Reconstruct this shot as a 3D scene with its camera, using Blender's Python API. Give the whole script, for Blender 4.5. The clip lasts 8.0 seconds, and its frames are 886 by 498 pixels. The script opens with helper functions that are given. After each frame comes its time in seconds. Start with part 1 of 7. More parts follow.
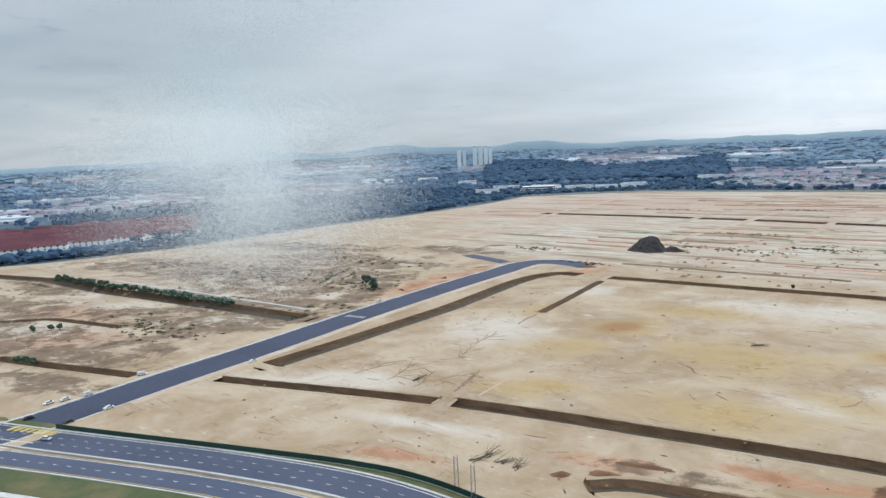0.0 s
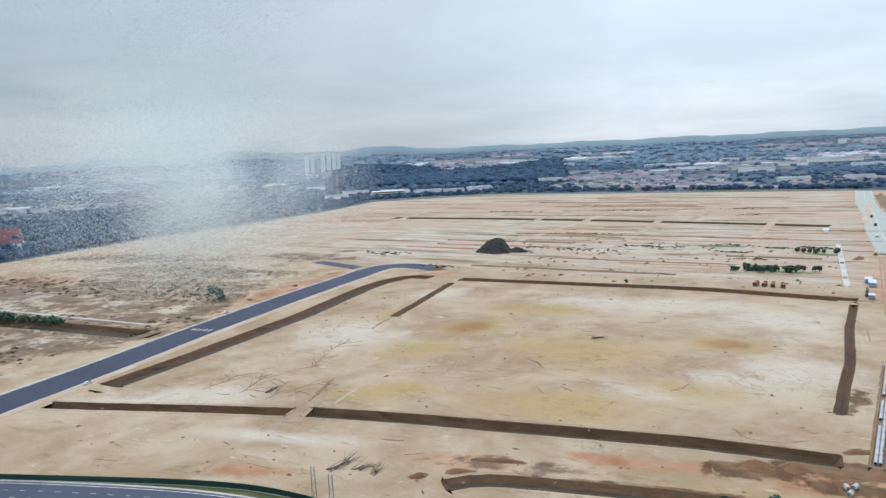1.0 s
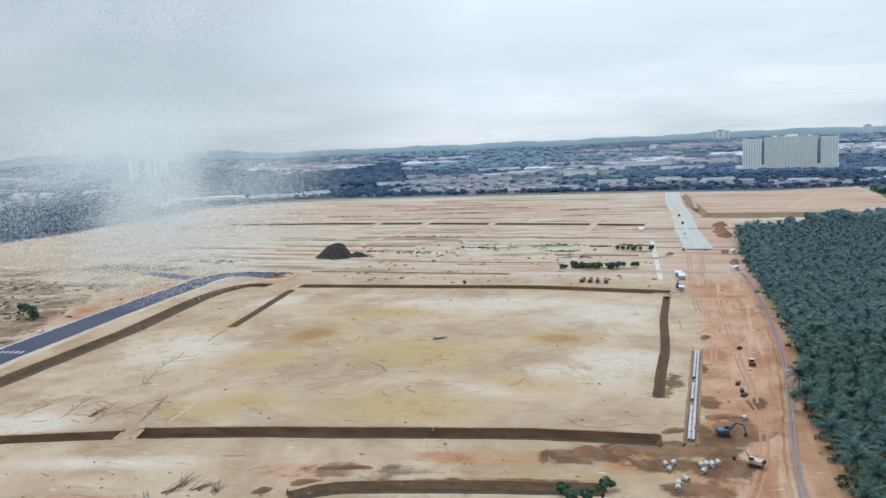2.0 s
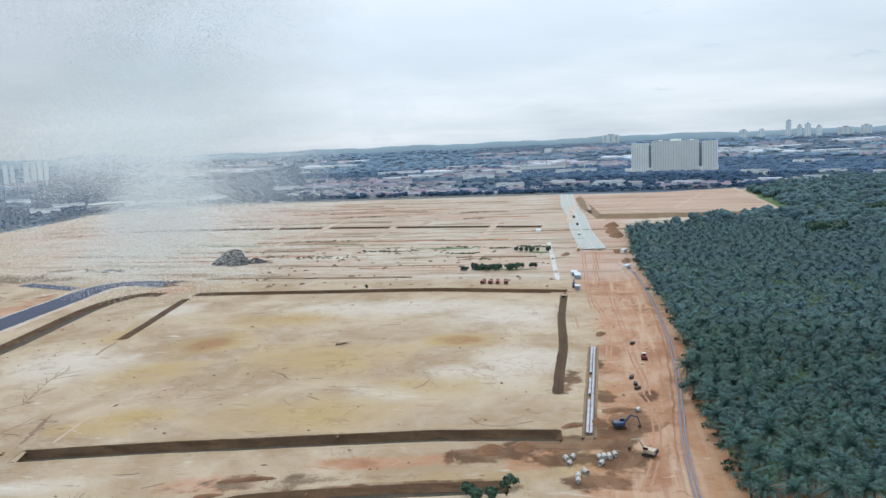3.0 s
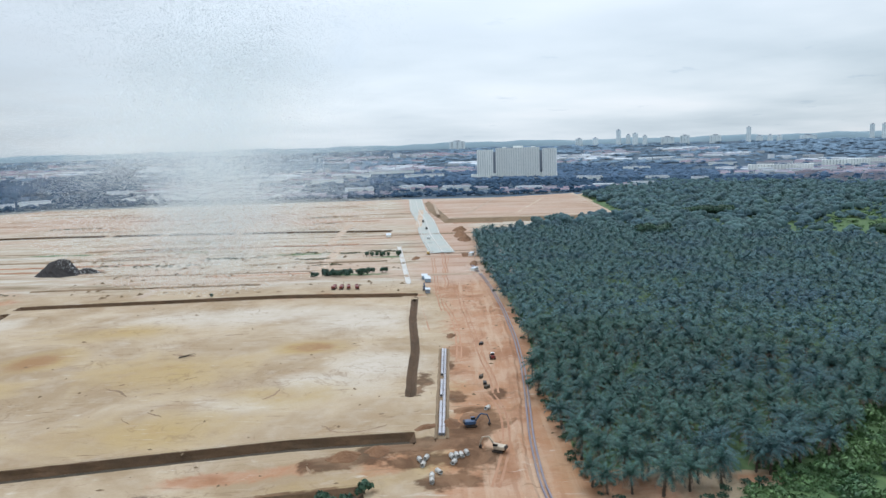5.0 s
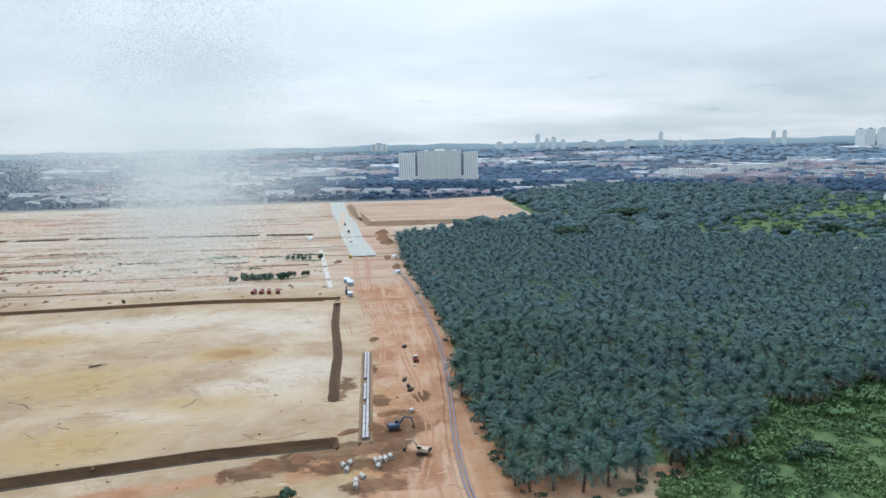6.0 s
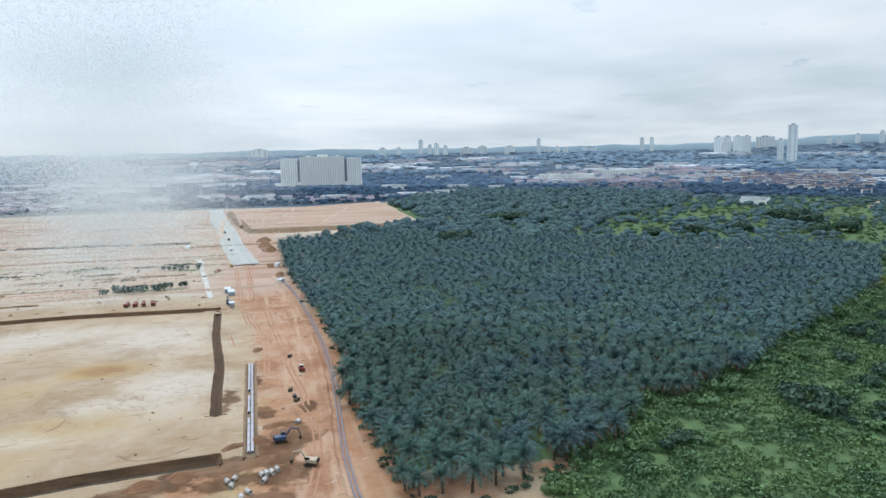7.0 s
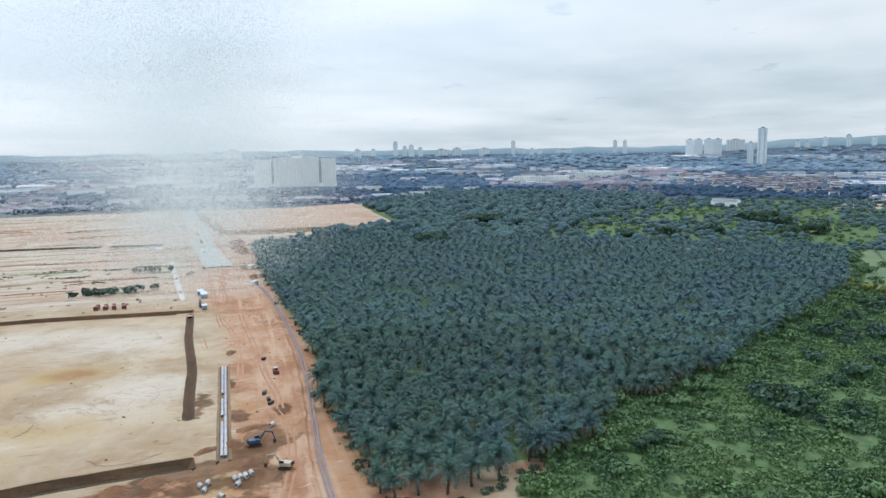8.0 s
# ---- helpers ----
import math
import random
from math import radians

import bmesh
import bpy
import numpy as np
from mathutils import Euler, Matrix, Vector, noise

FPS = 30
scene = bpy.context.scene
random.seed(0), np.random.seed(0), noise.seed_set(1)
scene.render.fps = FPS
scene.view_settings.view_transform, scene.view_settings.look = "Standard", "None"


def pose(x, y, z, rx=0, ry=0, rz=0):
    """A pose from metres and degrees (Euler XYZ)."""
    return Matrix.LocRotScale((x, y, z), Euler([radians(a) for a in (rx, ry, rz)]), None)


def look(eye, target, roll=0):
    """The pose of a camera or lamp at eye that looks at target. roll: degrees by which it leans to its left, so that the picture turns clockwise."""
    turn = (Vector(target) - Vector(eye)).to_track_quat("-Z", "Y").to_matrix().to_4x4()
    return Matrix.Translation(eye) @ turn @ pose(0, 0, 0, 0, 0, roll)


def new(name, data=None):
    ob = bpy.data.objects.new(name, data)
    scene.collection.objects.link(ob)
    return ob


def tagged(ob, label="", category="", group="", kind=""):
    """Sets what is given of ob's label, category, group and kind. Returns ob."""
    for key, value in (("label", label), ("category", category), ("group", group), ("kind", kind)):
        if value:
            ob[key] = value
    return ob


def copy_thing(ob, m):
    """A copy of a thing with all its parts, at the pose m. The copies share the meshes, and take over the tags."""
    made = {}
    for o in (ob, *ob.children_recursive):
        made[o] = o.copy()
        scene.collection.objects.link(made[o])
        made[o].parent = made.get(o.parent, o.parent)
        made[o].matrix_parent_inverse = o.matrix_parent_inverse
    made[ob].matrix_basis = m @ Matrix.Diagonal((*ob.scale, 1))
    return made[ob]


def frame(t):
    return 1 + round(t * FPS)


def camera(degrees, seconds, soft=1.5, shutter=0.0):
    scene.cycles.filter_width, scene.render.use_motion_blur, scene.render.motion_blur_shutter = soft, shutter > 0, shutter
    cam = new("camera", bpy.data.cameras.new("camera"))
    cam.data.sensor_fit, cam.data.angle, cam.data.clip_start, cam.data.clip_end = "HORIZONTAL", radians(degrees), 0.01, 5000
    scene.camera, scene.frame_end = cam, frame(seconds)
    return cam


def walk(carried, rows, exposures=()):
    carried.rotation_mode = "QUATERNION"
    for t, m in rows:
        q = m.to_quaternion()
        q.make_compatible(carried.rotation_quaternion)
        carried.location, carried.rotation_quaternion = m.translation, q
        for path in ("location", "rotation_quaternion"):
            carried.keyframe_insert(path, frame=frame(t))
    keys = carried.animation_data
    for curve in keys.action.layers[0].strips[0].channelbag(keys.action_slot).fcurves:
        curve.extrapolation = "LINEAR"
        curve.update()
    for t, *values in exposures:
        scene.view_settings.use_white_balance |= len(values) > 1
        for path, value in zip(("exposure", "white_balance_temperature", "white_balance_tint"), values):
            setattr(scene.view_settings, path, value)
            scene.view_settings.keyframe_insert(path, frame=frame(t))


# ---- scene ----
# ---- camera ----
cam = camera(61.75, 8.0, soft=1.5)
PATH = [  # seconds, tilt, lean, turn of a hovering camera 100 m up that turns to the right; bearing of the smear flakes from its axis
    (0.0, 82.40, 2.51, -0.23, -14.8), (0.2, 82.31, 2.60, -3.33, -16.6), (0.5, 82.22, 2.75, -7.45, -19.3), (1.0, 82.27, 2.67, -11.84, -18.9),
    (1.1, 82.29, 2.68, -14.32, -19.3), (1.2, 82.21, 2.56, -16.65, -19.8), (1.5, 82.13, 2.62, -21.03, -21.1), (1.7, 82.09, 2.62, -22.50, -21.3),
    (2.8, 82.06, 2.34, -30.06, -21.4), (3.0, 82.01, 2.45, -31.95, -21.2), (3.5, 81.94, 2.35, -33.75, -24.0), (3.8, 81.94, 2.17, -37.77, -21.2),
    (4.0, 81.93, 2.11, -40.29, -19.4), (4.2, 81.94, 2.03, -41.62, -19.3), (5.3, 82.00, 1.68, -45.18, -18.6), (5.5, 82.02, 1.73, -46.79, -22.4), (5.7, 81.99, 1.75, -47.44, -21.4),
    (6.0, 82.04, 1.24, -49.48, -19.9), (6.2, 82.15, 1.09, -52.66, -20.2), (6.5, 82.21, 1.06, -56.35, -20.7), (6.7, 82.26, 1.07, -57.75, -22.2),
    (7.0, 82.30, 1.09, -58.40, -24.4), (7.5, 82.36, 0.88, -59.92, -19.9), (8.0, 82.40, 0.88, -60.33, -19.1)]
# flakes at arm's length imitate a lens smear, kept in view by circling them
SMEAR_AT, SMEAR_FROM = Vector((0, 0, 100)), 0.9


def beside_smear(tilt, lean, turn, off):
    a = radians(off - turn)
    return pose(-SMEAR_FROM * math.sin(a), -SMEAR_FROM * math.cos(a), 100, tilt, lean, turn)


walk(cam, [(row[0], beside_smear(*row[1:])) for row in PATH], [(0.0, -0.04, 6000, 13), (1.0, -0.12, 6000, 13), (4.0, -0.12, 6000, 13), (5.5, -0.05, 6000, 13), (8.0, -0.03, 6000, 13)])

# ---- sky and sun ----
SUN_AZ, SUN_EL = radians(32), radians(54)   # azimuth to the right of +y
SUN = Vector((math.sin(SUN_AZ) * math.cos(SUN_EL), math.cos(SUN_AZ) * math.cos(SUN_EL), math.sin(SUN_EL)))


def N(tree, kind, **values):
    """A node with its inputs set by name (or index, as i0, i1) and its properties."""
    n = tree.nodes.new(kind)
    for k, v in values.items():
        if k[0] == "i" and k[1:].isdigit():
            sock = n.inputs[int(k[1:])]
        elif k in n.inputs:
            sock = n.inputs[k]
        elif k == "operation":
            n.operation = v
            continue
        elif k == "data_type":
            n.data_type = v
            continue
        elif k == "blend_type":
            n.blend_type = v
            continue
        elif k == "attribute_name":
            n.attribute_name = v
            continue
        elif k == "feature":
            n.feature = v
            continue
        else:
            sock = n.inputs[k.replace("_", " ")]
        if isinstance(v, bpy.types.NodeSocket):
            tree.links.new(v, sock)
        else:
            sock.default_value = v
    return n


def ramp(tree, fac, stops):
    n = tree.nodes.new("ShaderNodeValToRGB")
    tree.links.new(fac, n.inputs[0])
    while len(n.color_ramp.elements) < len(stops):
        n.color_ramp.elements.new(0.5)
    for e, (p, c) in zip(n.color_ramp.elements, stops):
        e.position = p
        e.color = (c, c, c, 1) if isinstance(c, (int, float)) else (*c, 1)
    return n.outputs[0]


def mixc(tree, fac, a, b, how="MIX"):
    n = N(tree, "ShaderNodeMixRGB", blend_type=how)
    for s, v in zip(n.inputs, (fac, a, b)):
        if isinstance(v, bpy.types.NodeSocket):
            tree.links.new(v, s)
        elif isinstance(v, (int, float)):
            s.default_value = v if s.type == "VALUE" else (v, v, v, 1)
        else:
            s.default_value = (*v, 1)
    return n.outputs[0]


def math2(tree, op, a, b=0.0):
    n = tree.nodes.new("ShaderNodeMath")
    n.operation = op
    for s, v in zip(n.inputs, (a, b)):
        if isinstance(v, bpy.types.NodeSocket):
            tree.links.new(v, s)
        else:
            s.default_value = v
    return n.outputs[0]


def make_world():
    w = bpy.data.worlds.new("overcast_sky")
    w.use_nodes = True
    scene.world = w
    T = w.node_tree
    T.nodes.clear()
    sky = T.nodes.new("ShaderNodeTexSky")
    sky.sky_type, sky.sun_disc, sky.sun_elevation, sky.sun_rotation = "NISHITA", False, SUN_EL, SUN_AZ
    sky.air_density, sky.dust_density = 1.0, 2.0
    co = T.nodes.new("ShaderNodeTexCoord").outputs["Generated"]
    sep = N(T, "ShaderNodeSeparateXYZ", i0=co)
    # cloud layer as seen from below: long soft banks low over the horizon
    up = math2(T, "ADD", math2(T, "MAXIMUM", sep.outputs[2], 0.0), 0.11)
    flat = N(T, "ShaderNodeCombineXYZ", X=math2(T, "DIVIDE", sep.outputs[0], up), Y=math2(T, "DIVIDE", sep.outputs[1], up), Z=0.0).outputs[0]
    big = N(T, "ShaderNodeTexNoise", Vector=flat, Scale=0.42, Detail=3.0, Roughness=0.4, Distortion=0.3).outputs[0]
    fine = N(T, "ShaderNodeTexNoise", Vector=flat, Scale=1.7, Detail=6.0, Roughness=0.5).outputs[0]
    cover = ramp(T, math2(T, "ADD", math2(T, "MULTIPLY", big, 0.75), math2(T, "MULTIPLY", fine, 0.25)),
                 [(0.34, (0.55, 0.65, 0.675)), (0.46, (0.70, 0.79, 0.80)), (0.55, (0.82, 0.895, 0.89)), (0.66, (0.95, 0.99, 0.965))])
    # small darker puffs
    puff = N(T, "ShaderNodeTexNoise", Vector=flat, Scale=2.6, Detail=5.0, Roughness=0.6).outputs[0]
    cover = mixc(T, ramp(T, puff, [(0.64, 0.0), (0.72, 0.45)]), cover, (0.42, 0.54, 0.62))
    # ragged dark cloudlets to the north-east
    for az, el, wide, dark in ((36.2, 7.5, 0.9994, 0.6), (33.6, 6.3, 0.9998, 0.4), (27.0, 3.6, 0.9985, 0.25)):
        d = Vector((math.sin(radians(az)) * math.cos(radians(el)), math.cos(radians(az)) * math.cos(radians(el)), math.sin(radians(el))))
        hit_ = N(T, "ShaderNodeVectorMath", operation="DOT_PRODUCT", i0=co, i1=d).outputs["Value"]
        rag = math2(T, "ADD", hit_, math2(T, "MULTIPLY", math2(T, "SUBTRACT", N(T, "ShaderNodeTexNoise", Vector=co, Scale=40.0, Detail=4.0).outputs[0], 0.5), (1 - wide) * 4))
        cover = mixc(T, math2(T, "MULTIPLY", N(T, "ShaderNodeMapRange", i0=rag, i1=wide, i2=1.0).outputs[0], dark), cover, (0.56, 0.68, 0.74))
    # thinner cloud before the sun
    near = N(T, "ShaderNodeVectorMath", operation="DOT_PRODUCT", i0=co, i1=SUN).outputs["Value"]
    glow = ramp(T, near, [(0.45, 0.0), (0.74, 0.55), (1.0, 0.95)])
    cover = mixc(T, glow, cover, (1.25, 1.36, 1.40))
    # an overcast sky is brighter towards its top
    top = ramp(T, sep.outputs[2], [(0.0, 0.95), (0.05, 1.0), (0.25, 1.0), (0.6, 1.0), (1.0, 1.0)])
    lift = math2(T, "ADD", math2(T, "MULTIPLY", math2(T, "MAXIMUM", math2(T, "SUBTRACT", sep.outputs[2], 0.3), 0.0), 1.1), top)
    cover = mixc(T, 1.0, cover, lift, "MULTIPLY")
    # a heavier bank of cloud to the north-west
    west = N(T, "ShaderNodeVectorMath", operation="DOT_PRODUCT", i0=co, i1=(-0.36, 0.92, 0.15)).outputs["Value"]
    bank = ramp(T, math2(T, "ADD", west, math2(T, "MULTIPLY", fine, 0.25)), [(0.80, 1.0), (1.08, 0.74)])
    cover = mixc(T, 1.0, cover, bank, "MULTIPLY")
    b1 = N(T, "ShaderNodeBackground", Color=cover, Strength=0.95)
    b2 = N(T, "ShaderNodeBackground", Color=sky.outputs[0], Strength=0.1)
    m = N(T, "ShaderNodeMixShader", Fac=0.1, i1=b1.outputs[0], i2=b2.outputs[0])
    out = T.nodes.new("ShaderNodeOutputWorld")
    T.links.new(m.outputs[0], out.inputs[0])


make_world()
lamp = bpy.data.lights.new("sun", "SUN")
lamp.energy, lamp.angle, lamp.color = 1.2, radians(14), (1.0, 0.98, 0.95)
sun = new("sun", lamp)
sun.matrix_world = look((0, 0, 400), Vector((0, 0, 400)) - SUN)

# ---- materials ----
def surface(name, c1, c2, c3=None, s1=0.5, s2=0.08, rough=0.85, metal=0.0, bump=0.15, lot=0.12, world=False, island=False, spec=0.3):
    """Two colours in a fine grain (s1 per metre), a third in larger stains (s2), a lightness that differs from thing to thing."""
    m = bpy.data.materials.new(name)
    m.use_nodes = True
    T = m.node_tree
    b = T.nodes["Principled BSDF"]
    if world:
        co = T.nodes.new("ShaderNodeNewGeometry").outputs["Position"]
    else:
        co = T.nodes.new("ShaderNodeTexCoord").outputs["Object"]
    n1 = N(T, "ShaderNodeTexNoise", Vector=co, Scale=s1, Detail=6.0, Roughness=0.62).outputs[0]
    n2 = N(T, "ShaderNodeTexNoise", Vector=co, Scale=s2, Detail=5.0, Roughness=0.6).outputs[0]
    col = mixc(T, ramp(T, n1, [(0.32, 0.0), (0.68, 1.0)]), c1, c2)
    col = mixc(T, ramp(T, n2, [(0.45, 0.0), (0.68, 0.8)]), col, c3 or [0.75 * v for v in c1])
    if island:
        r = T.nodes.new("ShaderNodeNewGeometry").outputs["Random Per Island"]
    else:
        r = T.nodes.new("ShaderNodeObjectInfo").outputs["Random"]
    k = math2(T, "ADD", math2(T, "MULTIPLY", r, 2 * lot), 1 - lot)
    col = mixc(T, 1.0, col, k, "MULTIPLY")
    T.links.new(col, b.inputs["Base Color"])
    b.inputs["Metallic"].default_value = metal
    b.inputs["Specular IOR Level"].default_value = spec
    T.links.new(ramp(T, n1, [(0.3, max(0.03, rough - 0.1)), (0.7, min(1.0, rough + 0.08))]), b.inputs["Roughness"])
    if bump:
        bp = N(T, "ShaderNodeBump", Strength=bump, Distance=0.3 / max(s1, 0.3), Height=n1)
        T.links.new(bp.outputs[0], b.inputs["Normal"])
    return m


U = Vector((0.735, -0.678))     # the site's plots run along U, its main roads along V
V_ = Vector((0.678, 0.735))


def ground_material():
    """Bare earth: cream sand with yellow, pink and clay parts, rills and wheel tracks, rows of levelled plots, scrub
    and haze-tinted far country.
    """
    m = bpy.data.materials.new("earth")
    m.use_nodes = True
    T = m.node_tree
    b = T.nodes["Principled BSDF"]
    pos = T.nodes.new("ShaderNodeNewGeometry").outputs["Position"]
    a1 = N(T, "ShaderNodeAttribute", attribute_name="soil")
    a2 = N(T, "ShaderNodeAttribute", attribute_name="cover")
    s1 = N(T, "ShaderNodeSeparateColor", Color=a1.outputs[0])
    s2 = N(T, "ShaderNodeSeparateColor", Color=a2.outputs[0])
    clay, stain, plots = s1.outputs
    scrub, wet, far = s2.outputs

    def noise_(scale, detail=6.0, rough=0.6, dist=0.0, vec=pos):
        return N(T, "ShaderNodeTexNoise", Vector=vec, Scale=scale, Detail=detail, Roughness=rough, Distortion=dist).outputs[0]
    n_big, n_mid, n_fine, n_grain = noise_(0.011), noise_(0.045, dist=0.6), noise_(0.22), noise_(1.3)

    def edge(mask, wide=0.5):
        """A mask with a ragged edge."""
        k = math2(T, "ADD", mask, math2(T, "MULTIPLY", math2(T, "SUBTRACT", n_mid, 0.5), wide * 2))
        k = math2(T, "ADD", k, math2(T, "MULTIPLY", math2(T, "SUBTRACT", n_fine, 0.5), wide))
        return ramp(T, k, [(0.38, 0.0), (0.62, 1.0)])
    a3 = N(T, "ShaderNodeAttribute", attribute_name="tone")
    pale, rills, brown = N(T, "ShaderNodeSeparateColor", Color=a3.outputs[0]).outputs
    n_a, n_b = noise_(0.019, 5.0, 0.6, 0.7), noise_(0.075, 5.0, 0.65, 0.5)
    def soft(mask, wide):
        """A mask with a wide, cloudy edge."""
        k = math2(T, "ADD", mask, math2(T, "MULTIPLY", math2(T, "SUBTRACT", n_a, 0.5), wide * 2))
        k = math2(T, "ADD", k, math2(T, "MULTIPLY", math2(T, "SUBTRACT", n_fine, 0.5), wide * 0.4))
        return ramp(T, k, [(0.18, 0.0), (0.78, 1.0)])
    sand = mixc(T, ramp(T, n_a, [(0.40, 0.0), (0.58, 1.0)]), (0.315, 0.232, 0.144), (0.43, 0.342, 0.238))
    sand = mixc(T, ramp(T, n_b, [(0.48, 0.0), (0.70, 0.5)]), sand, (0.46, 0.39, 0.31))
    sand = mixc(T, ramp(T, n_mid, [(0.52, 0.0), (0.70, 0.4)]), sand, (0.30, 0.20, 0.115))
    # washed pale sand
    sand = mixc(T, math2(T, "MULTIPLY", soft(pale, 0.55), 0.92), sand, mixc(T, ramp(T, n_b, [(0.35, 0.0), (0.65, 1.0)]), (0.47, 0.41, 0.335), (0.53, 0.475, 0.405)))
    # yellow and ochre stains
    st = mixc(T, ramp(T, math2(T, "ADD", stain, math2(T, "MULTIPLY", math2(T, "SUBTRACT", n_b, 0.5), 0.8)), [(0.6, 0.0), (0.95, 1.0)]), (0.375, 0.265, 0.110), (0.27, 0.145, 0.062))
    sand = mixc(T, math2(T, "MULTIPLY", soft(stain, 0.8), 0.85), sand, st)
    # pink and orange clay
    cl = mixc(T, ramp(T, n_b, [(0.38, 0.0), (0.62, 1.0)]), (0.36, 0.176, 0.096), (0.43, 0.272, 0.182))
    cl = mixc(T, ramp(T, n_mid, [(0.5, 0.0), (0.62, 0.85)]), cl, (0.27, 0.115, 0.058))
    def along(direction, length, width):
        """Coordinates stretched along a direction of the plan."""
        mp = N(T, "ShaderNodeMapping", Vector=pos)
        mp.vector_type = "TEXTURE"
        mp.inputs["Rotation"].default_value = (0, 0, math.atan2(direction.y, direction.x))
        mp.inputs["Scale"].default_value = (length, width, 50)
        return mp.outputs[0]
    wheels = noise_(1.0, 5.0, 0.6, 0.3, along(V_, 60.0, 4.5))
    driven = ramp(T, clay, [(0.75, 0.0), (0.9, 1.0)])
    cl = mixc(T, math2(T, "MULTIPLY", driven, ramp(T, wheels, [(0.34, 0.6), (0.44, 0.0)])), cl, (0.25, 0.105, 0.052))
    cl = mixc(T, math2(T, "MULTIPLY", driven, ramp(T, wheels, [(0.52, 0.0), (0.62, 0.7)])), cl, (0.48, 0.338, 0.238))
    cl = mixc(T, math2(T, "MULTIPLY", stain, 0.85), cl, (0.31, 0.145, 0.062))
    sand = mixc(T, math2(T, "MULTIPLY", edge(clay, 0.5), 0.86), sand, cl)
    # rills: thin dark branching lines where water has run off
    warped = N(T, "ShaderNodeTexNoise", Vector=pos, Scale=0.035, Detail=4.0, Roughness=0.55, Distortion=1.6).outputs[0]
    line = ramp(T, math2(T, "ABSOLUTE", math2(T, "SUBTRACT", warped, 0.5)), [(0.0, 1.0), (0.006, 0.7), (0.014, 0.0)])
    where = ramp(T, noise_(0.017, 3.0), [(0.50, 0.0), (0.56, 1.0)])
    rill = math2(T, "MULTIPLY", line, where)
    line2 = ramp(T, math2(T, "ABSOLUTE", math2(T, "SUBTRACT", noise_(0.06, 5.0, 0.6, 1.2), 0.5)), [(0.0, 1.0), (0.012, 0.8), (0.035, 0.0)])
    gate = ramp(T, noise_(0.05, 2.0), [(0.46, 0.0), (0.56, 1.0)])
    rill = math2(T, "MAXIMUM", rill, math2(T, "MULTIPLY", math2(T, "MULTIPLY", line2, gate), edge(rills, 0.4)))
    sand = mixc(T, math2(T, "MULTIPLY", rill, 0.4), sand, (0.17, 0.105, 0.06))
    # rows of plots: streaks along U
    row = noise_(1.0, 5.0, 0.62, 0.25, along(U, 190.0, 24.0))
    row2 = noise_(1.0, 5.0, 0.65, 0.2, along(U, 95.0, 15.0))
    rc = ramp(T, row, [(0.33, (0.15, 0.11, 0.068)), (0.385, (0.31, 0.235, 0.165)), (0.45, (0.40, 0.345, 0.27)), (0.50, (0.49, 0.45, 0.385)), (0.55, (0.35, 0.275, 0.195)), (0.61, (0.50, 0.465, 0.405))])
    rc = mixc(T, ramp(T, row2, [(0.58, 0.0), (0.635, 0.8)]), rc, (0.175, 0.145, 0.085))
    rc = mixc(T, math2(T, "MULTIPLY", clay, 0.8), rc, mixc(T, ramp(T, row, [(0.40, 0.0), (0.56, 1.0)]), (0.33, 0.195, 0.135), (0.45, 0.33, 0.265)))
    rc = mixc(T, ramp(T, noise_(0.009, 3.0), [(0.5, 0.0), (0.62, 0.45)]), rc, (0.43, 0.28, 0.21))
    sand = mixc(T, math2(T, "MULTIPLY", plots, 0.9), sand, rc)
    # rough brown ground
    br = mixc(T, ramp(T, n_b, [(0.38, 0.0), (0.6, 1.0)]), (0.085, 0.062, 0.042), (0.185, 0.130, 0.090))
    sand = mixc(T, math2(T, "MULTIPLY", edge(brown, 0.9), 0.9), sand, br)
    sand = mixc(T, ramp(T, n_grain, [(0.3, 0.25), (0.6, 0.0)]), sand, (0.26, 0.185, 0.11))
    # broken crusts, clods and scrapes, mostly along the plots
    crust = noise_(1.0, 5.0, 0.62, 0.6, along(U, 13.0, 2.6))
    gaps = ramp(T, noise_(0.028, 4.0, 0.6, 0.5), [(0.42, 0.1), (0.58, 1.0)])
    sand = mixc(T, math2(T, "MULTIPLY", gaps, ramp(T, crust, [(0.60, 0.0), (0.68, 0.75)])), sand, (0.20, 0.135, 0.080))
    sand = mixc(T, math2(T, "MULTIPLY", gaps, ramp(T, crust, [(0.30, 0.7), (0.40, 0.0)])), sand, (0.53, 0.475, 0.40))
    # damp hollows, scrub, the far country with blue haze mixed into its colour
    sand = mixc(T, math2(T, "MULTIPLY", edge(wet, 0.95), 0.85), sand, mixc(T, ramp(T, n_b, [(0.4, 0.0), (0.6, 1.0)]), (0.075, 0.040, 0.021), (0.165, 0.092, 0.050)))
    gr = mixc(T, ramp(T, n_fine, [(0.35, 0.0), (0.65, 1.0)]), (0.055, 0.100, 0.045), (0.105, 0.165, 0.068))
    gr = mixc(T, ramp(T, n_mid, [(0.5, 0.0), (0.72, 0.5)]), gr, (0.105, 0.165, 0.070))
    sand = mixc(T, edge(scrub, 0.55), sand, gr)
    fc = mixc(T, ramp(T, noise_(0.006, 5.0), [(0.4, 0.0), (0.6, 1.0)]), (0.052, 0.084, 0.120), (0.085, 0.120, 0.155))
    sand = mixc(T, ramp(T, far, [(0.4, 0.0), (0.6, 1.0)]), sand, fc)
    T.links.new(sand, b.inputs["Base Color"])
    b.inputs["Roughness"].default_value = 0.92
    b.inputs["Specular IOR Level"].default_value = 0.15
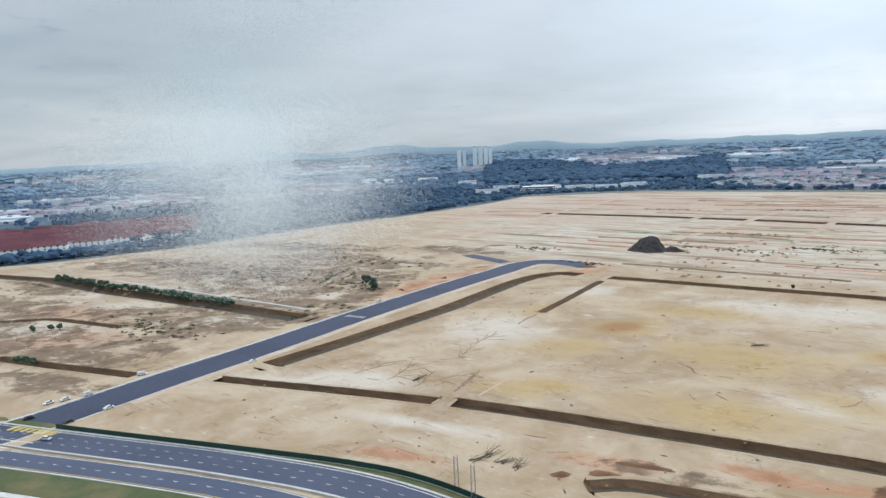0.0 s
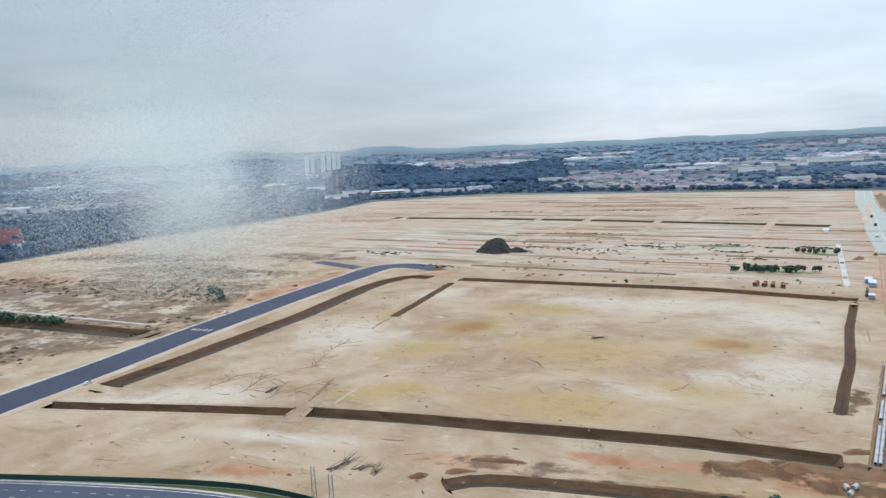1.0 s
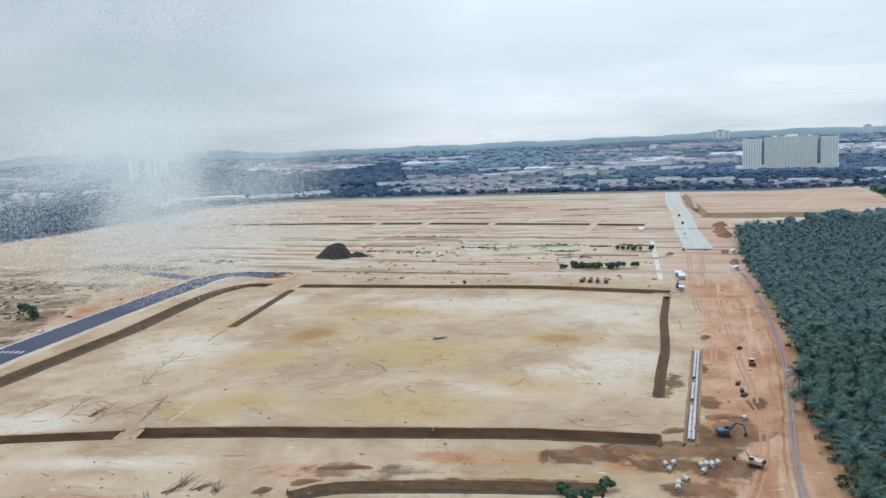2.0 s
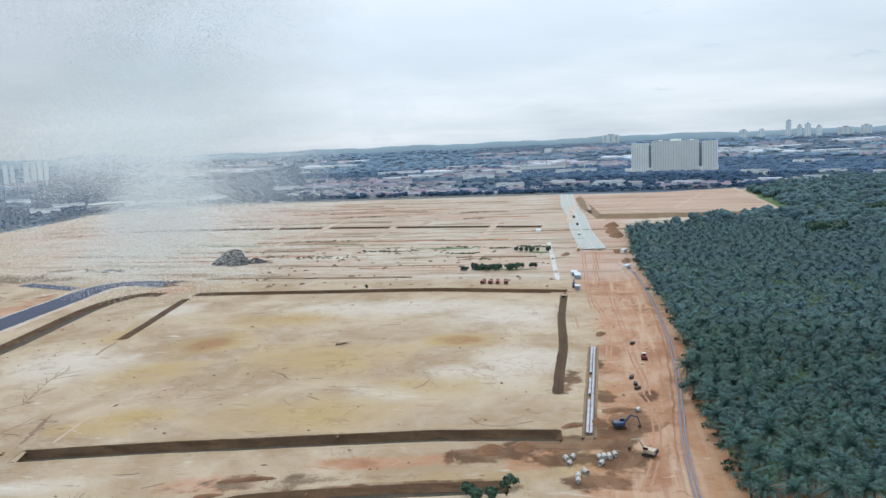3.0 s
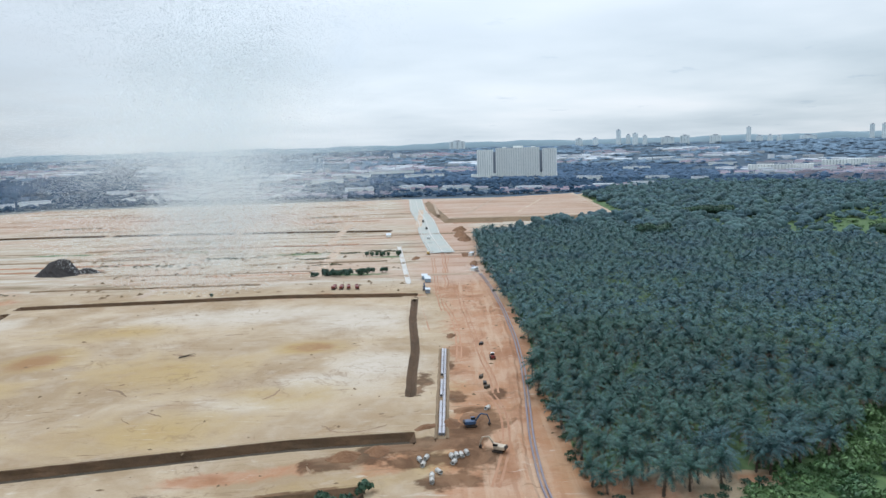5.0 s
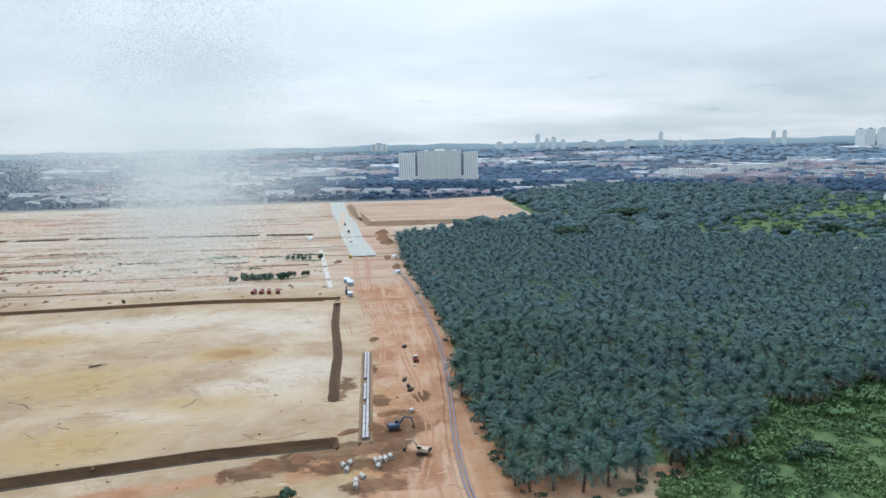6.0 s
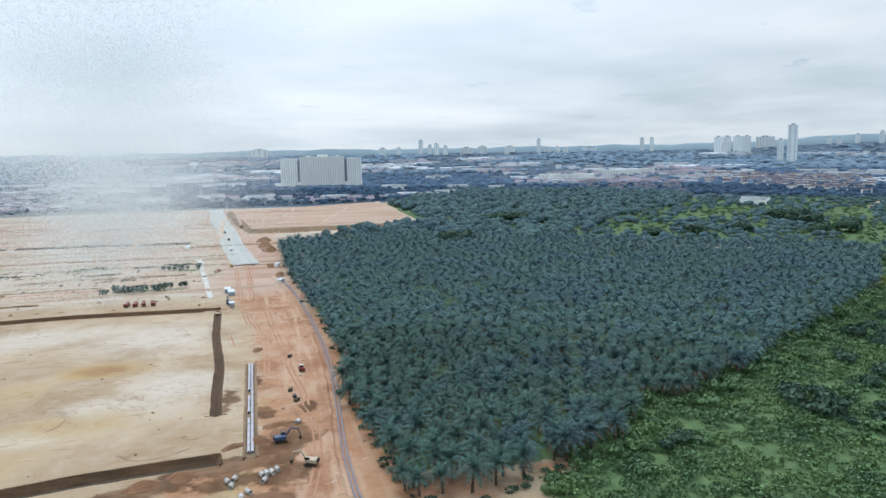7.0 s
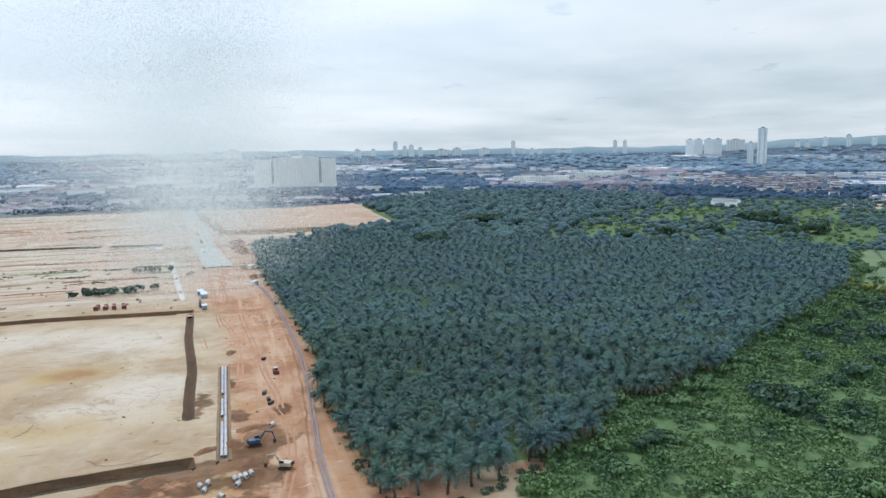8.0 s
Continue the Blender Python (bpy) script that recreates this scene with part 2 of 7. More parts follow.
    bp = N(T, "ShaderNodeBump", Strength=0.35, Distance=0.6, Height=math2(T, "ADD", n_fine, math2(T, "MULTIPLY", n_grain, 0.4)))
    T.links.new(bp.outputs[0], b.inputs["Normal"])
    return m


EARTH = ground_material()
MUD = surface("ditch_mud", (0.062, 0.044, 0.027), (0.045, 0.036, 0.023), (0.036, 0.034, 0.022), 0.3, 0.05, 0.8, bump=0.4, world=True)
BANK = surface("ditch_bank", (0.092, 0.054, 0.029), (0.130, 0.076, 0.041), (0.066, 0.043, 0.024), 0.35, 0.06, 0.95, bump=0.5, world=True)
ASPHALT = surface("asphalt", (0.034, 0.043, 0.078), (0.045, 0.055, 0.095), (0.028, 0.035, 0.062), 0.6, 0.03, 0.7, bump=0.1, world=True, spec=0.3)
ASPHALT_OLD = surface("worn_asphalt", (0.052, 0.063, 0.10), (0.068, 0.08, 0.12), (0.042, 0.052, 0.085), 0.5, 0.03, 0.7, bump=0.1, world=True, spec=0.3)
PAINT = surface("road_paint", (0.62, 0.63, 0.64), (0.5, 0.5, 0.5), None, 0.8, 0.2, 0.6, bump=0, world=True)
YELLOW = surface("yellow_paint", (0.55, 0.42, 0.10), (0.45, 0.36, 0.12), None, 0.8, 0.2, 0.6, bump=0, world=True)
CONCRETE = surface("concrete", (0.55, 0.54, 0.51), (0.44, 0.43, 0.41), (0.36, 0.34, 0.31), 0.7, 0.1, 0.85, world=True)
GRAVEL = surface("crushed_stone", (0.42, 0.45, 0.42), (0.33, 0.36, 0.34), (0.45, 0.42, 0.37), 0.4, 0.035, 0.95, bump=0.4, world=True)
GRASS = surface("grass", (0.055, 0.08, 0.032), (0.09, 0.105, 0.042), (0.18, 0.14, 0.07), 0.3, 0.05, 0.95, bump=0.4, world=True)
SPOIL = surface("dark_spoil", (0.045, 0.042, 0.045), (0.07, 0.062, 0.058), (0.03, 0.03, 0.034), 0.4, 0.1, 0.95, bump=0.6)
CLAYHEAP = surface("clay_heap", (0.17, 0.085, 0.042), (0.23, 0.13, 0.072), (0.115, 0.058, 0.03), 0.5, 0.12, 0.95, bump=0.6)
HOARDING = surface("green_hoarding", (0.014, 0.045, 0.038), (0.02, 0.058, 0.046), (0.016, 0.036, 0.034), 0.3, 0.1, 0.5, bump=0)
STEEL = surface("galvanised_steel", (0.30, 0.33, 0.35), (0.22, 0.25, 0.27), None, 1.5, 0.3, 0.45, 0.6, bump=0.05)
DARKSTEEL = surface("dark_steel", (0.03, 0.03, 0.035), (0.05, 0.048, 0.045), (0.09, 0.06, 0.04), 1.5, 0.4, 0.6, 0.3, bump=0.1)
RUBBER = surface("tyre_rubber", (0.02, 0.02, 0.02), (0.03, 0.03, 0.03), (0.09, 0.07, 0.05), 3, 1, 0.85, bump=0.1)
GLASS = surface("dark_glass", (0.02, 0.025, 0.03), (0.03, 0.035, 0.04), None, 1, 0.3, 0.12, bump=0, spec=0.6)
WHITEPAINT = surface("white_car_paint", (0.72, 0.73, 0.73), (0.68, 0.69, 0.69), None, 1, 0.2, 0.3, bump=0, spec=0.5)
BLUEPAINT = surface("blue_machine_paint", (0.025, 0.06, 0.13), (0.035, 0.075, 0.15), (0.06, 0.06, 0.06), 1.2, 0.4, 0.45, bump=0, spec=0.5)
REDPAINT = surface("red_machine_paint", (0.20, 0.03, 0.025), (0.16, 0.028, 0.025), (0.12, 0.04, 0.03), 1.2, 0.4, 0.5, bump=0, spec=0.5)
ORANGE = surface("orange_machine_paint", (0.42, 0.15, 0.03), (0.36, 0.13, 0.03), (0.2, 0.08, 0.03), 1.2, 0.4, 0.5, bump=0, spec=0.5)
YELLOWPAINT = surface("yellow_machine_paint", (0.5, 0.32, 0.05), (0.42, 0.27, 0.05), (0.25, 0.16, 0.06), 1.2, 0.4, 0.5, bump=0, spec=0.5)
# windows of the far towers, with haze put into the pale colour
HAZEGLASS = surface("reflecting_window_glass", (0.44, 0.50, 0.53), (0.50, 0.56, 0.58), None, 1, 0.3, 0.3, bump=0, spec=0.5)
PALEPAINT = surface("faded_cream_machine_paint", (0.50, 0.42, 0.32), (0.42, 0.35, 0.27), (0.25, 0.2, 0.15), 1.2, 0.4, 0.55, bump=0, spec=0.4)
PIPE = surface("pale_pipe", (0.46, 0.46, 0.50), (0.38, 0.38, 0.42), (0.36, 0.31, 0.27), 0.8, 0.15, 0.5, bump=0)
PIPEPURPLE = surface("lilac_pipe", (0.17, 0.155, 0.19), (0.21, 0.19, 0.225), (0.25, 0.20, 0.17), 0.6, 0.1, 0.5, bump=0, world=True)
# haze blue is mixed into the fronds; the far palms get a paler copy
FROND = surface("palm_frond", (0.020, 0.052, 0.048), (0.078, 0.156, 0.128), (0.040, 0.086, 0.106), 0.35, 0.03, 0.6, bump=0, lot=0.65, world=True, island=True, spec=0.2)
FRONDHAZED = surface("dusty_palm_frond", (0.028, 0.068, 0.074), (0.094, 0.178, 0.170), (0.052, 0.102, 0.138), 0.2, 0.02, 0.62, bump=0, lot=0.65, world=True, island=True, spec=0.2)
DRYFROND = surface("dry_frond", (0.27, 0.20, 0.15), (0.17, 0.125, 0.09), None, 0.6, 0.2, 0.9, bump=0, lot=0.3, island=True)
BARK = surface("bark", (0.07, 0.055, 0.042), (0.11, 0.09, 0.07), (0.05, 0.045, 0.038), 2.0, 0.4, 0.95, bump=0.5)
# far wood and scrub trees: leaf green with haze put in as blue
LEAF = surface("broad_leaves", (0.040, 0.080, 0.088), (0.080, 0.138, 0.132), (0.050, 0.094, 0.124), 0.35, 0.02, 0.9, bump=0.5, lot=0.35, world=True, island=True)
LEAFDEEP = surface("deep_green_leaves", (0.030, 0.066, 0.042), (0.056, 0.108, 0.062), (0.034, 0.072, 0.056), 0.12, 0.02, 0.7, bump=0, lot=0.45, world=True, island=True)
LEAFBRIGHT = surface("fresh_leaves", (0.045, 0.105, 0.050), (0.100, 0.180, 0.062), (0.125, 0.200, 0.068), 0.1, 0.022, 0.6, bump=0, lot=0.4, world=True, island=True)
# haze painted into the leaves: bluer and paler with distance
LEAFHAZELOW = surface("town_tree_leaves", (0.040, 0.076, 0.128), (0.060, 0.104, 0.158), (0.036, 0.070, 0.128), 0.05, 0.004, 0.9, bump=0, lot=0.22, world=True, island=True, spec=0.1)
LEAFHAZEMID = surface("dark_leaves", (0.086, 0.140, 0.218), (0.112, 0.172, 0.252), (0.076, 0.128, 0.212), 0.05, 0.004, 0.9, bump=0, lot=0.18, world=True, island=True, spec=0.1)
LEAFHAZEHIGH = surface("blue_green_leaves", (0.168, 0.245, 0.325), (0.205, 0.285, 0.365), (0.150, 0.225, 0.310), 0.02, 0.003, 0.9, bump=0, lot=0.15, world=True, island=True, spec=0.1)
WALLWHITE = surface("white_render", (0.90, 0.92, 0.89), (0.86, 0.88, 0.86), (0.80, 0.82, 0.80), 0.2, 0.03, 0.85, bump=0.05, world=True)
WALLCREAM = surface("cream_render", (0.88, 0.86, 0.80), (0.84, 0.82, 0.77), (0.78, 0.76, 0.73), 0.2, 0.03, 0.85, bump=0.05, lot=0.2, island=True)
# roof colours muted towards blue, with the haze of distance mixed in
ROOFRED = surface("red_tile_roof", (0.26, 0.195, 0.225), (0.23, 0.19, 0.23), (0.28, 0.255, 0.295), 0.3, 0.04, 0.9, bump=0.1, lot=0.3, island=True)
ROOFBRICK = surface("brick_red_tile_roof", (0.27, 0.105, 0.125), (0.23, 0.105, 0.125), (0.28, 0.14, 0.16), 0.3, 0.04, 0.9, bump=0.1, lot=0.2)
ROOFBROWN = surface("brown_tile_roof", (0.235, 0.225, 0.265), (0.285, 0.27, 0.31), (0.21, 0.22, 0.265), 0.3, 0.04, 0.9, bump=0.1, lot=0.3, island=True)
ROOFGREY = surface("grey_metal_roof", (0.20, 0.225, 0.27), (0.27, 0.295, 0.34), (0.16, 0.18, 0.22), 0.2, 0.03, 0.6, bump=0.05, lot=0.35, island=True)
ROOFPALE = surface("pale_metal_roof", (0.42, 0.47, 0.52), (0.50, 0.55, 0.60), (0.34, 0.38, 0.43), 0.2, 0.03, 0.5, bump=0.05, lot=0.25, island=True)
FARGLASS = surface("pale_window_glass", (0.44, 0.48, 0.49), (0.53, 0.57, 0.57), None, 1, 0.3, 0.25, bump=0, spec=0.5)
# hills in pale blue that stands for the haze before them
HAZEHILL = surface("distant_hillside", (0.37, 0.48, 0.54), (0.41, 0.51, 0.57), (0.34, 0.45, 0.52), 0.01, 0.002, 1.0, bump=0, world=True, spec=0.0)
BERM = surface("brown_berm", (0.20, 0.135, 0.08), (0.27, 0.19, 0.12), (0.13, 0.095, 0.055), 0.2, 0.03, 0.95, bump=0.3, world=True)
PALESAND = surface("pale_track", (0.41, 0.315, 0.235), (0.36, 0.26, 0.185), (0.45, 0.385, 0.31), 0.2, 0.03, 0.95, bump=0.2, world=True)
RUT = surface("rutted_clay", (0.33, 0.175, 0.102), (0.38, 0.225, 0.145), (0.27, 0.13, 0.07), 0.25, 0.05, 0.95, bump=0.4, world=True)
# town and far tower walls, tinted blue for distance haze
TOWNWALL = surface("weathered_render", (0.72, 0.74, 0.76), (0.60, 0.63, 0.66), (0.48, 0.51, 0.55), 0.2, 0.03, 0.85, bump=0, lot=0.3, island=True)
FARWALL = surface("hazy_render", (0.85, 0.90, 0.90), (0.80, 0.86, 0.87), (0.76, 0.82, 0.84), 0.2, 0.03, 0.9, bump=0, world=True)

LEAFYELLOW = surface("yellow_green_leaves", (0.155, 0.205, 0.048), (0.235, 0.265, 0.062), (0.115, 0.165, 0.05), 0.2, 0.05, 0.7, bump=0, lot=0.35, world=True, island=True)
MEADOW = surface("meadow_grass", (0.100, 0.150, 0.075), (0.130, 0.172, 0.090), (0.072, 0.122, 0.062), 0.12, 0.02, 0.95, bump=0.2, world=True)
GRASSBLADE = surface("weed_leaves", (0.075, 0.088, 0.050), (0.115, 0.118, 0.065), (0.055, 0.072, 0.045), 0.2, 0.05, 0.8, bump=0, lot=0.3, world=True, island=True)
# ---- building blocks ----
def thing(name, label, category, group="", kind="", at=None):
    """A top-level Empty at a thing's base."""
    ob = tagged(new(name), label, category, group, kind)
    if at is not None:
        ob.matrix_world = at
    return ob


def mesh(name, verts, faces, mat, parent=None, label="", smooth=False):
    me = bpy.data.meshes.new(name)
    me.from_pydata(np.asarray(verts, float).tolist(), [], faces.tolist() if isinstance(faces, np.ndarray) else [tuple(int(i) for i in q) for q in faces])
    for m in (mat if isinstance(mat, (list, tuple)) else [mat]):
        me.materials.append(m)
    if smooth:
        me.polygons.foreach_set("use_smooth", [True] * len(me.polygons))
    me.update()
    ob = new(name, me)
    ob.parent = parent
    if label:
        ob["label"] = label
    return ob


def part(name, bm, mat, parent=None, label=""):
    me = bpy.data.meshes.new(name)
    bmesh.ops.recalc_face_normals(bm, faces=bm.faces)
    bm.to_mesh(me)
    bm.free()
    me.materials.append(mat)
    ob = new(name, me)
    ob.parent = parent
    if label:
        ob["label"] = label
    return ob


def box(bm, x0, x1, y0, y1, z0, z1, bevel=0.0, m=None, taper=(1, 1)):
    r = bmesh.ops.create_cube(bm, size=1)["verts"]
    for v in r:
        k = v.co.z > 0
        v.co = Vector(((x0 + x1) / 2 + v.co.x * (x1 - x0) * (taper[0] if k else 1), (y0 + y1) / 2 + v.co.y * (y1 - y0) * (taper[1] if k else 1), (z0 + z1) / 2 + v.co.z * (z1 - z0)))
    if bevel:
        edges = list({e for v in r for e in v.link_edges})
        out = bmesh.ops.bevel(bm, geom=edges, offset=bevel, segments=2, affect="EDGES")
        r = list({v for f in out["faces"] for v in f.verts} | {v for v in r if v.is_valid})
    if m is not None:
        bmesh.ops.transform(bm, matrix=m, verts=r)
    return bm


def tube(bm, a, b, r1, r2=None, n=10):
    a, b = Vector(a), Vector(b)
    d = b - a
    m = Matrix.Translation((a + b) / 2) @ d.to_track_quat("Z", "Y").to_matrix().to_4x4()
    bmesh.ops.create_cone(bm, cap_ends=True, segments=n, radius1=r1, radius2=r1 if r2 is None else r2, depth=d.length, matrix=m)
    return bm


def ring_pipe(bm, a, b, r, wall, n=14):
    """A hollow pipe."""
    a, b = Vector(a), Vector(b)
    d = (b - a).normalized()
    s = d.orthogonal().normalized()
    t = d.cross(s)
    loops = []
    for p, q in ((a, r), (b, r), (b, r - wall), (a, r - wall)):
        loops.append([bm.verts.new(p + (s * math.cos(k * math.tau / n) + t * math.sin(k * math.tau / n)) * q) for k in range(n)])
    for i in range(4):
        for k in range(n):
            bm.faces.new((loops[i][k], loops[i][(k + 1) % n], loops[(i + 1) % 4][(k + 1) % n], loops[(i + 1) % 4][k]))
    return bm


def resample(line, step):
    line = np.asarray(line, float)
    out = []
    for a, b in zip(line[:-1], line[1:]):
        k = max(1, int(np.hypot(*(b - a)) / step))
        out += [a + (b - a) * i / k for i in range(k)]
    return np.array(out + [line[-1]])


def smooth_line(line, step=8.0, turns=3):
    p = resample(line, step)
    for _ in range(turns):
        p[1:-1] = (p[:-2] + 2 * p[1:-1] + p[2:]) / 4
    return p


def ground_z(x, y):
    """Nearly flat land, raised far off, with low hills, to fit the skyline in the camera's view."""
    x, y = np.asarray(x, float), np.asarray(y, float)
    r = np.hypot(x, y)
    z = 0.22 * np.sin(x / 31 + 1.3) * np.sin(y / 43) + 0.18 * np.sin((x + y) / 67)
    k = np.clip((r - 2500) / 2300, 0, 1)
    z = z + 70 * k * k * (3 - 2 * k)
    az = np.degrees(np.arctan2(x, y))
    hills = np.zeros_like(z)
    for a, h, w in ((-3.4, 42, 3.2), (6.4, 27, 2.4), (-12, 26, 4), (-25, 14, 6), (22, 6, 8), (47, 12, 5), (59, 8, 7), (88, 36, 6), (97, 40, 7), (38, 8, 4)):
        hills += h * np.exp(-((az - a) / w) ** 2)
    q = np.clip((r - 3900) / 800, 0, 1)
    return z + (0.6 * hills + 1.5 * np.sin(az * 3.1) + 1.2 * np.sin(az * 7.7)) * q * q * (3 - 2 * q)


def dist_line(x, y, line):
    """Distance of many points from a polyline."""
    d = np.full(np.shape(x), 1e9)
    line = np.asarray(line, float)
    for a, b in zip(line[:-1], line[1:]):
        ab = b - a
        t = np.clip(((x - a[0]) * ab[0] + (y - a[1]) * ab[1]) / (ab @ ab), 0, 1)
        d = np.minimum(d, np.hypot(x - a[0] - t * ab[0], y - a[1] - t * ab[1]))
    return d


def inside(x, y, poly):
    x, y = np.asarray(x, float), np.asarray(y, float)
    k = np.zeros(np.shape(x), bool)
    poly = np.asarray(poly, float)
    for (x0, y0), (x1, y1) in zip(poly, np.roll(poly, -1, 0)):
        hit_ = ((y0 > y) != (y1 > y))
        k ^= hit_ & (x < (x1 - x0) * (y - y0) / (y1 - y0 + 1e-12) + x0)
    return k


def soft_in(x, y, poly, w):
    """1 inside a polygon, 0 outside, with an edge w wide."""
    d = dist_line(x, y, list(poly) + [poly[0]])
    s = np.where(inside(x, y, poly), d, -d)
    return np.clip(0.5 + s / w, 0, 1)


def blob(x, y, cx, cy, rx, ry, turn=0.0):
    c, s = math.cos(radians(turn)), math.sin(radians(turn))
    u, v = (x - cx) * c + (y - cy) * s, -(x - cx) * s + (y - cy) * c
    return np.clip(1.25 - np.hypot(u / rx, v / ry), 0, 1)


# ---- the plan ----
SIDE_ROAD = [(-178, 262), (-160, 285), (-127, 340), (-96, 387), (-59, 446), (-8, 522), (48, 600), (64, 626), (80, 640), (98, 634), (118, 607)]
HIGHWAY_N = [(-330, 331), (-240, 297), (-164, 267), (-84, 237), (-45, 220.5), (-25, 210), (-8, 197), (12, 178), (40, 140), (80, 60)]
HIGHWAY_S = [(-330, 310), (-240, 277), (-164, 249), (-118, 232.5), (-70, 214), (-48, 203), (-28, 190), (-8, 168), (20, 128), (60, 50)]
FENCE = [(-152, 273), (-79.5, 245.5), (-38, 229.9), (-19, 221), (-6, 212), (8, 199), (24, 180)]
DITCHES = {  # centre line, width
    "south_west": ([(-111, 333), (-48, 306), (-6, 287)], 8.0),
    "south_east": ([(0.6, 285), (41, 263), (91, 232), (128, 209), (158, 186)], 10.0),
    "road": ([(-86, 352), (-49, 397), (2, 464), (50, 540), (66, 561), (90, 577), (103, 565)], 14.0),
    "stub": ([(57, 438), (76, 468), (114, 533)], 5.5),
    "north": ([(124, 545), (224, 468), (262, 436), (322, 370)], 12.0),
    "east": ([(316, 364), (272, 316), (231, 267), (206, 241), (186, 219)], 4.0),
    "far": ([(150, 1100), (255, 1006), (355, 905), (455, 794), (553, 677)], 19.0),
    "trough": ([(40, 206), (48, 208), (58, 203), (88, 186), (120, 166)], 8.0),
    "west_long": ([(-430, 695), (-350, 653), (-268, 582), (-153, 500), (-92, 452)], 18.0),
    "west_near": ([(-242, 385), (-200, 364), (-149, 341)], 8.0),
    "west_mid": ([(-298, 478), (-262, 482), (-206, 452)], 7.0),
}
NEW_ROAD = [(466, 496), (560, 616), (650, 722), (760, 862), (912, 1040)]
PAD = [(662, 690), (848, 932), (1105, 822), (815, 538)]
CLAY = [(110, 120), (140, 158), (169, 179), (206, 216), (247, 258), (330, 352), (352, 396), (455, 512), (640, 730), (880, 1050), (940, 1010), (700, 690),
        (600, 590), (520, 500), (440, 420), (330, 290), (240, 190), (190, 130), (168, 100)]
PALMS = [(575, 560), (450, 432), (395, 368), (328, 290), (282, 240), (236, 199), (207, 166), (190, 146), (175, 128), (164, 113), (165, 101), (180, 92), (198, 90), (214, 82), (234, 75), (272, 80), (291, 64),
         (346, 48), (420, 37), (500, 22), (570, 10), (690, 8), (765, 14), (772, 60), (738, 160), (728, 290), (684, 475), (632, 545)]
SITE_NORTH = [(-620, 700), (-425, 775), (-318, 850), (-183, 1040), (-61, 1163), (73, 1331), (163, 1490), (409, 1480), (723, 1217), (905, 1062), (1105, 830), (815, 538), (600, 590),
              (455, 440), (325, 290), (235, 193), (150, 90), (80, 30), (0, 130), (-45, 190), (-164, 240), (-330, 300), (-620, 400)]


def soil_masks(x, y):
    """Where the earth is clay, stained, cut into plots; overgrown, wet, or part of the far country."""
    x, y = np.asarray(x, float), np.asarray(y, float)
    clay = soft_in(x, y, CLAY, 30)
    for b in ((49, 222, 34, 12, -32), (100, 203, 48, 9, -31), (-20, 236, 30, 9, -25), (140, 176, 22, 12, 0), (-5, 560, 130, 30, 50), (400, 1130, 420, 170, -46), (120, 1120, 160, 130, -40),
              (560, 900, 60, 200, 0), (280, 415, 90, 12, -46), (110, 575, 40, 20, 20), (-230, 420, 60, 40, 0), (-220, 700, 90, 40, -30), (-260, 500, 90, 26, -20)):
        clay = np.maximum(clay, 0.72 * blob(x, y, *b))
    clay = np.maximum(clay, soft_in(x, y, PAD, 30) * 0.75)
    stain = np.zeros_like(x)
    for b in ((93, 395, 30, 24, 30), (140, 425, 44, 22, -40), (200, 312, 22, 16, -41), (95, 262, 50, 30, -30), (128, 330, 60, 40, -40), (60, 360, 36, 26, 0), (20, 300, 30, 12, -30),
              (60, 450, 22, 14, 50), (150, 260, 30, 22, -30), (300, 500, 60, 14, -45), (42, 300, 26, 13, -25), (118, 178, 46, 12, -32), (150, 166, 22, 16, -32), (204, 208, 16, 9, 45), (186, 182, 20, 12, 20),
              (285, 238, 60, 7, 47), (222, 178, 60, 9, 45), (180, 136, 40, 9, 45), (395, 355, 70, 8, 48)):
        stain = np.maximum(stain, np.clip(blob(x, y, *b) * 1.0, 0, 1) * (1.0 if b[4] in (30, -41) else 0.62))
    v = x * V_.x + y * V_.y
    plots = np.clip((v - 520) / 30, 0, 1) * soft_in(x, y, SITE_NORTH, 20)
    plots = np.where(soft_in(x, y, PAD, 10) > 0.5, 0.9, plots)
    k = np.clip((70 - x) / 90, 0, 1) * np.clip((-330 - (x * 0.844 - y * 0.537)) / 40, 0, 1)
    plots = plots * (1 - k) + 0.35 * soft_in(x, y, SITE_NORTH, 20) * k
    scrub = np.zeros_like(x)
    for b in ((380, 600, 60, 9, -45), (340, 690, 70, 8, -45), (230, 800, 80, 9, -45), (420, 520, 30, 7, -45),
              (345, 470, 45, 8, -45), (110, 740, 60, 9, -45)):
        scrub = np.maximum(scrub, blob(x, y, *b) * 0.72)
    east = inside(x, y, [(178, 108), (192, 95), (214, 82), (234, 75), (272, 80), (291, 64), (346, 48), (420, 37), (500, 22), (570, 10), (690, 8), (765, 14), (772, 60), (730, 300), (600, 590), (830, 540), (1120, 815), (1500, 900), (1700, -400), (150, -200), (150, 40)])
    under = inside(x, y, PALMS) & (dist_line(x, y, PALMS[:12]) > 3)
    scrub = np.where(east | under, 1.0, scrub)
    scrub = np.maximum(scrub, np.clip(1.3 - dist_line(x, y, HIGHWAY_S) / 22, 0, 1) * (dist_line(x, y, HIGHWAY_N) > 14) * (x < 60) * 0.8)
    scrub = np.where(np.hypot(x, y) < 40, 0.8, scrub)
    for b in ((206, 88, 16, 6, -38), (166, 90, 26, 14, -40), (178, 104, 26, 18, -40), (172, 118, 20, 10, -60)):   # bare sand at the palms' edge
        scrub = scrub * np.clip(1 - 1.6 * blob(x, y, *b), 0, 1)
        clay = np.maximum(clay, 0.6 * blob(x, y, *b))
